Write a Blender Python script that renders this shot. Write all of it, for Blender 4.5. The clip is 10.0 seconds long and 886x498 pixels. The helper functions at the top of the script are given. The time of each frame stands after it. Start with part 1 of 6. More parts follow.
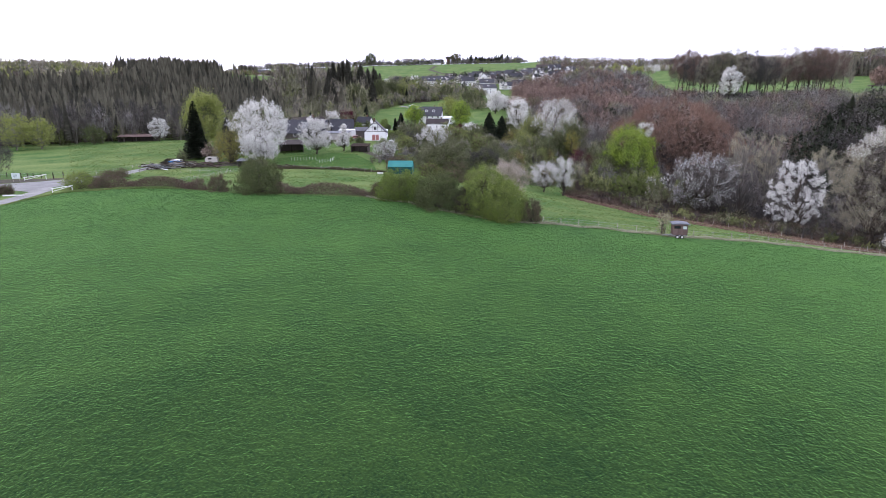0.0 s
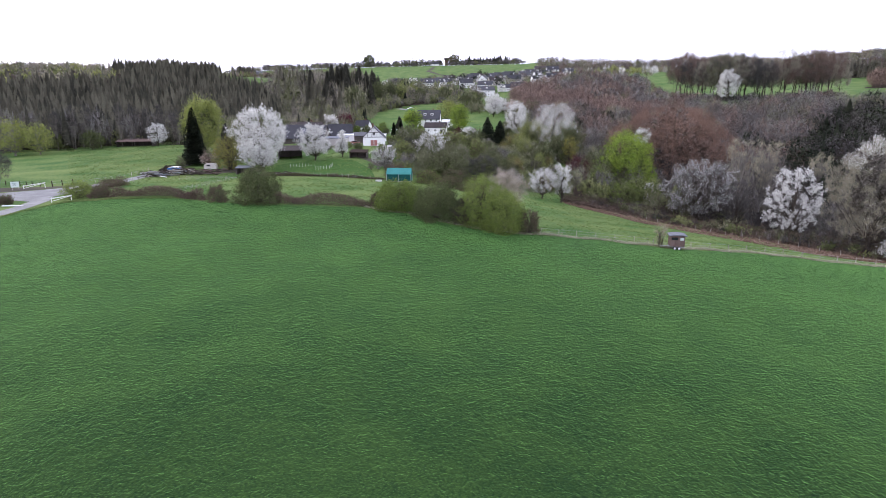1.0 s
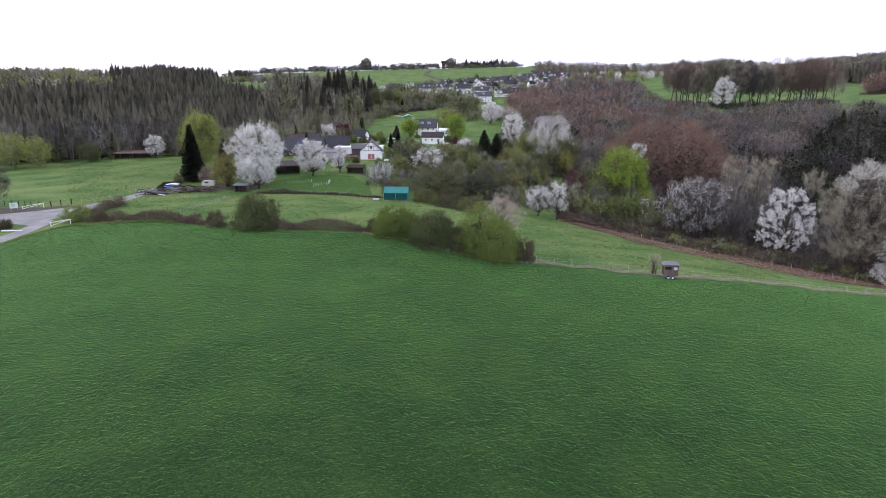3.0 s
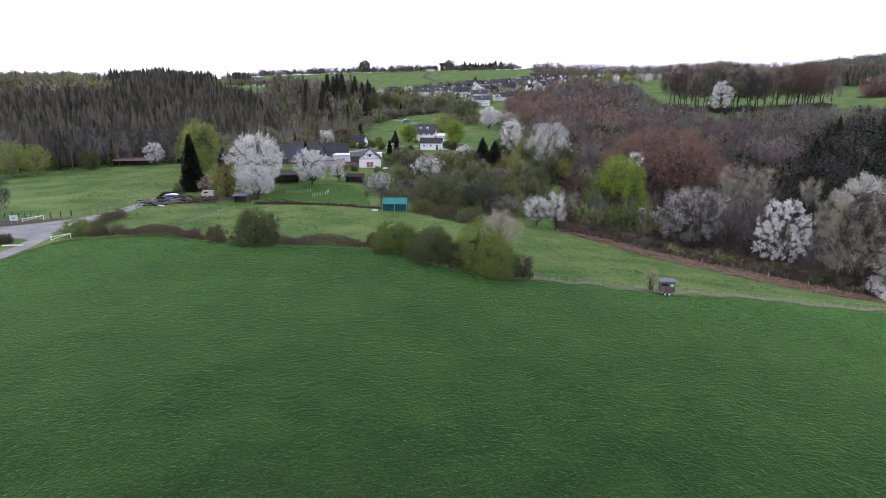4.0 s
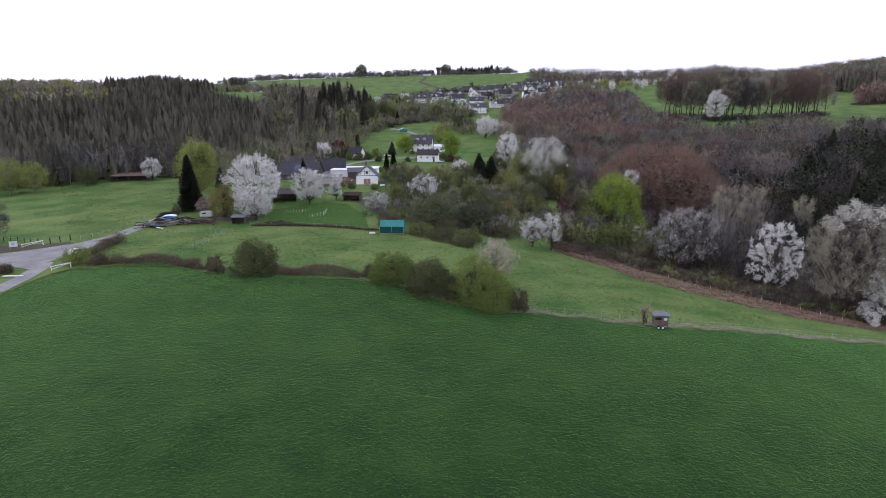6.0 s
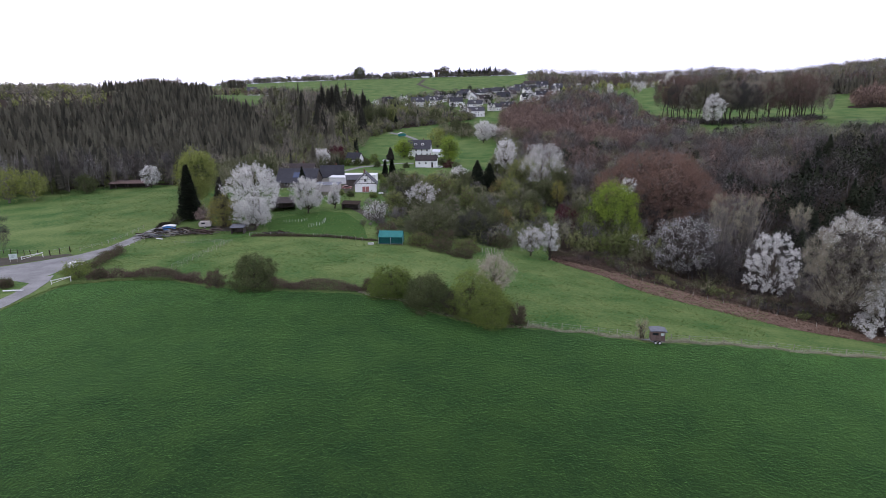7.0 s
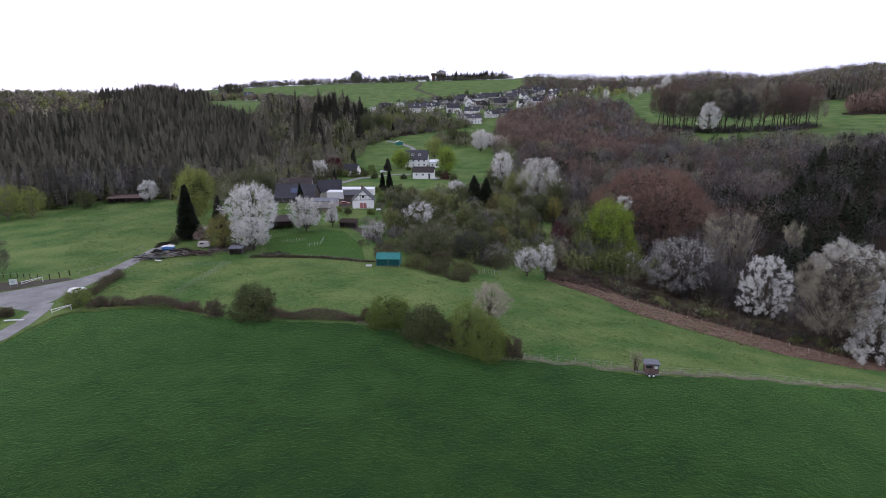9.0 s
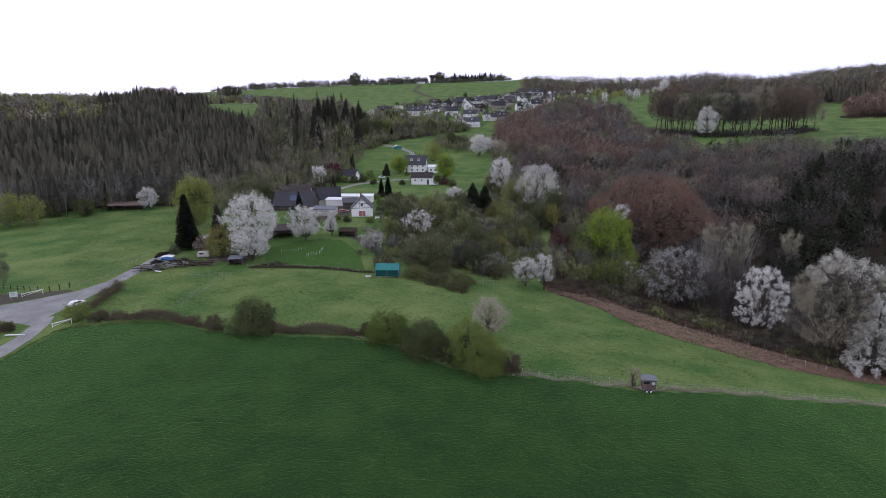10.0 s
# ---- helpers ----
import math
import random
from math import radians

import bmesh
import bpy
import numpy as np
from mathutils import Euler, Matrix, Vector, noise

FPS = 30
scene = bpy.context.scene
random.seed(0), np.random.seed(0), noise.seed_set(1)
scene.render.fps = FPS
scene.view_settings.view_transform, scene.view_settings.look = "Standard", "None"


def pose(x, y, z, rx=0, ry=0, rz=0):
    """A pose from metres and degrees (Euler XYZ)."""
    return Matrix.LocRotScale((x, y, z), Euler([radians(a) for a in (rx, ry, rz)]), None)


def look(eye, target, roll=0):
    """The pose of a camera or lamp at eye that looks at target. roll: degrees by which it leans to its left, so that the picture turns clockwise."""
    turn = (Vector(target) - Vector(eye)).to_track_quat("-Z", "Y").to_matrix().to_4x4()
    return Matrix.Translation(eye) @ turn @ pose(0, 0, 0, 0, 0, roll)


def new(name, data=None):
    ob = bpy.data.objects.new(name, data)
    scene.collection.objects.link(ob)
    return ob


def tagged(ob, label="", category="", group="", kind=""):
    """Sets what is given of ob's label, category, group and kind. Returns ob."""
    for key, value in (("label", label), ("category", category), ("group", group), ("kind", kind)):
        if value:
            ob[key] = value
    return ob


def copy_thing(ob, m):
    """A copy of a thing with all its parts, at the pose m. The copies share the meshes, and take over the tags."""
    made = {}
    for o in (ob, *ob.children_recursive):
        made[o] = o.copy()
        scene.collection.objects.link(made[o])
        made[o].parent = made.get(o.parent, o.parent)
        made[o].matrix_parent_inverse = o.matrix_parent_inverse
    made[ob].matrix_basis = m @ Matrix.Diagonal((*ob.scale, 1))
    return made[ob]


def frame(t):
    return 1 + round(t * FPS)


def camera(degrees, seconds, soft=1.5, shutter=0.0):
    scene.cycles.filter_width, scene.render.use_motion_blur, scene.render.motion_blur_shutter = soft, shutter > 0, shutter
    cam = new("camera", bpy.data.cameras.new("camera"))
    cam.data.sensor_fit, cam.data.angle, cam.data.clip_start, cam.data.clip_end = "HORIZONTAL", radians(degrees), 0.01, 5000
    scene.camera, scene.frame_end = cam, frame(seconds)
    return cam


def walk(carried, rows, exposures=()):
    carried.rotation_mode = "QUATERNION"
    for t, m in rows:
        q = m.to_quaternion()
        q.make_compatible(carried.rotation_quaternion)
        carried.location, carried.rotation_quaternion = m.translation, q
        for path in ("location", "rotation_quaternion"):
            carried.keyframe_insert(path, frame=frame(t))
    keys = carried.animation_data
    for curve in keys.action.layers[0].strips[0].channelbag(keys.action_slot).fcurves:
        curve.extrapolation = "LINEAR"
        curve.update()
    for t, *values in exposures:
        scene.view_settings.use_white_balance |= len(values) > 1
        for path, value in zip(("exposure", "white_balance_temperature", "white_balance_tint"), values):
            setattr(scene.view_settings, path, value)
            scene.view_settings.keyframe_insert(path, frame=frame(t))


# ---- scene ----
cam = camera(73.0, 10.0, soft=0.75)
METRES, EYE, TILT, LEAN, TURN = 30.0, 28.0, -14.4, 0.0, 0.0
ROWS = [
    (0.0, 0.0, 0.0, 0.0, 0.0, 0.0, -0.0),
    (0.5, 0.0002, -0.0079, 0.0327, -0.08, 0.02, 0.05),
    (1.0, 0.0009, -0.0156, 0.0681, -0.13, 0.02, 0.09),
    (1.5, 0.0014, -0.0253, 0.1082, -0.2, 0.03, 0.12),
    (2.0, 0.0021, -0.035, 0.1499, -0.27, 0.05, 0.14),
    (2.5, 0.0031, -0.046, 0.1951, -0.34, 0.06, 0.15),
    (4.0, 0.0062, -0.0851, 0.3418, -0.51, 0.14, 0.24),
    (4.5, 0.0067, -0.0993, 0.3944, -0.59, 0.17, 0.33),
    (5.0, 0.0069, -0.1129, 0.4475, -0.65, 0.19, 0.35),
    (5.5, 0.0074, -0.1262, 0.5001, -0.73, 0.22, 0.36),
    (7.0, 0.0114, -0.1644, 0.647, -0.91, 0.32, 0.59),
    (7.5, 0.0125, -0.1779, 0.6984, -0.97, 0.33, 0.6),
    (8.0, 0.0133, -0.1921, 0.7521, -1.04, 0.35, 0.63),
    (8.5, 0.015, -0.2065, 0.8062, -1.09, 0.35, 0.63),
    (9.0, 0.0156, -0.2209, 0.8618, -1.16, 0.38, 0.73),
    (9.5, 0.0159, -0.2356, 0.9186, -1.22, 0.39, 0.77),
    (10.0, 0.0164, -0.2485, 0.9683, -1.28, 0.41, 0.82),
]
EXPOSURES = [(0.0, 0.85), (2.5, 0.65), (5.0, 0.35), (7.5, 0.12), (10.0, -0.05)]
walk(cam, [(t, pose(0, 0, EYE, TILT, LEAN, TURN) @ pose(METRES * x, METRES * y, METRES * z, 90 + pitch, roll, yaw)) for t, x, y, z, yaw, pitch, roll in ROWS], EXPOSURES)

# ---- sky and light: dusk, the sun just gone behind thin high cloud ----
SUN_TURN, SUN_HEIGHT = -62.0, 9.0
world = bpy.data.worlds.new("evening_sky")
scene.world = world
world.use_nodes = True
wn = world.node_tree.nodes
sky = wn.new("ShaderNodeTexSky")
sky.sky_type, sky.sun_disc = "NISHITA", False
sky.sun_elevation, sky.sun_rotation = radians(SUN_HEIGHT), radians(SUN_TURN)
sky.air_density, sky.dust_density, sky.ozone_density, sky.altitude = 1.0, 3.0, 1.0, 200
grey = wn.new("ShaderNodeHueSaturation")
grey.inputs["Saturation"].default_value = 0.3
veil = wn.new("ShaderNodeMixRGB")
veil.inputs[0].default_value = 0.72
veil.inputs[2].default_value = (9.0, 9.1, 12.0, 1)
world.node_tree.links.new(sky.outputs[0], grey.inputs["Color"])
world.node_tree.links.new(grey.outputs[0], veil.inputs[1])
world.node_tree.links.new(veil.outputs[0], wn["Background"].inputs["Color"])
wn["Background"].inputs["Strength"].default_value = 0.15
sun = new("sun", bpy.data.lights.new("sun", "SUN"))
sun.data.energy, sun.data.angle, sun.data.color = 0.5, radians(25), (1.0, 0.9, 0.8)
a, b = radians(SUN_TURN), radians(SUN_HEIGHT + 8)
sun.matrix_world = look((0, 0, 0), (-math.sin(a) * math.cos(b), -math.cos(a) * math.cos(b), -math.sin(b)))


# ---- materials ----
def surface(name, dark, light, scale=0.5, fine=6.0, rough=0.9, bump=0.0, island=0.0, tone=0.0, each=0.0, metal=0.0, clear=0.0, spread=0.25, stretch=None, broad=0.6, fuzz=0.0, deep=0.15, ledge=0.0):
    """A surface between two colours: broad stains, fine grain, and a shift by island, tree (tone) or object (each)."""
    m = bpy.data.materials.new(name)
    m.use_nodes = True
    n, ln = m.node_tree.nodes, m.node_tree.links.new
    bsdf = n["Principled BSDF"]
    bsdf.inputs["Roughness"].default_value, bsdf.inputs["Metallic"].default_value = rough, metal
    bsdf.inputs["Specular IOR Level"].default_value = 0.5 if rough < 0.5 else 0.2 if rough < 0.8 else 0.04
    if fuzz:
        bsdf.inputs["Sheen Weight"].default_value, bsdf.inputs["Sheen Roughness"].default_value = fuzz, 0.3
        bsdf.inputs["Sheen Tint"].default_value = (0.34, 0.76, 0.19, 1)
    geo = n.new("ShaderNodeNewGeometry")
    where = geo.outputs["Position"]
    if stretch:
        mp = n.new("ShaderNodeMapping")
        mp.inputs["Scale"].default_value = stretch
        ln(where, mp.inputs["Vector"])
        where = mp.outputs["Vector"]
    total = None
    parts = []
    for s, w, d in ((scale, broad, 3), (fine, 1 - broad, 2)):
        t = n.new("ShaderNodeTexNoise")
        t.inputs["Scale"].default_value, t.inputs["Detail"].default_value = s, d
        ln(where, t.inputs["Vector"])
        parts.append((t.outputs["Fac"], w))
    if island:
        parts.append((geo.outputs["Random Per Island"], island))
    if tone:
        at = n.new("ShaderNodeAttribute")
        at.attribute_name = "tone"
        parts.append((at.outputs["Fac"], tone))
    if each:
        ob = n.new("ShaderNodeObjectInfo")
        parts.append((ob.outputs["Random"], each))
    for out, w in parts:
        k = n.new("ShaderNodeMath")
        k.operation = "MULTIPLY_ADD"
        ln(out, k.inputs[0])
        k.inputs[1].default_value = w
        k.inputs[2].default_value = 0.0
        if total is not None:
            ln(total, k.inputs[2])
        total = k.outputs[0]
    mid = 0.5 * sum(w for _, w in parts)
    r = n.new("ShaderNodeMapRange")
    r.inputs["From Min"].default_value, r.inputs["From Max"].default_value = mid - spread * sum(w for _, w in parts), mid + spread * sum(w for _, w in parts)
    ln(total, r.inputs["Value"])
    mix = n.new("ShaderNodeMixRGB")
    mix.inputs[1].default_value, mix.inputs[2].default_value = (*dark, 1), (*light, 1)
    ln(r.outputs[0], mix.inputs[0])
    ln(mix.outputs[0], bsdf.inputs["Base Color"])
    if bump:
        bp = n.new("ShaderNodeBump")
        bp.inputs["Strength"].default_value, bp.inputs["Distance"].default_value = bump, deep
        high = parts[1][0]
        if ledge:
            t = n.new("ShaderNodeTexNoise")
            t.inputs["Scale"].default_value, t.inputs["Detail"].default_value, t.inputs["Distortion"].default_value = ledge, 3, 1.2
            ln(where, t.inputs["Vector"])
            k = n.new("ShaderNodeMath")
            k.operation = "MULTIPLY_ADD"
            ln(t.outputs["Fac"], k.inputs[0])
            k.inputs[1].default_value = 2.0
            ln(high, k.inputs[2])
            high = k.outputs[0]
        ln(high, bp.inputs["Height"])
        ln(bp.outputs[0], bsdf.inputs["Normal"])
    if clear:
        tr = n.new("ShaderNodeBsdfTranslucent")
        ln(mix.outputs[0], tr.inputs["Color"])
        ad = n.new("ShaderNodeMixShader")
        ad.inputs[0].default_value = clear
        ln(bsdf.outputs[0], ad.inputs[1])
        ln(tr.outputs[0], ad.inputs[2])
        ln(ad.outputs[0], n["Material Output"].inputs["Surface"])
    return m


CROP = surface("young_crop", (0.0080, 0.0230, 0.0090), (0.0315, 0.0655, 0.0158), 0.16, 5.0, 0.85, 0.8, spread=0.15, broad=0.34, fuzz=0.46, deep=0.13, ledge=1.3)
CROP_BLADE = surface("crop_blades", (0.034, 0.092, 0.031), (0.086, 0.168, 0.046), 0.16, 1.6, 0.78, island=0.2, clear=0.4, spread=0.26, broad=0.5)
MEADOW = surface("meadow_turf", (0.040, 0.098, 0.024), (0.142, 0.186, 0.062), 0.07, 1.5, 0.9, 0.8, spread=0.14, broad=0.55, ledge=0.9)
MEADOW_BLADE = surface("meadow_blades", (0.078, 0.155, 0.040), (0.235, 0.280, 0.112), 0.07, 0.9, 0.8, island=0.2, clear=0.4, spread=0.2)
ROUGH = surface("rough_pasture", (0.035, 0.052, 0.022), (0.085, 0.092, 0.046), 0.12, 1.2, 0.95, 0.7)
LAWN = surface("garden_lawn", (0.030, 0.080, 0.016), (0.062, 0.115, 0.028), 0.15, 1.5, 0.9, 0.5)
LITTER = surface("leaf_litter", (0.020, 0.017, 0.012), (0.056, 0.043, 0.030), 0.15, 2.0, 0.95, 0.5)
BRACKEN = surface("dead_bracken", (0.108, 0.072, 0.052), (0.215, 0.150, 0.110), 0.3, 1.2, 0.95, 0.5, island=0.3)
STRAW = surface("dead_grass", (0.22, 0.22, 0.15), (0.44, 0.43, 0.31), 0.3, 3.0, 0.9, island=0.6, clear=0.3)
GRAVEL = surface("road_gravel", (0.150, 0.150, 0.146), (0.300, 0.298, 0.288), 0.22, 3.0, 0.95, 0.5, spread=0.2)
EARTH = surface("bare_earth", (0.050, 0.046, 0.036), (0.105, 0.095, 0.075), 0.4, 3.0, 0.95, 0.5)
BARK = surface("bark", (0.035, 0.028, 0.022), (0.095, 0.08, 0.065), 0.8, 6.0, 0.95)
PALE_BARK = surface("pale_bark", (0.11, 0.10, 0.085), (0.24, 0.22, 0.19), 0.8, 6.0, 0.95)
TWIG = surface("bare_twigs", (0.062, 0.059, 0.054), (0.265, 0.252, 0.236), 0.15, 1.0, 0.95, island=0.25, tone=1.2)
TWIG_RED = surface("budding_beech_twigs", (0.105, 0.074, 0.060), (0.320, 0.232, 0.192), 0.12, 1.0, 0.95, island=0.2, tone=0.7)
TWIG_COPPER = surface("copper_beech_buds", (0.110, 0.070, 0.052), (0.290, 0.192, 0.145), 0.12, 1.0, 0.95, island=0.35)
TWIG_DARK = surface("dark_twigs", (0.030, 0.028, 0.026), (0.118, 0.108, 0.100), 0.15, 1.0, 0.95, island=0.3, tone=0.9)
# Darker copies of twig and leaf colours: the shade inside crowns, painted in.
INNER_SHADE = surface("shaded_inner_twigs", (0.072, 0.064, 0.056), (0.160, 0.144, 0.126), 0.6, 3.0, 0.95)
INNER_SHADE_GREEN = surface("shaded_inner_leaves", (0.054, 0.064, 0.029), (0.125, 0.138, 0.060), 0.6, 3.0, 0.95)
INNER_SHADE_RED = surface("shaded_inner_red_twigs", (0.088, 0.062, 0.050), (0.180, 0.128, 0.102), 0.6, 3.0, 0.95)
TWIG_PALE = surface("pale_twigs", (0.16, 0.147, 0.112), (0.34, 0.312, 0.240), 0.2, 1.0, 0.95, island=0.3)
TWIG_TAN = surface("tan_twigs", (0.22, 0.205, 0.140), (0.42, 0.395, 0.280), 0.2, 1.0, 0.95, island=0.3)
TWIG_OLIVE = surface("olive_budding_twigs", (0.105, 0.108, 0.066), (0.34, 0.325, 0.21), 0.15, 1.0, 0.95, island=0.3, tone=1.0)
LEAF_NEW = surface("fresh_leaves", (0.145, 0.18, 0.045), (0.40, 0.43, 0.13), 0.2, 1.2, 0.7, island=0.5, tone=0.3, clear=0.3)
LEAF_LIME = surface("bright_lime_leaves", (0.085, 0.165, 0.020), (0.33, 0.42, 0.065), 0.12, 1.2, 0.7, island=0.3, clear=0.3)
LEAF_OLIVE = surface("olive_leaves", (0.062, 0.082, 0.032), (0.275, 0.295, 0.125), 0.2, 1.2, 0.8, island=0.4, tone=0.9, clear=0.25)
LEAF_BUSH = surface("hawthorn_leaves", (0.064, 0.108, 0.022), (0.245, 0.305, 0.080), 0.45, 1.5, 0.8, island=0.3, each=0.3, clear=0.3)
LEAF_YELLOW = surface("yellow_leaves", (0.17, 0.16, 0.04), (0.32, 0.30, 0.09), 0.2, 1.2, 0.8, island=0.5, clear=0.3)
LEAF_RED = surface("dark_red_leaves", (0.045, 0.014, 0.018), (0.12, 0.035, 0.045), 0.2, 1.2, 0.8, island=0.5, clear=0.2)
BLOSSOM = surface("white_blossom", (0.48, 0.475, 0.44), (0.88, 0.875, 0.83), 0.3, 1.5, 0.8, island=0.6, clear=0.3)
BLOSSOM_PINK = surface("pinkish_blossom", (0.34, 0.28, 0.23), (0.68, 0.59, 0.52), 0.3, 1.5, 0.8, island=0.7, clear=0.25)
# Lightened to put the haze over the wooded hill into the needle colour.
NEEDLE = surface("spruce_needles", (0.042, 0.043, 0.033), (0.175, 0.166, 0.118), 0.05, 0.8, 0.85, island=0.4, tone=1.0)
NEEDLE_DARK = surface("dark_cypress_needles", (0.011, 0.015, 0.010), (0.046, 0.054, 0.032), 0.4, 2.0, 0.85, island=0.5, tone=0.5)
BRAMBLE = surface("bramble_stems", (0.060, 0.045, 0.036), (0.17, 0.125, 0.095), 0.5, 2.0, 0.9, island=0.5)
WALL_WHITE = surface("white_plaster", (0.76, 0.76, 0.745), (0.88, 0.88, 0.865), 0.3, 3.0, 0.9, each=0.2)
WALL_GREY = surface("greyish_plaster", (0.36, 0.34, 0.31), (0.54, 0.51, 0.47), 0.3, 3.0, 0.9, each=0.4)
SLATE = surface("dark_roof_tiles", (0.020, 0.021, 0.025), (0.062, 0.062, 0.070), 0.4, 5.0, 0.65, 0.4, each=0.7)
TILE_BROWN = surface("brown_roof_tiles", (0.040, 0.034, 0.033), (0.082, 0.070, 0.066), 0.4, 5.0, 0.8, 0.4, each=0.3)
TIMBER = surface("dark_timber", (0.025, 0.018, 0.014), (0.06, 0.046, 0.036), 1.0, 6.0, 0.9)
PLANK = surface("weathered_planks", (0.060, 0.052, 0.047), (0.145, 0.125, 0.112), 1.0, 8.0, 0.9, each=0.5)
PLANK_RED = surface("reddish_boards", (0.115, 0.080, 0.070), (0.20, 0.145, 0.128), 1.0, 8.0, 0.85, each=0.5)
POST = surface("grey_fence_wood", (0.20, 0.185, 0.155), (0.44, 0.41, 0.35), 1.0, 8.0, 0.9, each=0.5)
PAINT_WHITE = surface("white_paint", (0.60, 0.60, 0.58), (0.80, 0.80, 0.78), 1.0, 6.0, 0.6)
FELT = surface("roofing_felt", (0.11, 0.115, 0.13), (0.21, 0.22, 0.24), 1.0, 6.0, 0.8)
FLATROOF = surface("pale_sheet_roof", (0.55, 0.56, 0.57), (0.78, 0.79, 0.80), 0.5, 3.0, 0.6)
TEAL = surface("teal_tarpaulin", (0.020, 0.135, 0.125), (0.045, 0.22, 0.20), 0.6, 3.0, 0.6)
TEAL_NET = surface("dark_teal_netting", (0.008, 0.05, 0.046), (0.018, 0.085, 0.078), 0.6, 3.0, 0.8)
BLUE = surface("blue_tarpaulin", (0.03, 0.16, 0.48), (0.08, 0.30, 0.68), 0.6, 3.0, 0.6)
GLASS = surface("window_glass", (0.012, 0.014, 0.017), (0.03, 0.034, 0.04), 0.5, 3.0, 0.15)
PANEL = surface("solar_cells", (0.02, 0.03, 0.06), (0.05, 0.075, 0.14), 0.8, 6.0, 0.25)
RUBBER = surface("tyre_rubber", (0.015, 0.015, 0.015), (0.035, 0.035, 0.035), 1.0, 6.0, 0.9)
STEEL = surface("galvanised_steel", (0.28, 0.29, 0.30), (0.45, 0.46, 0.47), 1.0, 6.0, 0.5, metal=0.6)
CAR_PAINT = surface("silver_white_paint", (0.55, 0.56, 0.57), (0.68, 0.69, 0.70), 0.5, 3.0, 0.3)
CAR_RED = surface("red_and_white_paint", (0.26, 0.10, 0.09), (0.42, 0.18, 0.16), 0.5, 3.0, 0.4)
BOARD = surface("sign_board", (0.42, 0.50, 0.46), (0.58, 0.64, 0.60), 1.0, 6.0, 0.6)
SIGN_INK = surface("sign_ink", (0.05, 0.12, 0.08), (0.10, 0.18, 0.12), 1.0, 6.0, 0.7)
BRICK = surface("chimney_brick", (0.10, 0.05, 0.04), (0.20, 0.11, 0.085), 1.0, 6.0, 0.9)

# Inside colour per crown material, mostly a darker one for painted shade.
HEARTS = {TWIG_RED: INNER_SHADE_RED, TWIG_COPPER: INNER_SHADE_RED, TWIG_OLIVE: INNER_SHADE_GREEN, TWIG_DARK: TWIG_DARK, NEEDLE_DARK: NEEDLE_DARK, LEAF_OLIVE: INNER_SHADE_GREEN, LEAF_NEW: INNER_SHADE_GREEN, LEAF_LIME: INNER_SHADE_GREEN, LEAF_BUSH: INNER_SHADE_GREEN, LEAF_YELLOW: INNER_SHADE_GREEN}

# ---- the lie of the land ----
LAND_Y = [0, 60, 104, 130, 190, 260, 340, 430, 560, 750, 1000, 1250, 1450, 1900]
LAND_Z = [
    (1.6, 1.0, 0.5, -0.1, -0.7, -1.4, -2.2),
    (5.5, 5.2, 4.6, 3.5, 2.4, 1.0, -1.0),
    (5.4, 6.0, 6.6, 6.0, 3.2, -0.9, -4.0),
    (5.2, 6.1, 7.8, 6.7, -0.4, -6.6, -10.5),
    (4.5, 5.0, 5.8, 3.8, -7.2, -10.0, -2.0),
    (3.0, 5.0, 8.5, 9.0, -3.0, 5.0, 17.0),
    (14, 7, 6, 6, 3, 15, 22),
    (25, 18, 12, 10, 14, 23, 27),
    (45, 42, 23, 20, 27, 32, 38),
    (60, 60, 50, 38, 48, 46, 60),
    (58, 60, 56, 56, 71, 80, 94),
    (54, 57, 74, 80, 95, 102, 104),
    (56, 60, 84, 97, 100, 102, 104),
    (60, 66, 76, 88, 84, 92, 92),
]
LAND_Y = np.array(LAND_Y, float)
LAND_Z = np.array(LAND_Z, float)


RIDGE_X = [150, 209, 260, 320, 390, 470, 550, 600, 650, 700, 752, 843, 911, 1000]
RIDGE_DZ = [0, 5, -2, -7, -11, -9, -6, -10, -16, -13, -7, -1, 5, 6]


def span(y):
    """Half the width of the mapped land at y."""
    return 0.85 * np.maximum(y, 0) + 40


def spline(p0, p1, p2, p3, f):
    return p1 + 0.5 * f * (p2 - p0 + f * (2 * p0 - 5 * p1 + 4 * p2 - p3 + f * (3 * (p1 - p2) + p3 - p0)))


def land(x, y):
    """The height of the land at x, y (numbers or arrays)."""
    x, y = np.asarray(x, float), np.asarray(y, float)
    v = np.interp(y, LAND_Y, np.arange(len(LAND_Y)))
    u = np.clip(x / span(y), -1.15, 1.15) * 3 + 3
    i, j = np.clip(v.astype(int), 0, len(LAND_Y) - 2), np.clip(np.floor(u).astype(int), 0, 5)
    fi, fj = v - i, u - j
    rows = []
    for a in (-1, 0, 1, 2):
        r = np.clip(i + a, 0, len(LAND_Y) - 1)
        q = [LAND_Z[r, np.clip(j + b, 0, 6)] for b in (-1, 0, 1, 2)]
        rows.append(spline(*q, fj))
    z = spline(*rows, fi)
    z = z + np.interp(x * 1200 / np.maximum(y, 600), RIDGE_X, RIDGE_DZ, 0, 6) * np.clip((y - 850) / 250, 0, 1)
    return z + 0.12 * np.sin(x * 0.21 + 1.3 * np.sin(y * 0.05)) * np.sin(y * 0.17) + 0.3 * np.sin(x * 0.043 + 2) * np.sin(y * 0.037 + 1)

# ---- mesh helpers ----
rng = np.random.default_rng(11)


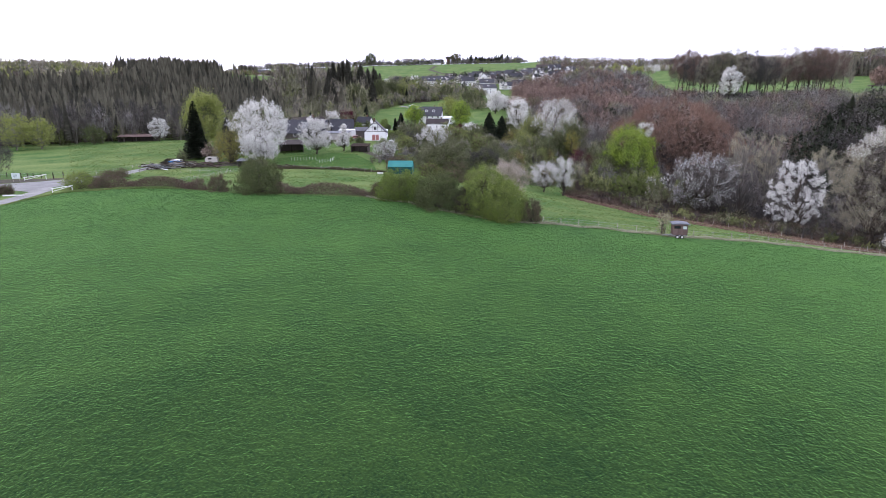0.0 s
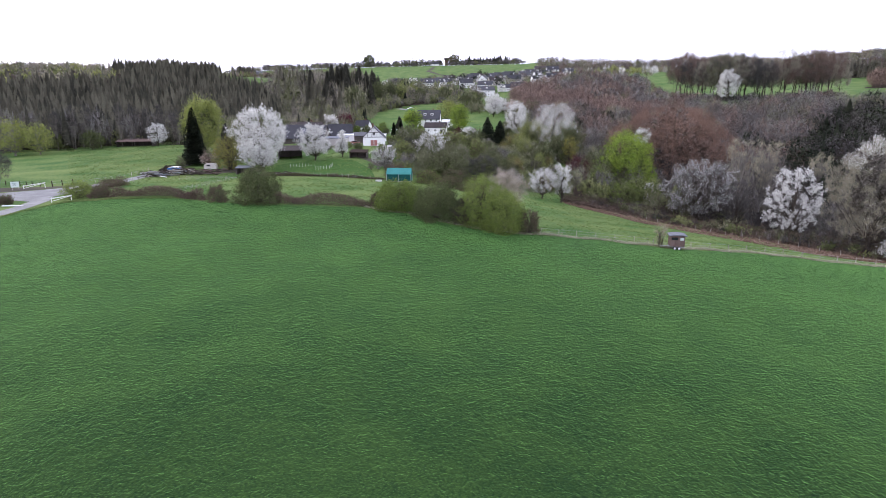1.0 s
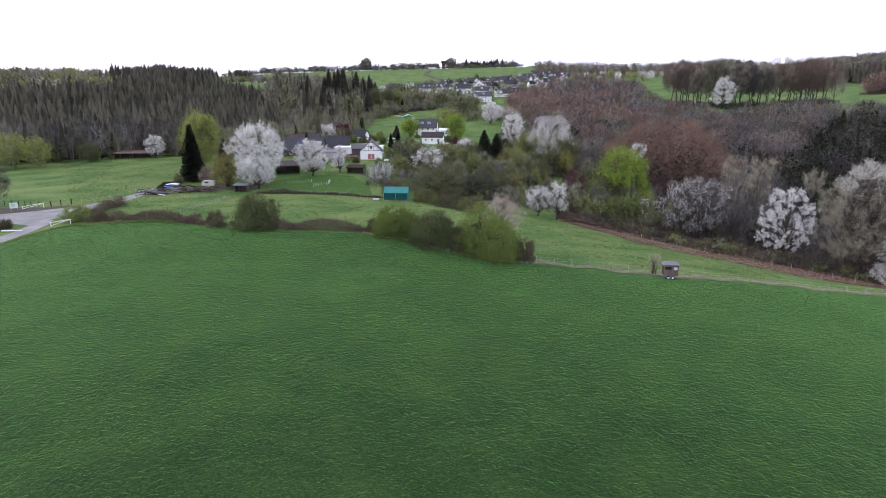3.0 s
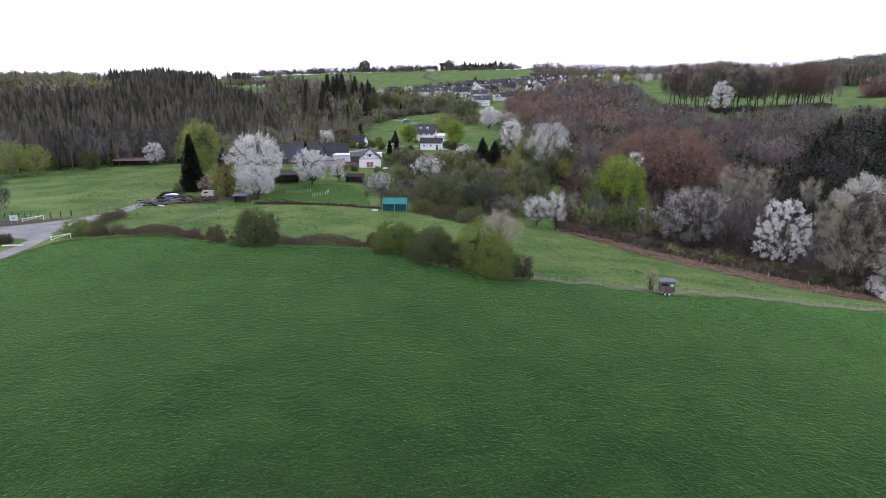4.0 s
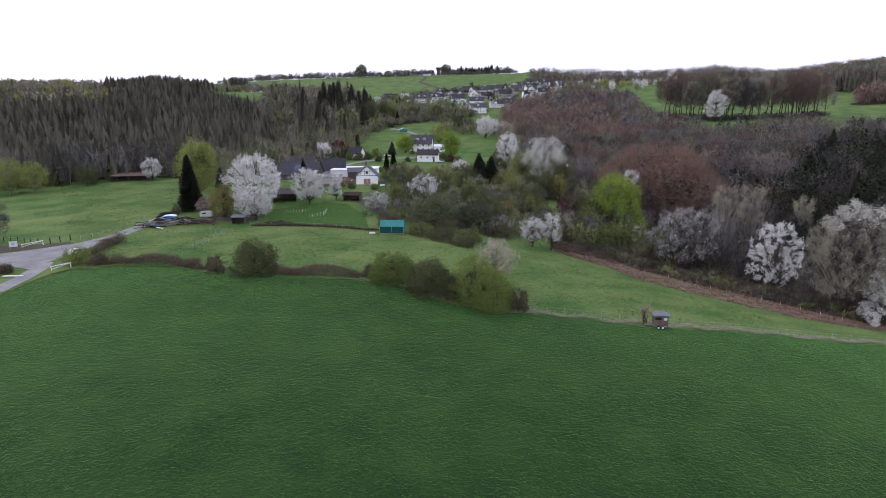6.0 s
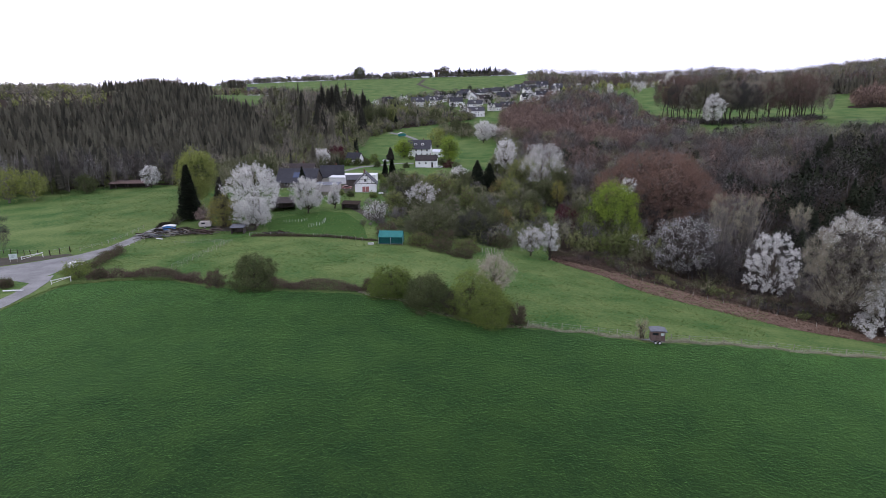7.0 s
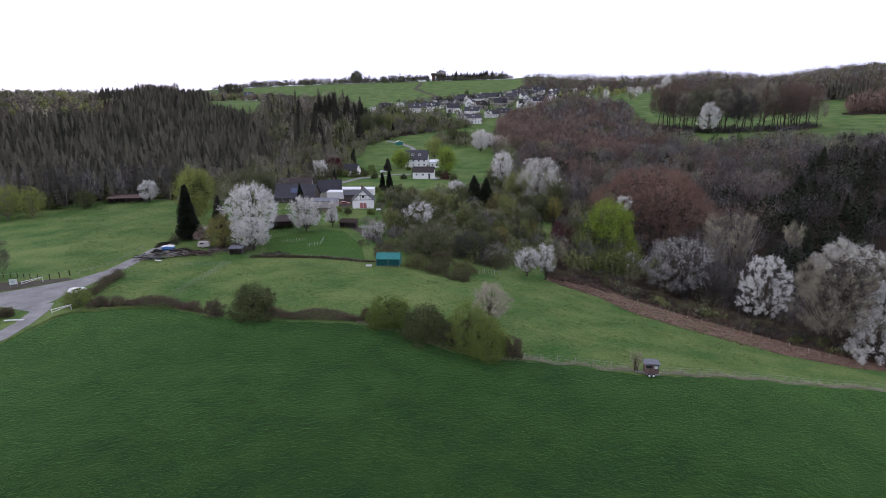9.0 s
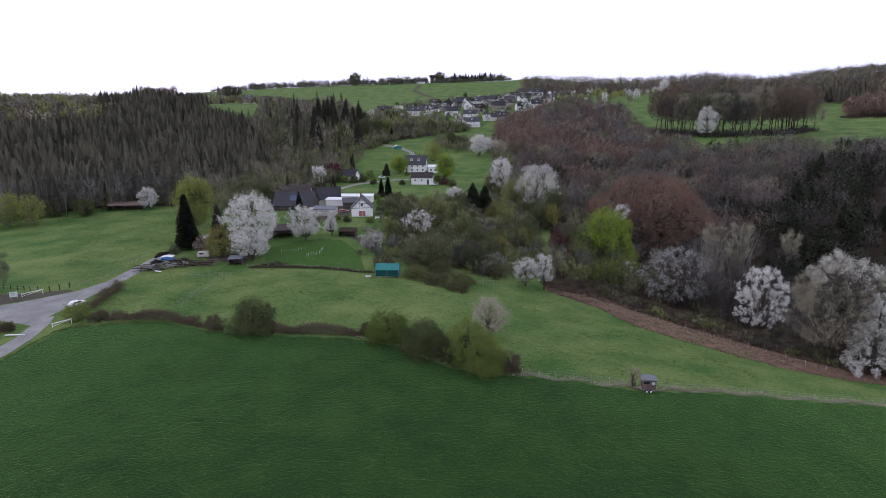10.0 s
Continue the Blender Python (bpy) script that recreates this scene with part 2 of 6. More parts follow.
class Soup:
    """Vertices and faces gathered for one mesh."""

    def __init__(self):
        self.v, self.f = [], []

    def add(self, verts, faces):
        o = len(self.v)
        self.v += [tuple(p) for p in verts]
        self.f += [tuple(i + o for i in f) for f in faces]
        return self

    def box(self, x, y, z, sx, sy, sz, turn=0.0, lean=0.0, bevel=0.0):
        """A box on its centre, turned about z and leaned about y (degrees); bevel cuts its upright edges."""
        hx, hy, hz = sx / 2, sy / 2, sz / 2
        m = Matrix.Translation((x, y, z)) @ Euler((0, radians(lean), radians(turn))).to_matrix().to_4x4()
        b = bevel
        ring = [(-hx + b, -hy), (hx - b, -hy), (hx, -hy + b), (hx, hy - b), (hx - b, hy), (-hx + b, hy), (-hx, hy - b), (-hx, -hy + b)] if b else [(-hx, -hy), (hx, -hy), (hx, hy), (-hx, hy)]
        n = len(ring)
        pts = [m @ Vector((p, q, -hz)) for p, q in ring] + [m @ Vector((p, q, hz)) for p, q in ring]
        faces = [tuple(range(n))[::-1], tuple(range(n, 2 * n))] + [(i, (i + 1) % n, n + (i + 1) % n, n + i) for i in range(n)]
        return self.add(pts, faces)

    def beam(self, a, b, w, d=None):
        """A square bar from a to b."""
        a, b = Vector(a), Vector(b)
        d = d or w
        way = (b - a).normalized()
        side = way.cross(Vector((0, 1, 0) if abs(way.y) < 0.9 else (1, 0, 0))).normalized()
        up = side.cross(way)
        pts = [p + side * (s * w / 2) + up * (t * d / 2) for p in (a, b) for s, t in ((-1, -1), (1, -1), (1, 1), (-1, 1))]
        return self.add(pts, [(3, 2, 1, 0), (4, 5, 6, 7), (0, 1, 5, 4), (1, 2, 6, 5), (2, 3, 7, 6), (3, 0, 4, 7)])

    def prism(self, profile, y0, y1):
        """A profile in x, z drawn out along y."""
        n = len(profile)
        pts = [(x, y0, z) for x, z in profile] + [(x, y1, z) for x, z in profile]
        return self.add(pts, [tuple(range(n)), tuple(range(n, 2 * n))[::-1]] + [(i, n + i, n + (i + 1) % n, (i + 1) % n) for i in range(n)])

    def disc(self, x, y, z, r, width, sides=14):
        """A wheel on its side, its axle along y."""
        c = [(x + r * math.cos(k * math.tau / sides), z + r * math.sin(k * math.tau / sides)) for k in range(sides)]
        return self.prism(c, y - width / 2, y + width / 2)

    def tube(self, path, radii, sides=5):
        path = [Vector(p) for p in path]
        ref = Vector((0.3, 0.8, 0.2))
        pts, faces = [], []
        for i, p in enumerate(path):
            way = (path[min(i + 1, len(path) - 1)] - path[max(i - 1, 0)]).normalized()
            a = way.cross(ref).normalized()
            b = way.cross(a)
            pts += [p + float(radii[i]) * (a * math.cos(k * math.tau / sides) + b * math.sin(k * math.tau / sides)) for k in range(sides)]
        for i in range(len(path) - 1):
            faces += [(i * sides + k, i * sides + (k + 1) % sides, (i + 1) * sides + (k + 1) % sides, (i + 1) * sides + k) for k in range(sides)]
        return self.add(pts, faces)

    def mesh(self, name, material):
        me = bpy.data.meshes.new(name)
        me.from_pydata(self.v, [], self.f)
        me.materials.append(material)
        return me


def tri_mesh(name, verts, tris, material, tone=None, smooth=False, second=None, slots=None, normals=None):
    """A mesh from arrays of vertices and triangles (or quads), quickly."""
    verts, tris = np.asarray(verts, np.float32), np.asarray(tris, np.int32)
    k = tris.shape[1]
    me = bpy.data.meshes.new(name)
    me.vertices.add(len(verts))
    me.vertices.foreach_set("co", verts.ravel())
    me.loops.add(tris.size)
    me.loops.foreach_set("vertex_index", tris.ravel())
    me.polygons.add(len(tris))
    me.polygons.foreach_set("loop_start", np.arange(0, tris.size, k, dtype=np.int32))
    me.polygons.foreach_set("use_smooth", np.full(len(tris), smooth))
    me.materials.append(material)
    if second:
        me.materials.append(second)
        me.polygons.foreach_set("material_index", np.asarray(slots, np.int32))
    if tone is not None:
        me.attributes.new("tone", "FLOAT", "POINT").data.foreach_set("value", np.asarray(tone, np.float32))
    if normals is not None:
        me.attributes.new("custom_normal", "FLOAT_VECTOR", "POINT").data.foreach_set("vector", np.asarray(normals, np.float32).ravel())
    me.update(calc_edges=True)
    return me


def part(name, data, material, parent, label=""):
    """One mesh object under a thing or a part; data is a Soup or a mesh."""
    me = data.mesh(name, material) if isinstance(data, Soup) else data
    ob = new(name, me)
    ob.parent = parent
    return tagged(ob, label)


def thing(name, x, y, turn=0.0, sink=0.0, label="", category="", group="", kind=""):
    ob = new(name)
    ob.empty_display_size = 0.3
    ob.matrix_world = pose(x, y, float(land(x, y)) - sink, 0, 0, turn)
    return tagged(ob, label, category, group, kind)


def away(n, r=rng):
    d = r.normal(size=(n, 3))
    return d / np.linalg.norm(d, axis=1)[:, None]


def leaves(c, size, r=rng):
    """A small triangle, turned at random, round each centre."""
    n = len(c)
    a, b = away(n, r), away(n, r)
    b = np.cross(a, b)
    b /= np.linalg.norm(b, axis=1)[:, None] + 1e-9
    s = size * r.uniform(0.6, 1.3, (n, 1))
    v = np.stack([c + a * s * 0.75, c - a * s * 0.45 + b * s * 0.6, c - a * s * 0.45 - b * s * 0.6], 1).reshape(-1, 3)
    return v, np.arange(3 * n).reshape(-1, 3)


def slivers(base, tip, width, r=rng):
    """A thin triangle from each base to its tip."""
    way = tip - base
    side = np.cross(way, away(len(base), r))
    side /= np.linalg.norm(side, axis=1)[:, None] + 1e-9
    w = width * r.uniform(0.6, 1.3, (len(base), 1)) / 2
    v = np.stack([base + side * w, base - side * w, tip], 1).reshape(-1, 3)
    return v, np.arange(len(v)).reshape(-1, 3)


def joined(*soups):
    vs, ts, o = [], [], 0
    for v, t in soups:
        vs.append(v)
        ts.append(t + o)
        o += len(v)
    return np.concatenate(vs), np.concatenate(ts)


def outward(v, t, centre, radii, own=0.45):
    """Turns loose leaves or twigs so that they face out of the crown, with soft crown-like normals."""
    face = np.cross(v[t[:, 1]] - v[t[:, 0]], v[t[:, 2]] - v[t[:, 0]])
    face /= np.linalg.norm(face, axis=1)[:, None] + 1e-9
    out = (v - np.asarray(centre)) / np.asarray(radii)
    out /= np.linalg.norm(out, axis=1)[:, None] + 1e-9
    back = (face * out[t].mean(1)).sum(1) < 0
    t = np.where(back[:, None], t[:, ::-1], t)
    face[back] *= -1
    whole = out.copy()
    whole[t.ravel()] += own * np.repeat(face, 3, 0)
    return t, whole / (np.linalg.norm(whole, axis=1)[:, None] + 1e-9)


# ---- trees ----
def crown_points(r, n, h, radius, low, shape="round", shell=0.5):
    """Places of the boughs' ends in a crown with an uneven outline."""
    z = r.uniform(0, 1, n * 3)
    if shape == "round":
        f = np.sqrt(np.clip(1 - (2 * z - 0.9) ** 2 / 1.21, 0.02, 1))
    elif shape == "cone":
        f = np.clip(1.02 - z, 0.05, 1) ** 0.8
    elif shape == "fan":
        f = 0.35 + 0.75 * z * np.sqrt(np.clip(1.15 - z ** 3, 0, 1))
    else:
        f = np.sqrt(np.clip(1 - z ** 2.4, 0.02, 1))
    keep = r.uniform(0, 1, n * 3) < f ** 1.3
    z, f = z[keep][:n], f[keep][:n]
    a = r.uniform(0, math.tau, len(z))
    lump = 1 + 0.19 * np.sin(3 * a + 6 * z + r.uniform(0, 6)) + 0.16 * np.sin(5 * a - 9 * z + r.uniform(0, 6))
    q = radius * f * lump * (shell + (1 - shell) * r.uniform(0, 1, len(z)) ** 0.5)
    return np.stack([q * np.cos(a), q * np.sin(a), low + (h - low) * z], 1)


def limbs(r, ends, h, low, girth, stems=1, bough=1.0):
    """A tapered trunk with boughs that curve out to the ends."""
    s = Soup()
    lean = r.normal(0, 0.015 * h, 2)
    for k in range(stems):
        o = r.normal(0, girth * 2.2, 2) if stems > 1 else (0, 0)
        top = r.normal(0, 0.12 * h, 2) if stems > 1 else lean
        zs = (-0.3, 0.15 * h, 0.45 * h, 0.72 * h, 0.92 * h)
        s.tube([(o[0] + top[0] * z / h + 0.03 * h * math.sin(z), o[1] + top[1] * z / h, z) for z in zs], [girth * g / stems ** 0.5 for g in (1.25, 1, 0.7, 0.36, 0.08)], 6)
    for p in ends:
        z0 = min(max(low * 0.6, p[2] - 0.30 * h - r.uniform(0, 0.15) * h), 0.85 * h)
        a = Vector((lean[0] * z0 / h, lean[1] * z0 / h, z0))
        b = Vector(p)
        m = a.lerp(b, 0.5) + Vector((0, 0, -0.03 * h)) + Vector(r.normal(0, 0.02 * h, 3))
        g = float(girth * bough * 0.34 * (1 - z0 / h * 0.6))
        s.tube([a, m, b], [g, g * 0.6, g * 0.16], 4)
    return s


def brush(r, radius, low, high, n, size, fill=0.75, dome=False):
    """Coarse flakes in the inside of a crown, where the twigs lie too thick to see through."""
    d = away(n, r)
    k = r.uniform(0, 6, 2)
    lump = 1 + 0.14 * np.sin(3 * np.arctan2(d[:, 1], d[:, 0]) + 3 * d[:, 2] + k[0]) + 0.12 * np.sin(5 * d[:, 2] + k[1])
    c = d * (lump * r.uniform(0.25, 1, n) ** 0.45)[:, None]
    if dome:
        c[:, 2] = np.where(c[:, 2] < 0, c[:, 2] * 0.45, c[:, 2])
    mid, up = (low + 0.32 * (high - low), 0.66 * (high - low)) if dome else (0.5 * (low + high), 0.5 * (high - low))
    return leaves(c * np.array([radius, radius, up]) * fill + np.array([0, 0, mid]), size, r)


def facing(name, v, t, material, h, radius, low):
    t, nm = outward(v, t, (0, 0, low + 0.4 * (h - low)), (radius, radius, 0.55 * (h - low)), 0.8)
    return tri_mesh(name, v, t, material, normals=nm)


def tree(name, x, y, h, radius, low, bark, leafmat, label, category="tree", shape="round", clumps=70, per=45, size=0.25, spread=0.9, twigs=12, twigmat=None, twig=1.3, width=0.05, stems=1, bough=1.0, seed=0, shell=0.5, group="", girth=None, sink=0.1, along=False, topped=0.0, dense=0.0, boughs=60, inner=None):
    """A tree or shrub: trunk with boughs, crown of leaves or blossom, and fine twigs."""
    r = np.random.default_rng(seed + int(abs(x * 7 + y * 13)))
    root = thing(name, x, y, 0, sink, label, category, group)
    ends = crown_points(r, clumps, h * 0.97, radius * 0.92, low, shape, shell)
    g = girth or 0.016 * h + 0.06
    part("trunk", limbs(r, ends[: min(len(ends), boughs)], h, low, g, stems, bough), bark, root)
    # Darker flakes inside: shade within the crown, put into their colour.
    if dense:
        part("inner_canopy", facing("inner_canopy", *brush(r, radius, low, h, int(min(3000, 14 * radius * h)), 0.25 + 0.03 * radius, dense + 0.12, shape == "dome"), inner or (INNER_SHADE_GREEN if per else HEARTS.get(twigmat, INNER_SHADE)), h, radius, low), BARK, root, "dense inner branches coloured dark for the crown's shade")
    if twigs:
        e = np.repeat(ends, twigs, 0)
        b = e + r.normal(0, 0.5 * spread, e.shape)
        out = e * np.array([0.6, 0.6, 0.0]) / max(radius, 0.1) + np.array([0, 0, 0.75]) + r.normal(0, 0.55, e.shape)
        out /= np.linalg.norm(out, axis=1)[:, None]
        ln = twig * r.uniform(0.5, 1.3, (len(e), 1))
        lo, hi = b - out * ln * 0.5, b + out * ln * 0.6
        tagged(part("twig_canopy", facing("twig_canopy", *slivers(lo, hi, width, r), twigmat or bark, h, radius, low), twigmat or bark, root), kind="stuff")
    if per:
        if along and twigs:
            k = r.integers(0, len(lo), len(ends) * per)
            c = lo[k] + (hi - lo)[k] * r.uniform(0.1, 1.1, (len(k), 1)) + r.normal(0, size * 0.7, (len(k), 3))
        else:
            c = (ends[:, None] + r.normal(0, 1, (len(ends), per, 3)) * spread * (0.5 + r.uniform(0, 1, (len(ends), 1, 1)))).reshape(-1, 3)
        c = c[c[:, 2] > 0.05]
        if topped:
            c = c[r.uniform(0, 1, len(c)) < np.clip((c[:, 2] / h - topped) * 6, 0.012, 1)]
        part("crown", facing("crown", *leaves(c, size, r), leafmat, h, radius, low), leafmat, root)
    return root


def spray_cone(r, h, radius, tiers, per, low=0.06, droop=0.25, taper=0.85):
    """A conifer's sprays: drooping blades up a thin dark core, each a narrow triangle."""
    n = tiers * per * 2
    z = np.linspace(low, 0.98, n) + r.uniform(-0.015, 0.015, n)
    a = np.arange(n) * 2.4 + r.uniform(-0.5, 0.5, n)
    q = radius * np.clip(1.02 - z, 0.04, 1) ** taper * r.uniform(0.6, 1.2, n)
    out = np.stack([np.cos(a), np.sin(a), np.zeros(n)], 1)
    base = np.stack([0 * z, 0 * z, z * h + 0.02 * h], 1)
    tip = base + out * q[:, None] + np.array([0, 0, -1]) * (droop * q)[:, None]
    side = np.stack([-np.sin(a), np.cos(a), np.zeros(n)], 1) * (q * 0.46)[:, None]
    mid = base + (tip - base) * 0.3
    v = np.stack([mid + side, tip, mid - side], 1).reshape(-1, 3)
    k = np.arange(6)
    ring = np.stack([0.6 * radius * np.cos(k * math.tau / 6), 0.6 * radius * np.sin(k * math.tau / 6), np.full(6, low * h)], 1)
    core = np.concatenate([ring, [[0, 0, h]]])
    ct = np.stack([k, (k + 1) % 6, np.full(6, 6)], 1)
    return joined((v, np.arange(3 * n).reshape(-1, 3)), (core, ct))


def conifer(name, x, y, h, radius, material, label, tiers=34, per=16, droop=0.1, low=0.03, seed=0, taper=0.55):
    r = np.random.default_rng(seed + int(abs(x * 7 + y * 13)))
    root = thing(name, x, y, 0, 0.1, label, "tree")
    part("trunk", Soup().tube([(0, 0, -0.3), (0, 0, h * 0.5), (0, 0, h * 0.95)], [0.02 * h, 0.012 * h, 0.02], 7), BARK, root)
    v, t = spray_cone(r, h, radius, tiers, per, low, droop, taper)
    c = crown_points(r, 2600, h, radius, low * h, "cone", 0.75)
    part("crown", tri_mesh("crown", *joined((v, t), leaves(c, 0.42, r)), material), material, root)
    return root


# ---- woods: many trees in one mesh ----
def stamp_bare(r, fine, fan=0.5, shell=0.45):
    """A leafless tree one metre high and of crown radius one: trunk and a broom of twigs."""
    heart = np.repeat(crown_points(r, max(fine // 8, 5), 0.97, 0.9, 0.26, "round" if fan < 0.6 else "fan", shell), 8, 0)
    stray = r.normal(0, 1, heart.shape) * np.array([0.13, 0.13, 0.065])
    e = heart + stray
    n = len(e)
    out = e * np.array([0.45, 0.45, 0.0]) + stray * np.array([3, 3, 5]) + np.array([0, 0, 0.45]) + r.normal(0, 0.3, (n, 3))
    out /= np.linalg.norm(out, axis=1)[:, None]
    long = np.where(np.arange(n) % 9 == 0, 0.42, 0.17) * r.uniform(0.6, 1.3, n)
    way = out * long[:, None] * np.array([1.6, 1.6, 1])
    b, ends = e - way * 0.75, e + way * 0.25
    b[:, 2] = np.clip(b[:, 2], 0.12, None)
    trunk = np.array([[0.07, 0, 0], [-0.035, 0.06, 0], [-0.035, -0.06, 0], [0, 0, 0.85]])
    return b, ends, trunk


def wood(name, spots, species, material, heights, slim, fine, width, label, seed=3, variants=7, size=0.5, core=0.76, heart=None):
    """One mesh of many trees at the spots (x, y). species: bare, leaf or spruce; slim: crown radius over height; core: how far the dense inside fills the crown."""
    r = np.random.default_rng(seed)
    hm = float(np.mean(heights))
    spots = np.asarray(spots)
    spots = spots[np.abs(spots[:, 0]) < 0.80 * spots[:, 1] + 30]
    n = len(spots)
    z = land(spots[:, 0], spots[:, 1]) - 0.3
    swell = np.sin(spots[:, 0] / 17 + 2 * np.sin(spots[:, 1] / 31)) * np.sin(spots[:, 1] / 21 + 1.5 * np.sin(spots[:, 0] / 37))
    h = r.uniform(*heights, n) * (0.97 + 0.16 * swell)
    rad = h * slim * r.uniform(0.75, 1.25, n)
    turn = r.uniform(0, math.tau, n)
    tone = r.uniform(0, 1, n)
    pick = r.integers(0, variants, n)
    if species == "bare" and hm > 6.5 and np.median(spots[:, 1]) < 620:
        fine, width = int(fine * 1.6), width * 0.62
    flakes = (150, 0.034) if hm > 6.5 and np.median(spots[:, 1]) < 620 else (60, 0.055)
    vs, ts, tones, slots, norms, o = [], [], [], [], [], 0
    for k in range(variants):
        idx = np.nonzero(pick == k)[0]
        if not len(idx):
            continue
        inner, nm = 0, None
        if species == "spruce":
            v, t = spray_cone(r, hm, hm * slim, max(fine // 7, 5), 7, 0.12, 0.32, 0.7)
        else:
            if species == "bare":
                b, e, trunk = stamp_bare(r, fine, 0.5, 0.6)
                sc = np.array([hm * slim, hm * slim, hm])
                v, t = slivers(b * sc, e * sc, width, r)
                tv = trunk * np.array([4, 4, hm])
            else:
                e = crown_points(r, max(fine // 9, 6), 0.97, 0.9, 0.18, "round", 0.6)
                c = (e[:, None] + r.normal(0, 0.075, (len(e), 9, 3))).reshape(-1, 3) * np.array([hm * slim, hm * slim, hm])
                v, t = leaves(c, size, r)
                tv = np.array([[0.16, 0, 0], [-0.08, 0.14, 0], [-0.08, -0.14, 0], [0, 0, 0.6 * hm]])
            # Inside flakes mostly take a darker material, painting in the crown's shade.
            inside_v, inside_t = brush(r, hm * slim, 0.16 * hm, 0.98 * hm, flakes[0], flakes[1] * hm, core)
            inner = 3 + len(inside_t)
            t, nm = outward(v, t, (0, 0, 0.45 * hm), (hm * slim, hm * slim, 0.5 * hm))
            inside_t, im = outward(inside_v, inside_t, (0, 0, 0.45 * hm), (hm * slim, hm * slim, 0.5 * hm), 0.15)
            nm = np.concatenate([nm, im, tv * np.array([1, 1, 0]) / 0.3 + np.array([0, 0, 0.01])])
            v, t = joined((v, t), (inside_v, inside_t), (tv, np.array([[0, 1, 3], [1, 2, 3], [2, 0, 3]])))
        c, s = np.cos(turn[idx]), np.sin(turn[idx])
        sx, sz = rad[idx] / (hm * slim), h[idx] / hm
        X = (v[None, :, 0] * c[:, None] - v[None, :, 1] * s[:, None]) * sx[:, None] + spots[idx, 0, None]
        Y = (v[None, :, 0] * s[:, None] + v[None, :, 1] * c[:, None]) * sx[:, None] + spots[idx, 1, None]
        Z = v[None, :, 2] * sz[:, None] + z[idx, None]
        if nm is not None:
            norms.append(np.stack([nm[None, :, 0] * c[:, None] - nm[None, :, 1] * s[:, None], nm[None, :, 0] * s[:, None] + nm[None, :, 1] * c[:, None], np.repeat(nm[None, :, 2], len(idx), 0)], 2).reshape(-1, 3))
        vs.append(np.stack([X, Y, Z], 2).reshape(-1, 3))
        ts.append((t[None] + (np.arange(len(idx)) * len(v))[:, None, None]).reshape(-1, 3) + o)
        tones.append(np.repeat(tone[idx], len(v)))
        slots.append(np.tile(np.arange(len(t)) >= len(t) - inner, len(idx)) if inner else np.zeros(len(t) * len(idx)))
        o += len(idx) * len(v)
    ob = new(name, tri_mesh(name, np.concatenate(vs), np.concatenate(ts), material, np.concatenate(tones), True, heart or HEARTS.get(material, INNER_SHADE), np.concatenate(slots), np.concatenate(norms) if norms else None))
    return tagged(ob, label, "wood", "", "stuff")


def inside(poly, x, y):
    """Which of the points lie in the polygon."""
    hit = np.zeros(len(x), bool)
    p = np.asarray(poly, float)
    for (x1, y1), (x2, y2) in zip(p, np.roll(p, -1, 0)):
        cross = ((y1 > y) != (y2 > y)) & (x < (x2 - x1) * (y - y1) / (y2 - y1 + 1e-9) + x1)
        hit ^= cross
    return hit


def scatter(poly, gap, seed=1, jitter=0.45):
    """Spots about gap metres apart over a polygon."""
    r = np.random.default_rng(seed)
    p = np.asarray(poly, float)
    gx, gy = np.meshgrid(np.arange(p[:, 0].min(), p[:, 0].max(), gap), np.arange(p[:, 1].min(), p[:, 1].max(), gap))
    x = gx.ravel() + r.uniform(-jitter, jitter, gx.size) * gap
    y = gy.ravel() + r.uniform(-jitter, jitter, gx.size) * gap
    k = inside(poly, x, y)
    s = np.stack([x[k], y[k]], 1)
    r.shuffle(s)
    return s


def shares(spots, *fractions):
    """The spots dealt out in the given shares."""
    cuts = (np.cumsum(fractions) * len(spots)).astype(int)
    return np.split(spots, cuts)[: len(fractions)]


# ---- ground: one sheet to the horizon ----
EDGE_X = [-220, -130, -100, -90, -87.5, -86.3, -84, -74.6, -60.8, -47.8, -32, -17, -7, 2.4, 11, 19, 42, 65, 88, 130, 240]
EDGE_Y = [20, 60, 85, 104, 122, 131, 134.3, 135, 133.8, 127, 124.3, 123, 119, 111.5, 108, 107.3, 103.8, 104.2, 103.7, 103, 100]


def field_edge(x):
    return np.interp(x, EDGE_X, EDGE_Y)


SPRUCE_WOOD = [(-150, 322), (-172, 305), (-198, 284), (-300, 290), (-440, 400), (-430, 505), (-330, 520), (-292, 560), (-330, 670), (-300, 730), (-240, 690), (-165, 640), (-112, 520), (-104, 440), (-118, 370)]
FARM_WOOD = [(-150, 310), (-112, 302), (-92, 292), (-72, 300), (-66, 330), (-60, 400), (-58, 440), (-98, 470), (-112, 420), (-125, 350)]
VALLEY_TALL = [(-180, 620), (-112, 480), (-68, 470), (-60, 520), (-62, 600), (-75, 700), (-100, 770), (-190, 760)]
VALLEY_LOW = [(-60, 520), (-42, 556), (-30, 578), (-4, 602), (26, 622), (44, 640), (30, 660), (-6, 690), (-30, 745), (-75, 700), (-62, 600)]
VALLEY_WOOD = [(-180, 620), (-112, 480), (-68, 470), (-60, 520), (-42, 556), (-30, 578), (-4, 602), (26, 622), (44, 640), (30, 660), (-6, 690), (-30, 745), (-100, 770), (-190, 760)]
SCRUB = [(-14, 200), (-6, 194), (18, 190), (32, 196), (44, 208), (50, 262), (44, 330), (20, 322), (6, 316), (-12, 300), (-20, 270), (-16, 235)]
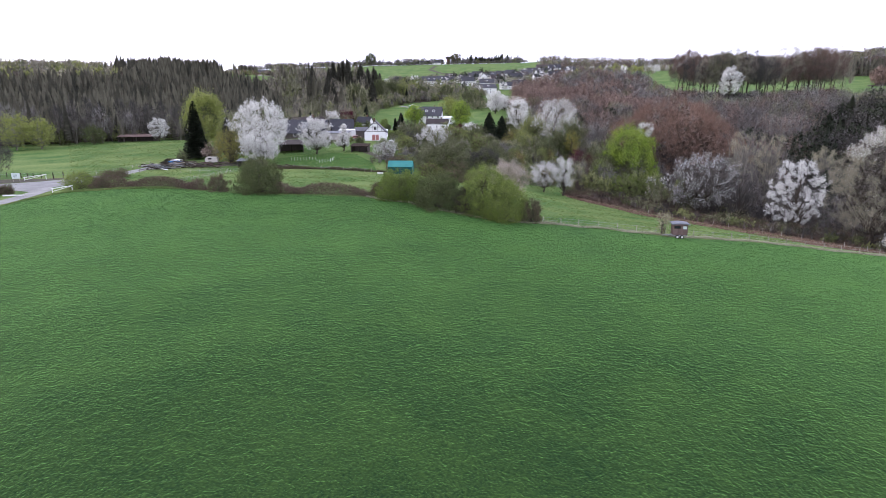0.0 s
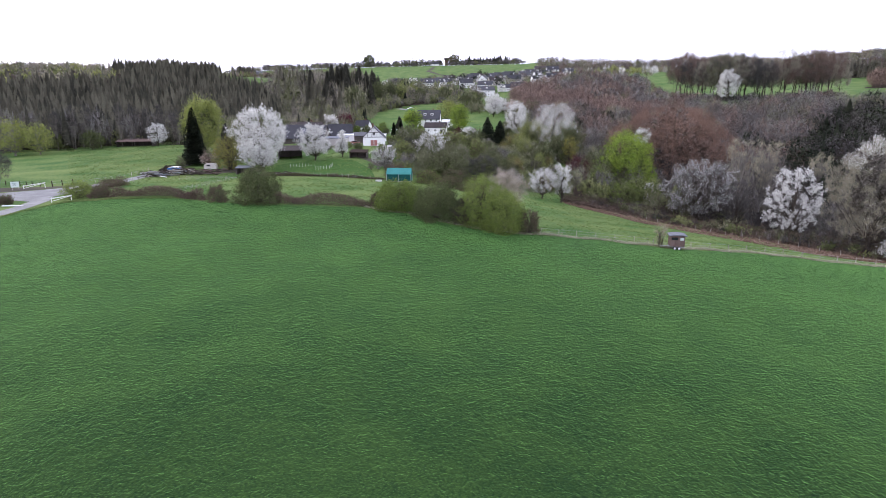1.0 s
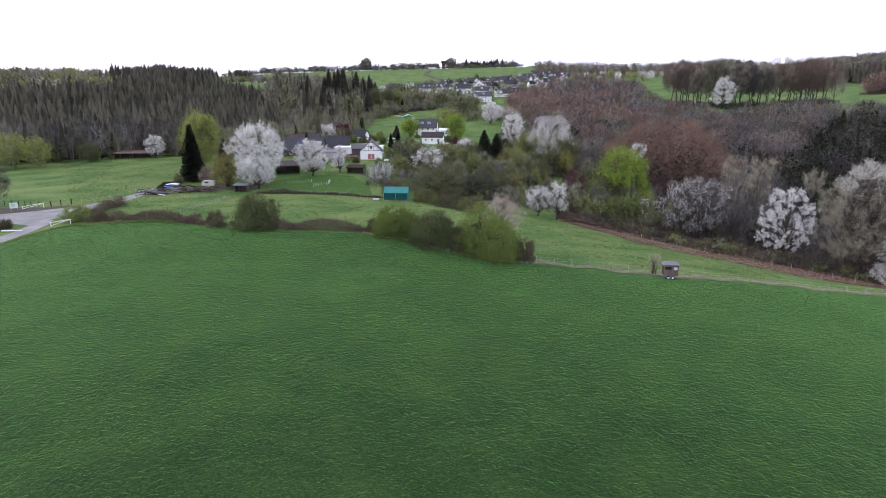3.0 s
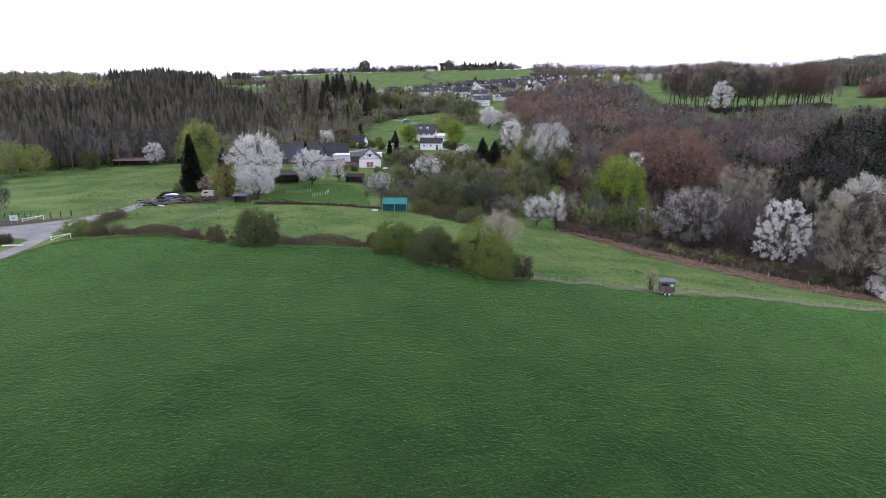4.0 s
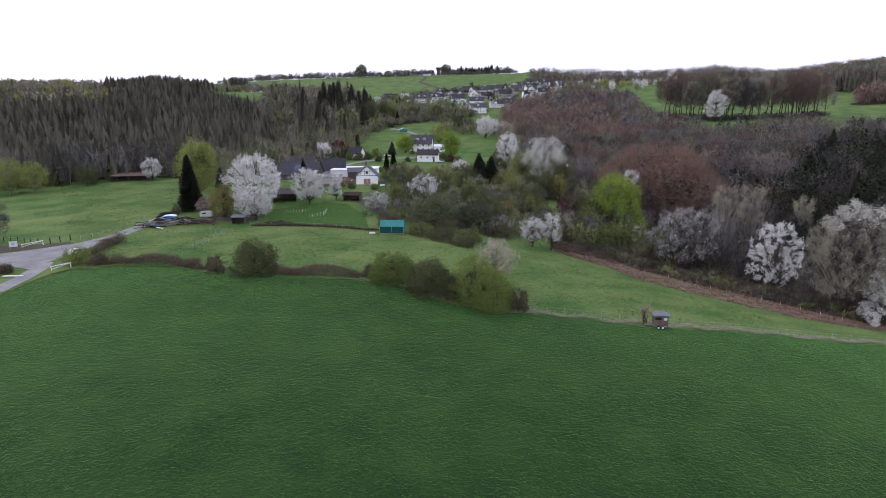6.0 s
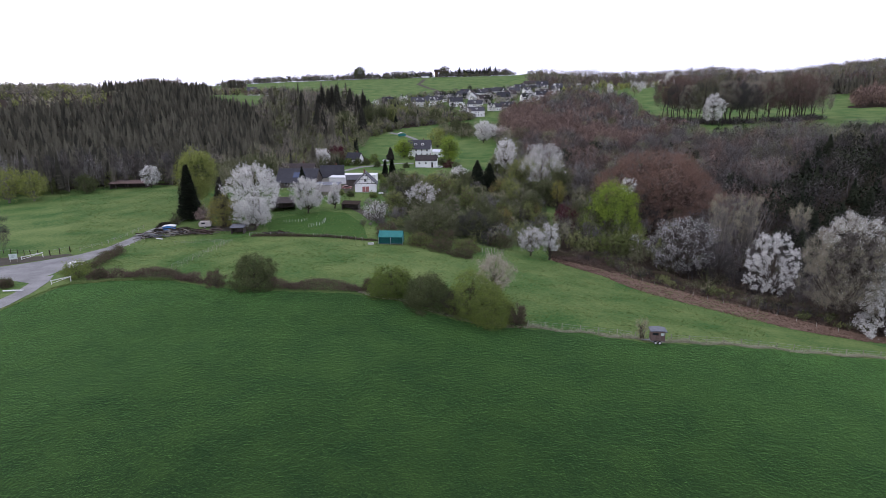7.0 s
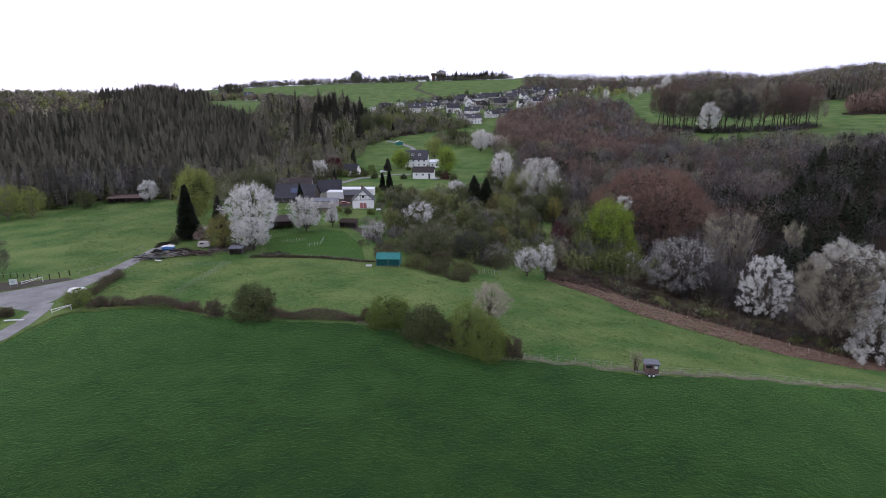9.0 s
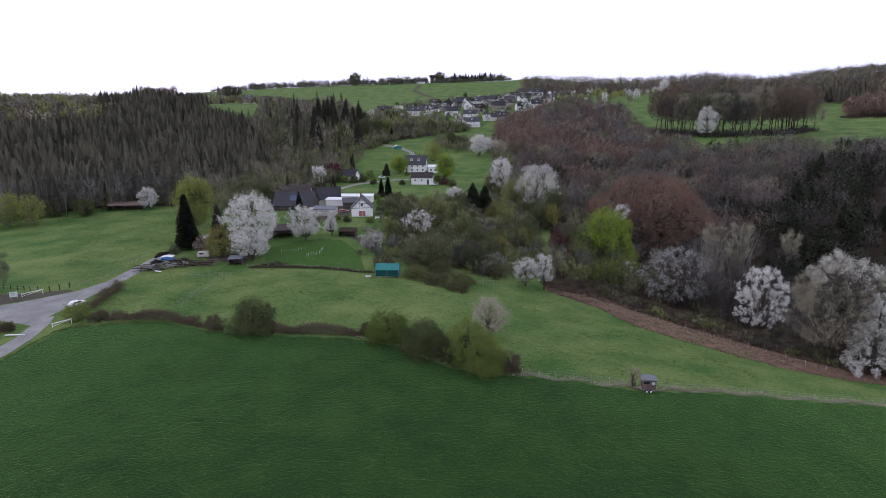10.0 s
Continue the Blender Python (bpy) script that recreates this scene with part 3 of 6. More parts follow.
RIGHT_EDGE = [(40, 193), (50, 198), (60, 203), (67, 194), (79, 175), (88, 159), (102, 150), (98, 175), (92, 210), (78, 255), (66, 330), (68, 430), (58, 500), (52, 490), (46, 420), (36, 350), (48, 300), (54, 250), (46, 215)]
RIGHT_WOOD = [(74, 268), (90, 215), (97, 165), (104, 141), (116, 134), (150, 129), (260, 134), (330, 240), (380, 330), (300, 405), (205, 425), (150, 440), (118, 500), (104, 590), (112, 680), (80, 650), (62, 570), (66, 480), (64, 420), (66, 340)]
RIGHT_FIRS = [(112, 190), (124, 150), (160, 132), (300, 140), (340, 300), (240, 350), (180, 300), (140, 240)]
MID_STRIP = [(104, 590), (118, 500), (150, 440), (200, 440), (188, 488), (196, 540), (200, 600), (226, 680), (212, 740), (150, 760), (112, 680)]
GROVE = [(206, 545), (250, 512), (300, 502), (338, 520), (346, 560), (300, 545), (258, 556), (222, 582)]
MID_RIGHT = [(420, 610), (560, 560), (720, 650), (680, 760), (480, 690)]
BACK_RIGHT = [(150, 1030), (180, 960), (300, 985), (420, 900), (500, 770), (720, 790), (1150, 860), (1200, 1240), (260, 1240), (190, 1200), (170, 1120)]
BACK_FIRS = [(430, 760), (560, 740), (600, 860), (470, 880)]
LEFT_FAR = [(-300, 735), (-335, 670), (-296, 565), (-335, 524), (-440, 508), (-700, 560), (-1300, 950), (-1400, 1380), (-560, 1330), (-430, 1180), (-330, 1090), (-300, 900)]


def ground():
    ys = np.concatenate([np.arange(-260, 0, 20), np.arange(0, 420, 3.5), np.arange(420, 900, 8), np.arange(900, 1960, 25), np.array([2100, 2400, 2900, 3600, 4600])])
    ks = np.concatenate([np.linspace(-6, -1.2, 14), np.linspace(-1.15, 1.15, 150), np.linspace(1.2, 6, 14)])
    Y, K = np.meshgrid(ys, ks, indexing="ij")
    X = K * span(Y)
    Z = land(X, Y)
    v = np.stack([X, Y, Z], 2).reshape(-1, 3)
    i = (np.arange(len(ys) - 1)[:, None] * len(ks) + np.arange(len(ks) - 1)).ravel()
    q = np.stack([i, i + 1, i + len(ks) + 1, i + len(ks)], 1)
    me = tri_mesh("ground", v, q, MEADOW, smooth=True)
    me.materials.append(LITTER)
    me.materials.append(ROUGH)
    c = v[q].mean(1)
    shade = np.zeros(len(q), np.int32)
    for poly in (SPRUCE_WOOD, FARM_WOOD, VALLEY_WOOD, RIGHT_EDGE, RIGHT_WOOD, MID_STRIP, MID_RIGHT, BACK_RIGHT, LEFT_FAR):
        shade[inside(poly, c[:, 0], c[:, 1])] = 1
    shade[inside(SCRUB, c[:, 0], c[:, 1])] = 2
    me.polygons.foreach_set("material_index", shade)
    tagged(new("ground", me), "gently rolling pasture land with wooded slopes and valley", "ground", "", "structure")


ground()


def draped(name, lines, material, label, category, lift=0.04, steps=14):
    """A sheet on the land between two lines of points, each given as pairs ((x, y), (x, y))."""
    s = Soup()
    rows = []
    for (a0, b0), (a1, b1) in zip(lines, lines[1:]):
        d = max(int(math.dist(a0, a1) / 2.0), int(math.dist(b0, b1) / 2.0), 1)
        rows += [((a0[0] + (a1[0] - a0[0]) * k / d, a0[1] + (a1[1] - a0[1]) * k / d), (b0[0] + (b1[0] - b0[0]) * k / d, b0[1] + (b1[1] - b0[1]) * k / d)) for k in range(d)]
    rows.append(lines[-1])
    for a, b in rows:
        for k in range(steps + 1):
            f = k / steps
            x, y = a[0] + (b[0] - a[0]) * f, a[1] + (b[1] - a[1]) * f
            s.v.append((x, y, float(land(x, y)) + lift))
    n = steps + 1
    s.f = [(i * n + k, i * n + k + 1, (i + 1) * n + k + 1, (i + 1) * n + k) for i in range(len(rows) - 1) for k in range(steps)]
    me = s.mesh(name, material)
    me.polygons.foreach_set("use_smooth", [True] * len(me.polygons))
    return tagged(new(name, me), label, category, "", "structure")


def crop_field():
    xs = np.arange(-220, 241, 2.5)
    top = field_edge(xs) + 0.35 * np.sin(xs * 0.9) + 0.25 * np.sin(xs * 2.3)
    f = np.linspace(0, 1, 110) ** 0.8
    Y = -60 + (top[:, None] + 60) * f[None]
    X = np.repeat(xs[:, None], len(f), 1)
    v = np.stack([X, Y, land(X, Y) + 0.06], 2).reshape(-1, 3)
    i = (np.arange(len(xs) - 1)[:, None] * len(f) + np.arange(len(f) - 1)).ravel()
    q = np.stack([i, i + len(f), i + len(f) + 1, i + 1], 1)
    tagged(new("crop_field", tri_mesh("crop_field", v, q, CROP, smooth=True)), "dark green field of young dense crop", "field", "", "structure")


crop_field()
ROAD = [((-86, 236), (-83, 234)), ((-91.5, 216), (-88.5, 214)), ((-95.9, 199.5), (-92.9, 196)), ((-96.8, 189.4), (-92.2, 184)), ((-97.1, 175), (-92.7, 170.5)), ((-100.7, 166.1), (-93.6, 157.4)), ((-105.6, 161.9), (-94.5, 145.4)), ((-109.9, 157.6), (-95.6, 137)), ((-114, 153.9), (-105.7, 141.7)), ((-140, 136), (-130, 122)), ((-170, 118), (-158, 104))]
TRACK = [((-98, 139.5), (-93.4, 143.5)), ((-94.9, 136.5), (-91.1, 138.1)), ((-93.4, 129), (-89.1, 128.4)), ((-93.8, 124.4), (-88.9, 120.7)), ((-96, 111), (-91, 108)), ((-110, 85), (-105, 83))]
draped("road", ROAD, GRAVEL, "pale grey gravel farm road widening to a junction", "road", 0.05)
draped("track", TRACK, GRAVEL, "worn gravel track beside the field", "track", 0.09)
draped("verge", [((-104, 168), (-101.5, 166.2)), ((-113, 165.5), (-106.5, 162.2)), ((-121, 164.5), (-111, 157.8)), ((-135, 158), (-120, 150.5)), ((-160, 140), (-146, 132.5))], EARTH, "brown trodden verge beside the junction", "verge", 0.04)
draped("bracken_strip", [((39.2, 189.7), (38, 186)), ((47.3, 190.6), (45, 182.5)), ((57.1, 190.3), (52.5, 174.5)), ((62.8, 178.7), (57.5, 157)), ((73.1, 162.7), (65.8, 146)), ((81.7, 149.7), (74.8, 137)), ((92.0, 138.7), (85.5, 128.4)), ((101.5, 131.2), (95.7, 123.3)), ((109.3, 129.3), (103.3, 122.5)), ((142.4, 124.2), (130, 118)), ((224.3, 117.4), (215, 110))], BRACKEN, "rust-brown strip of dead bracken along the wood", "bracken", 0.06)
draped("undergrowth_strip", [((41, 194), (39.2, 189.5)), ((49.7, 197.5), (47.1, 190.0)), ((61, 202), (56.9, 189.3)), ((67, 194), (62.4, 177.3)), ((78.5, 175), (72.6, 161.7)), ((87, 159.5), (81.3, 148.9)), ((97, 147), (91.6, 138.0)), ((106, 138), (101.1, 130.7)), ((114, 135.5), (108.9, 128.9)), ((151, 130), (141.6, 123.8)), ((231, 124), (223.7, 117.0))], LITTER, "dark leaf litter below the wood's edge", "litter", 0.045)
draped("farm_lane", [((-62, 352), (-58, 350)), ((-45, 379), (-42, 376)), ((-30, 388), (-28, 384)), ((-22, 393), (-20, 389)), ((-4, 392), (-4, 387)), ((6, 396), (6, 390))], GRAVEL, "narrow grey lane to the white house", "lane", 0.06)
draped("valley_lane", [((-4, 440), (0, 440)), ((-12, 480), (-8, 480)), ((-16, 510), (-12, 510)), ((-26, 532), (-22, 535)), ((-40, 548), (-36, 552))], GRAVEL, "narrow grey lane climbing through the valley meadow", "lane", 0.06)
draped("village_road", [((20, 960), (26, 960)), ((5, 1060), (12, 1062)), ((-30, 1200), (-22, 1205)), ((-20, 1330), (-12, 1335))], EARTH, "brown farm track up the hill meadow", "track", 0.15)
draped("garden_lawn", [((-58, 211), (-53.5, 189.5)), ((-50, 218), (-45, 187.8)), ((-40, 222), (-36, 185.8)), ((-32, 219), (-26, 183.5)), ((-24, 204), (-20, 182.5))], LAWN, "short bright green garden lawn", "lawn", 0.05)
draped("vegetable_bed", [((-31.5, 226), (-29, 227)), ((-26, 217), (-21.5, 218)), ((-22.5, 209), (-18, 210))], EARTH, "bare brown garden bed beside the lawn", "garden bed", 0.07)
draped("garden_yard", [((-76, 204), (-75, 196)), ((-68, 208), (-67, 196.5)), ((-60, 206), (-59, 196.5))], EARTH, "bare trodden earth between the sheds", "yard", 0.06)
draped("farmyard", [((-50, 250), (-50, 262)), ((-44, 248), (-44, 284)), ((-38, 250), (-38, 290)), ((-34, 256), (-34, 270))], EARTH, "bare earth farmyard between the sheds", "yard", 0.05)


def tufts(name, x, y, height, width, material, label, seed, per=2, sway=1.1, up=0.8):
    r = np.random.default_rng(seed)
    b = np.repeat(np.stack([x, y, land(x, y) + 0.03], 1), per, 0)
    b[:, :2] += r.normal(0, width * 0.8, (len(b), 2))
    height = height * (0.55 + 0.0095 * np.minimum(b[:, 1:2], 140))
    tip = b + np.stack([r.normal(0, sway, len(b)), r.normal(0, sway, len(b)), up * np.ones(len(b))], 1) * height * r.uniform(0.5, 1.3, (len(b), 1))
    v, t = slivers(b, tip, width * (0.7 + 0.006 * b[:, 1:2]), r)
    face = np.cross(v[t[:, 1]] - v[t[:, 0]], v[t[:, 2]] - v[t[:, 0]])
    face /= np.linalg.norm(face, axis=1)[:, None] + 1e-9
    t = np.where(face[:, 2:] < 0, t[:, ::-1], t)
    soft = np.repeat(0.5 * face * np.sign(face[:, 2:] + 1e-9) + np.array([0, 0, 0.8]), 3, 0)
    return tagged(new(name, tri_mesh(name, v, t, material, normals=soft / np.linalg.norm(soft, axis=1)[:, None])), label, "grass", "", "stuff")


def grass():
    r = np.random.default_rng(5)
    n = 260000
    y = 30 + 110 * r.uniform(0, 1, n) ** 0.7
    x = r.uniform(-1, 1, n) * (0.82 * y + 8)
    k = y < field_edge(x) - 0.2
    clump = np.sin(x[k] * 1.7 + 2 * np.sin(y[k] * 0.6)) * np.sin(y[k] * 2.3 + 1.5 * np.sin(x[k] * 0.8))
    keep = r.uniform(-1.2, 1, k.sum()) < clump + 0.35
    tufts("crop_blades", x[k][keep], y[k][keep], 0.09, 0.08, CROP_BLADE, "dense short blades of young green crop", 6, sway=0.4, up=0.8)
    n = 100000
    y = r.uniform(104, 330, n)
    x = r.uniform(-0.62, 0.6, n) * y
    k = (y > field_edge(x) + 0.3) & ~inside(RIGHT_WOOD, x, y) & ~inside(RIGHT_EDGE, x, y) & ~inside(SPRUCE_WOOD, x, y)
    for way in (ROAD, TRACK):
        k &= ~inside([p for p, _ in way] + [q for _, q in way[::-1]], x, y)
    k &= (np.sin(x * 0.31 + 1.5 * np.sin(y * 0.12)) * np.sin(y * 0.4) + r.uniform(-1, 1, n)) > -0.1
    tufts("meadow_grass", x[k], y[k], 0.17, 0.11, MEADOW_BLADE, "patchy pale green meadow grass", 7, sway=1.2, up=0.3)
    n = 14000
    x = r.uniform(-16, 150, n)
    y = field_edge(x) + 0.5 + np.abs(r.normal(0, 0.8, n)) + 0.5 * np.sin(x * 0.7)
    k = ~((x > -12) & (x < 18) & (r.uniform(0, 1, n) < 0.8)) & (r.uniform(-1, 1, n) < 0.35 + 0.6 * np.sin(x * 0.42 + 2 * np.sin(x * 0.13)))
    tufts("dead_grass", x[k], y[k], 0.26, 0.07, STRAW, "bleached dead grass along the fence", 8)
    n = 2600
    x, y = r.uniform(-100, -60, n), 0
    y = field_edge(x) + 0.7 + r.normal(0, 0.4, n)
    tufts("rough_grass", x, y, 0.22, 0.14, MEADOW_BLADE, "rough pale grass under the hedge", 9)
    n = 15000
    x = r.uniform(39, 230, n)
    lo, hi = np.interp(x, (39, 52.5, 57.5, 74.8, 95.7, 215), (186, 174.5, 157, 137, 123.3, 110)), np.interp(x, (39, 60, 66, 77.5, 86, 105, 230), (191, 199, 191, 173, 157, 136, 122))
    y = lo + (hi - lo) * (-0.06 + 0.72 * r.uniform(0, 1, n) ** 1.2)
    k = r.uniform(0, 1, n) < 0.3
    tufts("bramble_litter", x[k], (lo + (hi - lo) * r.uniform(0.6, 1, n))[k], 0.5, 0.2, BRAMBLE, "brown bramble stems below the wood", 14, 3)
    tufts("bracken_litter", x, y, 0.17, 0.13, BRACKEN, "tangled rust-brown dead bracken fronds", 10)


grass()


# ---- houses ----
def window(house, x, y, z, w, h, turn, name="window"):
    """A window on a wall: frame proud of it, sill, and a dark pane set in."""
    m = pose(x, y, z, 0, 0, turn)
    f = Soup()
    t = 0.09
    f.box(0, -0.03, h / 2 - t / 2, w, 0.1, t).box(0, -0.03, -h / 2 + t / 2, w, 0.1, t)
    f.box(-w / 2 + t / 2, -0.03, 0, t, 0.1, h - 2 * t).box(w / 2 - t / 2, -0.03, 0, t, 0.1, h - 2 * t)
    if w > 0.9:
        f.box(0, -0.025, 0, 0.06, 0.08, h - 2 * t)
    o = part(name, f, PAINT_WHITE, house)
    o.matrix_local = m
    part("pane", Soup().box(0, 0.0, 0, w - 0.05, 0.05, h - 0.05), GLASS, o)


def house(name, x, y, turn, w, d, wall_h, roof_h, wallmat, roofmat, label, front=(), gable=(), chimney=True, over=0.5, group="", dormers=0, category="house", door=False):
    """A gabled house. Local x runs along the ridge, local -y is the front. front: (x, z) of windows on the eaves side; gable: (y, z) on both gables."""
    root = thing(name, x, y, turn, 0.4, label, category, group)
    walls = Soup()
    prof = [(-d / 2, 0), (d / 2, 0), (d / 2, wall_h + 0.4), (0, wall_h + roof_h + 0.4), (-d / 2, wall_h + 0.4)]
    walls.add([(-w / 2, p, q) for p, q in prof] + [(w / 2, p, q) for p, q in prof], [(0, 1, 2, 3, 4), (9, 8, 7, 6, 5)] + [(i, 5 + i, 5 + (i + 1) % 5, (i + 1) % 5) for i in (0, 1, 4)])
    part("wall", walls, wallmat, root)
    slope = roof_h / (d / 2)
    for side in (-1, 1):
        e, t = d / 2 + over, 0.22
        a = (side * e, wall_h + 0.42 - over * slope)
        r = (0, wall_h + roof_h + 0.42)
        ring = [a, r, (0, r[1] + t), (a[0], a[1] + t)]
        s = Soup()
        L = w / 2 + 0.4
        s.add([(-L, p, q) for p, q in ring] + [(L, p, q) for p, q in ring], [(0, 1, 2, 3), (7, 6, 5, 4)] + [(i, 4 + i, 4 + (i + 1) % 4, (i + 1) % 4) for i in range(4)])
        part("roof", s, roofmat, root)
    if chimney:
        part("chimney", Soup().box(w * 0.18, d * 0.06, wall_h + roof_h + 0.5, 0.7, 0.6, 1.9).box(w * 0.18, d * 0.06, wall_h + roof_h + 1.5, 0.85, 0.75, 0.15), BRICK, root)
    for wx, wz, ww, wh in front:
        window(root, wx, -d / 2 - 0.03, wz + 0.4, ww, wh, 0)
        window(root, -wx, d / 2 + 0.03, wz + 0.4, ww, wh, 180)
    for gy, gz, ww, wh in gable:
        window(root, -w / 2 - 0.03, gy, gz + 0.4, ww, wh, -90)
        window(root, w / 2 + 0.03, gy, gz + 0.4, ww, wh, 90)
    for k in range(dormers):
        dx = (k - (dormers - 1) / 2) * w / (dormers + 1.2)
        dy, dz = -d * 0.27, wall_h + roof_h * 0.36 + 0.5
        o = part("dormer", Soup().prism([(dx - 0.95, dz), (dx + 0.95, dz), (dx + 0.95, dz + 1.35), (dx, dz + 1.7), (dx - 0.95, dz + 1.35)], dy - 0.6, dy + d * 0.2), wallmat, root)
        part("dormer_roof", Soup().prism([(dx - 1.15, dz + 1.32), (dx, dz + 1.74), (dx + 1.15, dz + 1.32), (dx + 1.15, dz + 1.48), (dx, dz + 1.92), (dx - 1.15, dz + 1.48)], dy - 0.85, dy + d * 0.2), roofmat, o)
        window(o, dx, dy - 0.63, dz + 0.72, 1.3, 0.95, 0)
    if door:
        part("door", Soup().box(w * 0.3, -d / 2 - 0.04, 1.45, 1.0, 0.08, 2.1), TIMBER, root)
    return root


def shed(name, x, y, turn, w, d, front_h, back_h, wallmat, roofmat, label, open_front=True, over=0.35, category="shed"):
    """A lean-to shed with a sloped roof, closed at back and sides, on posts or boarded in front."""
    root = thing(name, x, y, turn, 0.1, label, category)
    s = Soup().box(0, d / 2 - 0.06, back_h / 2, w, 0.12, back_h)
    part("back_wall", s, wallmat, root)
    for side in (-1, 1):
        q = Soup().add([(side * w / 2 + o, p, z) for o in (-0.05, 0.05) for p, z in ((-d / 2, 0), (d / 2 - 0.12, 0), (d / 2 - 0.12, back_h), (-d / 2, front_h))], [(0, 1, 2, 3), (7, 6, 5, 4), (0, 4, 5, 1), (1, 5, 6, 2), (2, 6, 7, 3), (3, 7, 4, 0)])
        part("side_wall", q, wallmat, root)
    if open_front:
        n = max(int(w / 3), 2)
        for k in range(1, n):
            part("post", Soup().box(-w / 2 + w * k / n, -d / 2 + 0.08, front_h / 2, 0.16, 0.16, front_h), TIMBER, root)
    else:
        part("front_wall", Soup().box(0, -d / 2 + 0.06, front_h / 2, w - 0.1, 0.1, front_h), wallmat, root)
    k = (back_h - front_h) / d
    prof = [(-d / 2 - over, front_h - over * k + 0.01), (d / 2 + over, back_h + over * k + 0.01)]
    prof += [(prof[1][0], prof[1][1] + 0.16), (prof[0][0], prof[0][1] + 0.16)]
    L = w / 2 + over
    part("roof", Soup().add([(-L, p, q) for p, q in prof] + [(L, p, q) for p, q in prof], [(0, 1, 2, 3), (7, 6, 5, 4)] + [(i, 4 + i, 4 + (i + 1) % 4, (i + 1) % 4) for i in range(4)]), roofmat, root)
    return root


two = [(-4.5, 1.6, 1.2, 1.3), (-1.5, 1.6, 1.2, 1.3), (1.5, 1.6, 1.2, 1.3), (4.5, 1.6, 1.2, 1.3)]
up = [(a, 4.3, c, d) for a, _, c, d in two]

# the half-timbered cottage, its gable to the field
cottage = house("half_timbered_house", -28.6, 259, 94, 9.5, 9.0, 3.4, 4.4, WALL_WHITE, SLATE, "white half-timbered cottage with dark tiled gable roof", [(-3, 1.6, 1.1, 1.2), (3, 1.6, 1.1, 1.2)], [(0, 5.0, 1.1, 1.5)], True, 0.6)
for y0, z0, y1, z1, w in [(-4.5, 4.0, 4.5, 4.0, 0.2), (-2.6, 4.1, -2.6, 5.9, 0.16), (2.6, 4.1, 2.6, 5.9, 0.16), (-1.0, 4.1, -1.0, 7.3, 0.16), (1.0, 4.1, 1.0, 7.3, 0.16), (-2.9, 5.9, 2.9, 5.9, 0.16), (-1.2, 7.4, 1.2, 7.4, 0.16), (-4.3, 4.1, -2.7, 5.6, 0.14), (4.3, 4.1, 2.7, 5.6, 0.14)]:
    part("timber_beam", Soup().beam((-4.81, y0, z0), (-4.81, y1, z1), w, 0.1), TIMBER, cottage)
for k in (-0.75, 0.75):
    part("door_leaf", Soup().box(-4.81, k - 0.0, 1.6, 0.1, 1.3, 2.3), CAR_RED, cottage, "faded red double door leaf")

# the main farm buildings
farm = house("farmhouse", -61.5, 279, -4, 18, 13, 2.8, 5.2, PLANK, SLATE, "large boarded farm building with dark slate roof and solar panel", two[:2], [], False, 0.7)
for i in range(3):
    for j in range(2):
        o = part("solar_panel", Soup().box(0, 0, 0, 1.7, 0.08, 1.65), PANEL, farm)
        o.matrix_local = pose(-1.0 + 1.75 * i, -4.1 + 1.33 * j, 5.45 + 1.06 * j, -51.3, 0, 0)
house("barn", -66, 296, -4, 17, 9, 4.4, 5.2, WALL_GREY, TILE_BROWN, "old barn with weathered brown tiled roof", [], [], True, 0.5, category="barn")
house("barn", -49, 296, 8, 11, 9, 3.6, 4.8, WALL_GREY, SLATE, "barn with dark roof beside the flat white sheds", [], [], True, 0.5, category="barn")
shed("flat_roofed_shed", -37, 303, -5, 18, 7, 3.6, 3.8, WALL_WHITE, FLATROOF, "long white shed with flat pale roof", False)
shed("flat_roofed_shed", -43.5, 287, -5, 10, 6, 3.3, 3.5, WALL_WHITE, FLATROOF, "white garage with flat pale roof", False)
shed("stable", -45, 259, -6, 10, 6, 3.0, 3.4, WALL_GREY, FELT, "low grey outbuilding with felt roof", False)
shed("stable", -36, 277, 10, 7, 7, 3.2, 4.4, PLANK, SLATE, "dark boarded outbuilding behind the cottage", False)
shed("open_shed", -56.5, 226, 12, 8.5, 6, 3.0, 4.2, PLANK, TILE_BROWN, "open timber shed with brown roof in the garden")
shed("open_shed", -30.7, 225, -8, 6.2, 3.6, 2.2, 2.8, PLANK, TIMBER, "low dark open shed at the garden's end")
shed("small_shed", -63.8, 194, 0, 4, 3, 2.2, 2.5, PLANK, FELT, "small open shelter at the meadow's edge")
shed("field_barn", -151, 301, 3, 17, 6, 2.6, 3.4, PLANK, PLANK_RED, "long low open field barn with reddish-brown roof")
shed("garden_shed", -63.5, 216, 5, 5, 4, 3.0, 3.3, WALL_WHITE, FELT, "whitewashed garden shed under the cherry trees", False)
house("cottage", -50, 391, -20, 9, 7, 3.4, 3.6, WALL_WHITE, SLATE, "small white cottage with dark roof among trees", two[1:3], [(0, 1.6, 1.1, 1.2)])

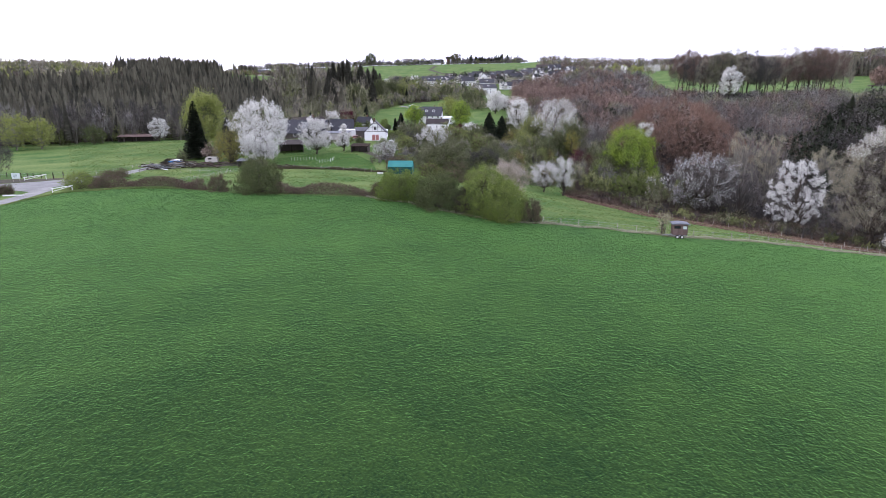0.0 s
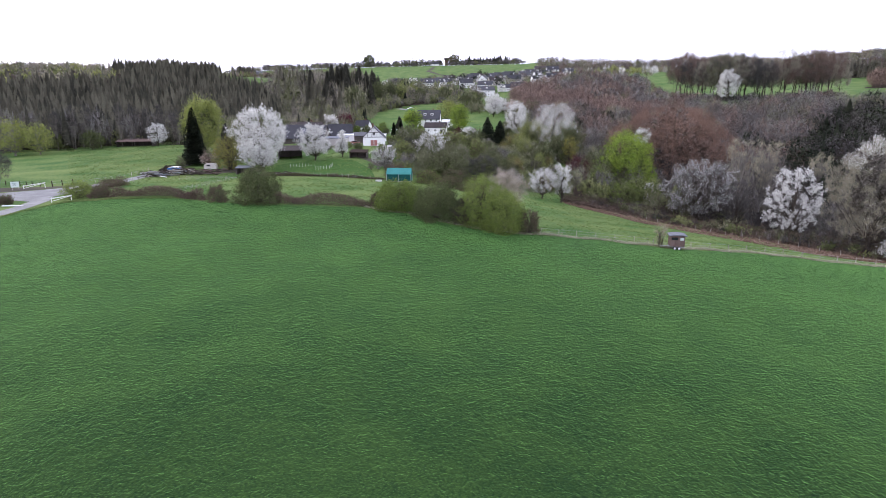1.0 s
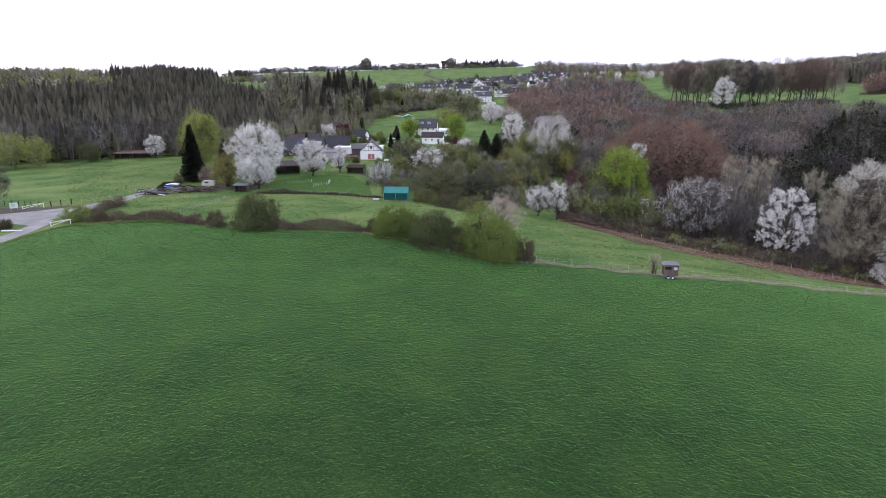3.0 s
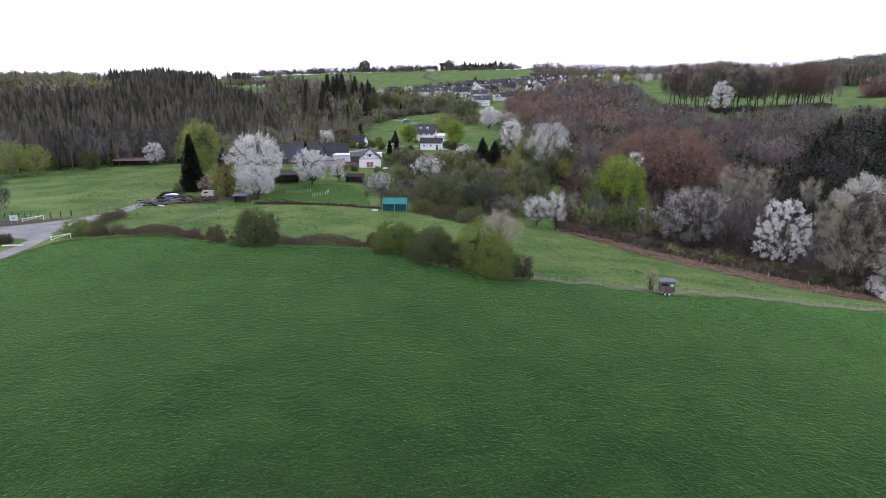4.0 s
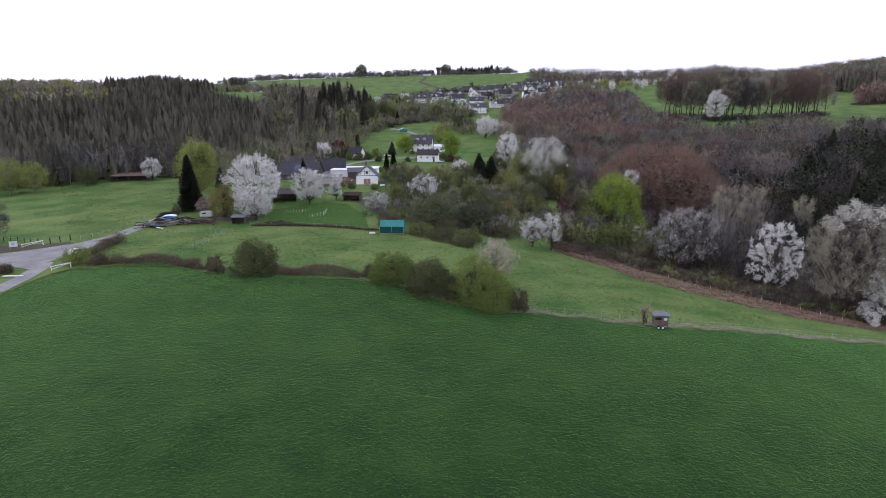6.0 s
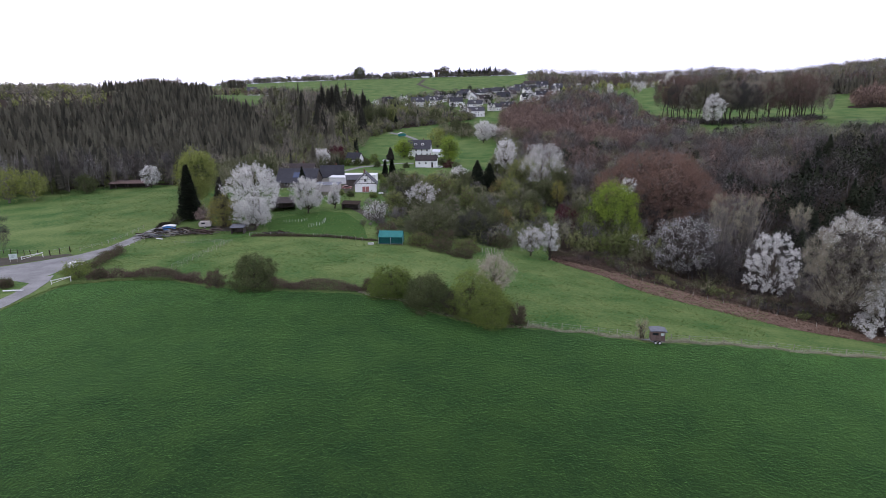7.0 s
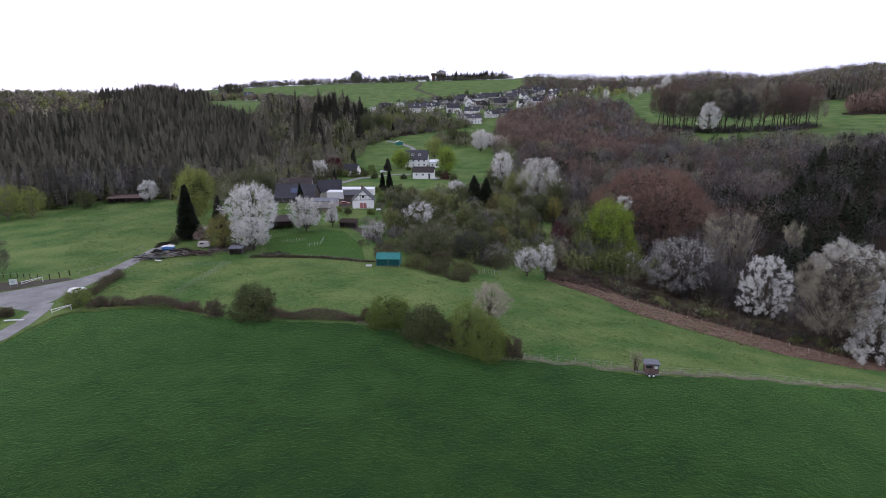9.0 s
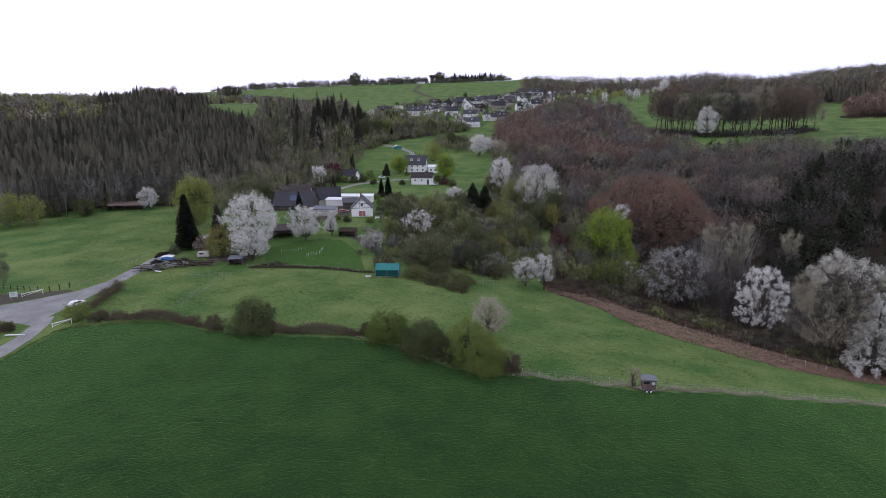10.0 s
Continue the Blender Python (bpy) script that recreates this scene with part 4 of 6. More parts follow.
# the white house in the valley and the cottage before it
house("white_house", -8.5, 424, -6, 15.5, 10, 5.6, 5.4, WALL_WHITE, SLATE, "white two-storey house with dark steep roof and dormers", [(a * 1.25, b, c, d) for a, b, c, d in two + up], [(-2, 1.6, 1.1, 1.2), (2, 1.6, 1.1, 1.2), (0, 6.2, 1.1, 1.3)], True, 0.6, "", 2)
house("annexe", 4.2, 420, -6, 7, 7, 3.6, 1.2, WALL_WHITE, FLATROOF, "low white annexe of the house with pale roof", two[1:3], [], False)
house("white_cottage", -3.4, 376, -6, 13, 8, 4.2, 2.8, WALL_WHITE, TILE_BROWN, "long white cottage with low brown roof", [(-4.0, 2.6, 1.2, 1.1), (0, 2.6, 1.2, 1.1), (3.8, 2.6, 1.6, 1.1)], [(0, 2.4, 1.1, 1.2)], True, 0.4, "", 0, "house", True)

# the village on the slope
VILLAGE = [(-56, 786, 10, 11), (-14, 768, -5, 17), (-11, 850, 20, 13), (7, 818, -8, 13), (12, 900, 5, 12), (57, 838, 70, 11), (51, 722, -10, 13), (47, 656, 12, 13), (50, 912, 0, 11), (78, 930, 30, 12), (104, 950, -5, 15), (119, 930, 80, 11), (138, 968, 8, 13), (156, 985, -3, 14), (160, 930, -8, 19), (83, 862, 75, 12), (93, 800, 0, 13), (86, 700, -12, 12), (104, 688, 78, 13), (121, 772, 10, 14), (152, 812, -15, 13), (30, 862, -20, 11), (66, 780, 15, 11), (136, 862, 85, 12), (118, 880, -6, 12), (30, 760, 5, 12), (178, 880, -10, 12), (70, 892, 10, 11), (98, 905, -30, 12), (142, 905, 15, 12), (190, 930, 40, 12), (20, 838, 10, 12), (44, 880, -12, 12), (62, 905, 25, 11), (88, 940, 5, 12), (106, 835, 12, 12), (72, 700, 12, 11), (140, 790, 5, 11), (170, 955, 0, 14), (0, 790, 14, 12),
           (-282, 985, 10, 14), (-248, 962, -15, 12), (-222, 925, 60, 12), (-262, 1010, 0, 13), (-300, 1040, 20, 12), (-200, 900, -5, 11), (-236, 985, 30, 11)]
vr = np.random.default_rng(21)
for k, (hx, hy, ht, hw) in enumerate(VILLAGE):
    white = vr.uniform() < 0.72
    tall = vr.uniform() < 0.6
    steep = vr.uniform(3.6, 5.4)
    house("village_house", hx, hy, ht, hw * 1.3, vr.uniform(10, 12.5), 5.8 if tall else 3.8, steep, WALL_WHITE if white else WALL_GREY, SLATE if vr.uniform() < 0.75 else TILE_BROWN,
          ("white" if white else "grey-beige") + (" two-storey" if tall else " single-storey") + " village house with dark gabled roof", two[1:3] + (up[1:3] if tall else []) + [(hw * 0.36, 1.6, 1.2, 1.3)],
          [(-1.8, 1.6, 1.2, 1.3), (1.8, 1.6, 1.2, 1.3), (0, 4.6, 1.3, 1.4)], True, 0.5, "houses of the village", int(vr.integers(0, 3)))
for hx, hy, ht, hw, lab in [(-14, 1392, -6, 18, "white farmhouse on the ridge with grey roof"), (-46, 1404, 20, 12, "white house on the ridge between trees"), (-82, 1408, 0, 14, "pale house on the ridge among trees"), (-122, 1405, 10, 12, "dark-roofed house on the ridge"), (-140, 1412, -12, 13, "dark-roofed house on the ridge"), (-8, 1420, 70, 10, "pale house behind the ridge farmhouse")]:
    house("ridge_house", hx, hy, ht, hw, 9, 4.0, 4.2, WALL_WHITE, SLATE, lab, two[1:3], [(0, 4.2, 1.2, 1.3)], True, 0.5, "houses on the ridge")
tower = thing("water_tower", 12, 1425, 0, 0.4, "brown brick tower with a wider flat top", "tower")
part("shaft", Soup().tube([(0, 0, 0), (0, 0, 12)], [4.2, 4.0], 12), BRICK, tower)
part("head", Soup().tube([(0, 0, 11.5), (0, 0, 12.5), (0, 0, 17), (0, 0, 17.1)], [4.0, 6.6, 6.6, 0.1], 12), TILE_BROWN, tower)

# ---- woods ----
sp = scatter(SPRUCE_WOOD, 6.3, 2)
wood("spruce_forest", sp, "spruce", NEEDLE, (9.5, 16), 0.30, 56, 0, "dense dark plantation of spruces on the hillside", 4)
wood("spruce_forest", scatter([(-372, 705), (-295, 668), (-262, 700), (-268, 760), (-300, 800), (-365, 790)], 6.2, 21), "spruce", NEEDLE, (14, 19), 0.28, 56, 0, "taller spruces on the hill's crest", 75)
a, b, c = shares(scatter([(-120, 312), (-150, 303), (-172, 291), (-196, 270), (-300, 272), (-300, 290), (-198, 292), (-160, 322), (-120, 345)], 5.0, 3), 0.55, 0.3, 0.15)
wood("bare_wood", a, "bare", TWIG, (13, 20), 0.2, 300, 0.13, "leafless grey-brown trees along the forest's edge", 5)
wood("spruce_forest", b, "spruce", NEEDLE, (15, 22), 0.13, 150, 0, "thin spruces with bare stems at the forest's edge", 6)
wood("leafing_wood", c, "leaf", LEAF_OLIVE, (5, 9), 0.4, 450, 0, "olive-green bushes at the forest's edge", 7, size=0.4)
a, b, c, d = shares(scatter(FARM_WOOD, 8.0, 4), 0.4, 0.25, 0.2, 0.15)
wood("bare_wood", a, "bare", TWIG_PALE, (10, 17), 0.36, 296, 0.15, "leafless grey-brown trees behind the farm", 8)
wood("budding_wood", b, "bare", TWIG_OLIVE, (9, 16), 0.36, 296, 0.15, "olive budding trees behind the farm", 9)
wood("spruce_wood", c, "spruce", NEEDLE, (12, 19), 0.2, 160, 0, "dark spruces behind the farm", 10)
wood("leafing_wood", d, "leaf", LEAF_OLIVE, (7, 12), 0.38, 400, 0, "young-leaved trees behind the farm", 11, size=0.5)
a, b, c, d = shares(scatter(VALLEY_TALL, 9.5, 5), 0.30, 0.26, 0.30, 0.14)
# Pale twigs here put the valley's haze into the colour.
wood("bare_wood", a, "bare", TWIG_PALE, (15, 25), 0.32, 240, 0.24, "leafless trees in the valley, twigs paled for haze", 12)
wood("budding_wood", b, "bare", TWIG_OLIVE, (15, 24), 0.34, 240, 0.24, "olive budding trees in the valley", 13)
wood("spruce_wood", c, "spruce", NEEDLE, (16, 27), 0.2, 140, 0, "tall dark spruces in the valley", 14)
wood("leafing_wood", d, "leaf", LEAF_OLIVE, (9, 15), 0.38, 360, 0, "young-leaved trees in the valley", 15, size=0.65)
a, b, c, d = shares(scatter(VALLEY_LOW, 8.5, 6), 0.26, 0.30, 0.10, 0.34)
# Twigs paled again, as painted haze below the village.
wood("bare_wood", a, "bare", TWIG_PALE, (10, 16), 0.42, 240, 0.24, "low leafless trees below the village, twigs paled for haze", 70)
wood("budding_wood", b, "bare", TWIG_OLIVE, (9, 15), 0.44, 240, 0.24, "olive budding trees below the village", 71)
wood("spruce_wood", c, "spruce", NEEDLE_DARK, (10, 16), 0.24, 140, 0, "dark firs below the village", 72)
wood("leafing_wood", d, "leaf", LEAF_OLIVE, (7, 12), 0.46, 360, 0, "green-leaved trees below the village", 73, size=0.65)
a, b, c = shares(scatter(SCRUB, 5.6, 6), 0.45, 0.2, 0.35)
wood("scrub", a, "bare", TWIG_OLIVE, (3.5, 7), 0.6, 280, 0.10, "olive-brown scrub in the old orchard", 16)
wood("scrub", b, "bare", TWIG, (3.5, 7.5), 0.5, 280, 0.10, "grey-brown leafless scrub in the old orchard", 17)
wood("scrub", c, "leaf", LEAF_OLIVE, (3, 6), 0.6, 420, 0, "olive-leaved bushes in the old orchard", 18, size=0.28)
s = scatter([(-25, 201), (-16, 200), (-10, 215), (-8, 240), (-14, 262), (-24, 258), (-20, 240), (-27, 226), (-19, 214)], 3.6, 29)
a, b, c = shares(s, 0.4, 0.35, 0.25)
wood("garden_scrub", a, "bare", TWIG, (1.6, 4), 0.55, 260, 0.08, "grey-brown shrubs between the garden and orchard", 101)
wood("garden_scrub", b, "bare", TWIG_OLIVE, (1.6, 4.5), 0.55, 260, 0.08, "olive budding shrubs between the garden and orchard", 102)
wood("garden_scrub", c, "leaf", LEAF_OLIVE, (1.4, 3.6), 0.55, 300, 0, "green shrubs between the garden and orchard", 103, size=0.22)
s = scatter(RIGHT_EDGE, 6.8, 7)
a, b, c, d = shares(s[(s[:, 0] < 76) | (s[:, 1] > 192)], 0.3, 0.35, 0.25, 0.1)
wood("wood_edge", a, "bare", TWIG, (7, 13), 0.36, 420, 0.1, "leafless trees along the wood's edge", 19)
wood("wood_edge", b, "bare", TWIG_OLIVE, (6, 13), 0.42, 440, 0.11, "olive budding trees along the wood's edge", 20)
wood("wood_edge", c, "leaf", LEAF_OLIVE, (5, 11), 0.42, 640, 0, "olive-leaved trees along the wood's edge", 21, size=0.38)
wood("wood_edge", d, "leaf", LEAF_OLIVE, (5, 9), 0.4, 520, 0, "fresh green trees along the wood's edge", 22, size=0.36)
s = scatter([(76, 186), (88, 163), (98, 150), (107, 141), (122, 136), (140, 134), (136, 165), (116, 192), (98, 208), (82, 208)], 4.6, 27)
a, b, c = shares(s, 0.5, 0.25, 0.25)
wood("undergrowth", a, "bare", TWIG_DARK, (3, 8), 0.42, 300, 0.06, "dark leafless saplings under the cherries", 85)
wood("undergrowth", b, "bare", TWIG_OLIVE, (2.5, 6), 0.5, 280, 0.06, "olive budding bushes under the cherries", 86)
wood("undergrowth", c, "bare", BRAMBLE, (2, 5), 0.5, 280, 0.06, "brown bramble thicket under the cherries", 87)
s = scatter(RIGHT_WOOD, 8.4, 8)
near_beech = inside([(66, 480), (60, 560), (80, 660), (115, 690), (110, 590), (130, 480), (170, 430), (120, 400)], s[:, 0], s[:, 1])
firs = inside(RIGHT_FIRS, s[:, 0], s[:, 1])
deal = np.random.default_rng(9).uniform(0, 1, len(s))
wood("beech_wood", s[near_beech], "bare", TWIG_RED, (11, 19), 0.42, 240, 0.24, "reddish-brown budding beech wood on the slope", 23)
wood("fir_wood", s[firs & (deal < 0.2) & ~near_beech], "spruce", NEEDLE_DARK, (9, 17), 0.36, 98, 0, "dark firs among leafless trees", 24)
wood("pine_wood", s[firs & (deal > 0.15) & (deal < 0.42) & ~near_beech], "leaf", NEEDLE_DARK, (9, 17), 0.40, 450, 0, "dark round-topped pines among leafless trees", 67, size=0.6)
wood("dark_wood", s[firs & (deal >= 0.45) & ~near_beech], "bare", TWIG_DARK, (10, 18), 0.42, 296, 0.15, "dark leafless trees between the firs", 60)
rest = ~near_beech & ~firs
close = s[:, 1] < 235
wood("bare_wood", s[rest & close & (deal > 0.3)], "bare", TWIG, (9, 16), 0.42, 330, 0.10, "leafless grey-brown trees behind the cherries", 76)
wood("dark_wood", s[rest & close & (deal <= 0.3)], "bare", TWIG_DARK, (9, 16), 0.42, 330, 0.10, "dark leafless trees behind the cherries", 77)
rest &= ~close
wood("bare_wood", s[rest & (deal > 0.46)], "bare", TWIG, (9, 17), 0.46, 296, 0.15, "leafless grey-brown wood on the valley side", 25)
wood("dark_wood", s[rest & (deal > 0.36) & (deal <= 0.46)], "bare", TWIG_DARK, (10, 17), 0.46, 296, 0.15, "dark leafless trees in the wood", 68)
wood("pine_wood", s[rest & (deal > 0.30) & (deal <= 0.36)], "leaf", NEEDLE_DARK, (9, 16), 0.40, 450, 0, "dark evergreen trees in the wood", 69, size=0.6)
wood("beech_wood", s[rest & (deal < 0.2)], "bare", TWIG_RED, (11, 17), 0.46, 296, 0.15, "reddish leafless trees in the wood", 26)
wood("budding_wood", s[rest & (deal >= 0.2) & (deal <= 0.30)], "bare", TWIG_OLIVE, (10, 16), 0.46, 296, 0.15, "olive budding trees in the wood", 27)
s = scatter(MID_STRIP, 9.0, 17)
a, b, c = shares(s, 0.5, 0.35, 0.15)
wood("bare_wood", a, "bare", TWIG, (10, 17), 0.4, 240, 0.24, "leafless grey-brown trees below the grove", 61)
wood("beech_wood", b, "bare", TWIG_RED, (11, 18), 0.4, 240, 0.24, "reddish budding trees below the grove", 62)
wood("budding_wood", c, "bare", TWIG_OLIVE, (9, 15), 0.4, 240, 0.24, "olive budding trees below the grove", 63)
gr = np.random.default_rng(28)
protos = []
for k, (x, y) in enumerate(scatter(GROVE, 10.5, 10)):
    lab = "tall leafless beech with bare trunk in the grove"
    if k < 5:
        protos.append(tree("grove_beech", x, y, 34, 10.0, 11, BARK, None, lab, clumps=170, per=0, twigs=26, twigmat=(TWIG_RED, TWIG_PALE, TWIG_RED, TWIG, TWIG_OLIVE)[k], twig=2.2, width=0.10, shell=0.75, spread=1.6, boughs=20, bough=0.5, girth=0.34, group="beeches of the grove", seed=k))
    else:
        m = pose(x, y, float(land(x, y)) - 0.1, 0, 0, gr.uniform(0, 360))
        o = copy_thing(protos[k % 5], m)
        f = gr.uniform(0.75, 1.22)
        o.scale = (f, f, f)
wood("grove_scrub", scatter([(200, 542), (248, 504), (300, 494), (334, 512), (334, 524), (300, 508), (250, 518), (205, 556)], 3.6, 4), "bare", TWIG_DARK, (3, 7), 0.6, 160, 0.2, "brown undergrowth along the grove", 28)
wood("bare_wood", scatter(MID_RIGHT, 9, 11), "bare", TWIG_RED, (15, 22), 0.4, 240, 0.40, "leafless brown wood beyond the meadow", 29)
s = scatter(BACK_RIGHT, 14.5, 12)
firs = inside(BACK_FIRS, s[:, 0], s[:, 1])
deal = np.random.default_rng(13).uniform(0, 1, len(s))
wood("fir_wood", np.concatenate([scatter(BACK_FIRS, 10, 3), s[(deal > 0.95) & (s[:, 1] < 1120)]]), "spruce", NEEDLE, (14, 22), 0.26, 56, 0, "dark firs on the far ridge", 30)
# The pale share lightens the ridge: distance haze painted by material.
for k, (lo, hi, m, lab) in enumerate([(0.0, 0.2, TWIG_PALE, "woods on the far ridge, twigs paled for haze"), (0.2, 0.5, TWIG, "leafless grey woods on the far ridge"), (0.5, 0.72, TWIG_OLIVE, "olive budding woods on the far ridge"), (0.72, 0.95, TWIG_RED, "reddish leafless woods on the far ridge"), (0.95, 1.0, LEAF_OLIVE, "green-leaved trees on the far ridge")]):
    wood("far_wood", s[(deal >= lo) & (deal < hi)], "leaf", m, (12, 20), 0.56, 108, 0, lab, 31 + k, size=0.8)
s = scatter(LEFT_FAR, 14, 14)
a, b, c, d, e = shares(s, 0.30, 0.26, 0.14, 0.18, 0.12)
# Paler twigs and lighter insides than nearer woods: distance haze put into colour.
wood("far_wood", a, "leaf", TWIG_PALE, (7, 12), 0.62, 100, 0, "leafless woods beyond the spruce hill, paled for haze", 90, size=0.9, heart=TWIG)
wood("far_wood", b, "leaf", TWIG_OLIVE, (7, 12), 0.62, 100, 0, "olive budding woods beyond the spruce hill", 91, size=0.9, heart=TWIG_OLIVE)
wood("fir_wood", c, "spruce", NEEDLE, (8, 13), 0.3, 49, 0, "dark firs beyond the spruce hill", 36)
wood("leafing_wood", d, "leaf", LEAF_OLIVE, (6, 11), 0.55, 120, 0, "olive-green trees beyond the spruce hill", 37, size=0.9)
wood("leafing_wood", e, "leaf", LEAF_NEW, (6, 11), 0.55, 120, 0, "fresh green trees beyond the spruce hill", 92, size=0.9)

wood("ridge_pines", scatter([(-470, 1030), (-425, 1030), (-425, 1062), (-470, 1062)], 7, 6), "bare", TWIG_RED, (22, 27), 0.2, 260, 0.3, "row of tall brown-topped trees on the skyline", 64)
wood("ridge_pines", scatter([(-490, 1035), (-465, 1035), (-465, 1062), (-490, 1062)], 7, 6), "spruce", NEEDLE, (20, 27), 0.2, 80, 0, "tall dark firs on the skyline", 65)
wood("ridge_pines", scatter([(-395, 1180), (-355, 1180), (-355, 1215), (-395, 1215)], 8, 6), "spruce", NEEDLE, (17, 21), 0.3, 80, 0, "dark block of firs above the hill", 66)
# hedges and single trees of the far slopes
vr = np.random.default_rng(31)
hx = np.concatenate([vr.uniform(-460, -170, 120), vr.uniform(-165, 0, 95), vr.uniform(20, 180, 100)])
s = np.stack([hx, 1418 + 18 * vr.normal(0, 0.5, len(hx)) + 0.02 * hx], 1)
a, b, c = shares(vr.permutation(s), 0.5, 0.3, 0.2)
wood("ridge_trees", a, "bare", TWIG, (11, 19), 0.5, 160, 0.5, "leafless trees along the ridge", 38)
wood("ridge_trees", b, "leaf", LEAF_OLIVE, (8, 13), 0.5, 220, 0, "olive trees along the ridge", 39, size=1.2)
wood("ridge_trees", c, "leaf", NEEDLE_DARK, (10, 17), 0.4, 180, 0, "dark evergreens along the ridge", 40, size=1.2)
wood("ridge_firs", scatter([(55, 1405), (150, 1405), (150, 1432), (55, 1432)], 9, 3), "spruce", NEEDLE_DARK, (12, 23), 0.32, 120, 0, "clump of dark firs on the ridge", 41)
hx = vr.uniform(-480, 190, 760)
s = np.stack([hx, 1400 + 8 * vr.normal(0, 0.6, len(hx)) + 0.02 * hx], 1)
a, b = shares(s, 0.6, 0.4)
wood("ridge_hedge", a, "leaf", TWIG, (5, 10), 0.75, 54, 0, "leafless hedge along the ridge", 93, size=0.8)
wood("ridge_hedge", b, "leaf", LEAF_OLIVE, (4, 8), 0.75, 54, 0, "olive hedge along the ridge", 94, size=0.8)
s = scatter([(-330, 985), (-300, 930), (-205, 860), (-150, 850), (-150, 900), (-205, 940), (-240, 1000), (-300, 1060)], 13, 33)
a, b, c = shares(s, 0.4, 0.35, 0.25)
wood("hamlet_trees", a, "leaf", TWIG_RED, (8, 14), 0.5, 126, 0, "reddish leafless trees about the hamlet", 95, size=0.8)
wood("hamlet_trees", b, "leaf", LEAF_OLIVE, (7, 12), 0.5, 126, 0, "olive trees about the hamlet", 96, size=0.8)
wood("hamlet_trees", c, "leaf", NEEDLE_DARK, (8, 13), 0.4, 126, 0, "dark evergreens about the hamlet", 97, size=0.8)
s = scatter([(-66, 345), (-58, 352), (-56, 385), (-52, 400), (-50, 436), (-58, 462), (-75, 462), (-72, 400)], 7.5, 34)
a, b, c = shares(s, 0.4, 0.3, 0.3)
wood("lane_trees", a, "leaf", LEAF_OLIVE, (6, 12), 0.42, 300, 0, "olive trees beside the valley lane", 98, size=0.4)
wood("lane_trees", b, "bare", TWIG_OLIVE, (7, 13), 0.42, 300, 0.14, "budding trees beside the valley lane", 99)
wood("lane_trees", c, "spruce", NEEDLE_DARK, (8, 14), 0.26, 98, 0, "dark firs beside the valley lane", 100)
s = scatter([(-80, 735), (-20, 690), (40, 630), (120, 670), (200, 760), (230, 960), (120, 1000), (0, 950), (-60, 860)], 17, 15)
a, b, c, d, e = shares(s, 0.25, 0.2, 0.14, 0.09, 0.32)
wood("village_trees", a, "bare", TWIG_OLIVE, (7, 12), 0.45, 200, 0.28, "budding garden trees between the village houses", 42)
wood("village_trees", b, "leaf", LEAF_OLIVE, (6, 10), 0.45, 260, 0, "green garden trees between the village houses", 43, size=0.8)
wood("village_trees", c, "leaf", NEEDLE_DARK, (8, 14), 0.28, 200, 0, "dark evergreens between the village houses", 44, size=0.7)
wood("village_trees", d, "leaf", BLOSSOM, (7, 12), 0.42, 300, 0, "white blossoming trees between the village houses", 45, size=0.7)
wood("village_trees", e, "bare", TWIG, (7, 12), 0.5, 200, 0.26, "leafless grey garden trees between the village houses", 74)
s = scatter([(160, 770), (230, 760), (330, 820), (360, 940), (250, 980), (190, 900)], 22, 16)
a, b, c = shares(s, 0.5, 0.3, 0.2)
wood("meadow_trees", a, "bare", TWIG_OLIVE, (9, 15), 0.45, 220, 0.3, "budding trees about the far meadow", 46)
wood("meadow_trees", b, "leaf", LEAF_NEW, (8, 13), 0.45, 260, 0, "fresh green trees about the far meadow", 47, size=0.9)
wood("meadow_trees", c, "leaf", BLOSSOM, (9, 14), 0.42, 300, 0, "white blossoming trees about the far meadow", 48, size=0.8)
s = np.concatenate([scatter([(4, 520), (30, 500), (60, 508), (58, 530), (30, 545), (12, 560)], 7, 4), scatter([(-60, 505), (-56, 460), (-50, 462), (-52, 520)], 8, 5)])
wood("hedge_trees", s, "bare", TWIG_OLIVE, (7, 12), 0.45, 300, 0.2, "budding hedge trees across the valley meadow", 49)
s = scatter([(-100, 262), (-76, 268), (-73, 298), (-108, 300)], 8.5, 4)
wood("farm_trees", s, "bare", TWIG_OLIVE, (11, 15), 0.45, 600, 0.1, "olive-grey budding trees behind the cherry trees", 50)

er = np.random.default_rng(77)
u = er.uniform(0, 7, 130)
s = np.stack([np.interp(u, range(8), (-112, -68, -60, -42, -30, -4, 26, 44)), np.interp(u, range(8), (480, 470, 518, 554, 576, 600, 620, 638))], 1) + er.normal(0, 3.5, (130, 2))
a, b, c = shares(s, 0.4, 0.35, 0.25)
wood("valley_bushes", a, "leaf", LEAF_OLIVE, (4, 9), 0.5, 216, 0, "olive bushes along the foot of the valley wood", 78, size=0.55)
wood("valley_bushes", b, "bare", TWIG_OLIVE, (5, 10), 0.5, 216, 0.2, "budding bushes along the foot of the valley wood", 79)
wood("valley_bushes", c, "bare", TWIG, (5, 9), 0.5, 216, 0.2, "leafless bushes along the foot of the valley wood", 80)

u = er.uniform(0, 9, 230)
top = np.stack([np.interp(u, range(10), (48, 60, 66, 77, 86, 96, 105, 113, 150, 200)), np.interp(u, range(10), (196, 200, 192, 173, 158, 145, 137, 134, 129, 124))], 1)
low = np.stack([np.interp(u, range(10), (47, 57, 62.8, 73, 81.7, 92, 101.5, 109, 142, 190)), np.interp(u, range(10), (191, 191, 179, 163, 150, 139, 131.5, 129.5, 124.5, 119)),], 1)
s = low + (top - low) * er.uniform(0.05, 1.2, (230, 1))
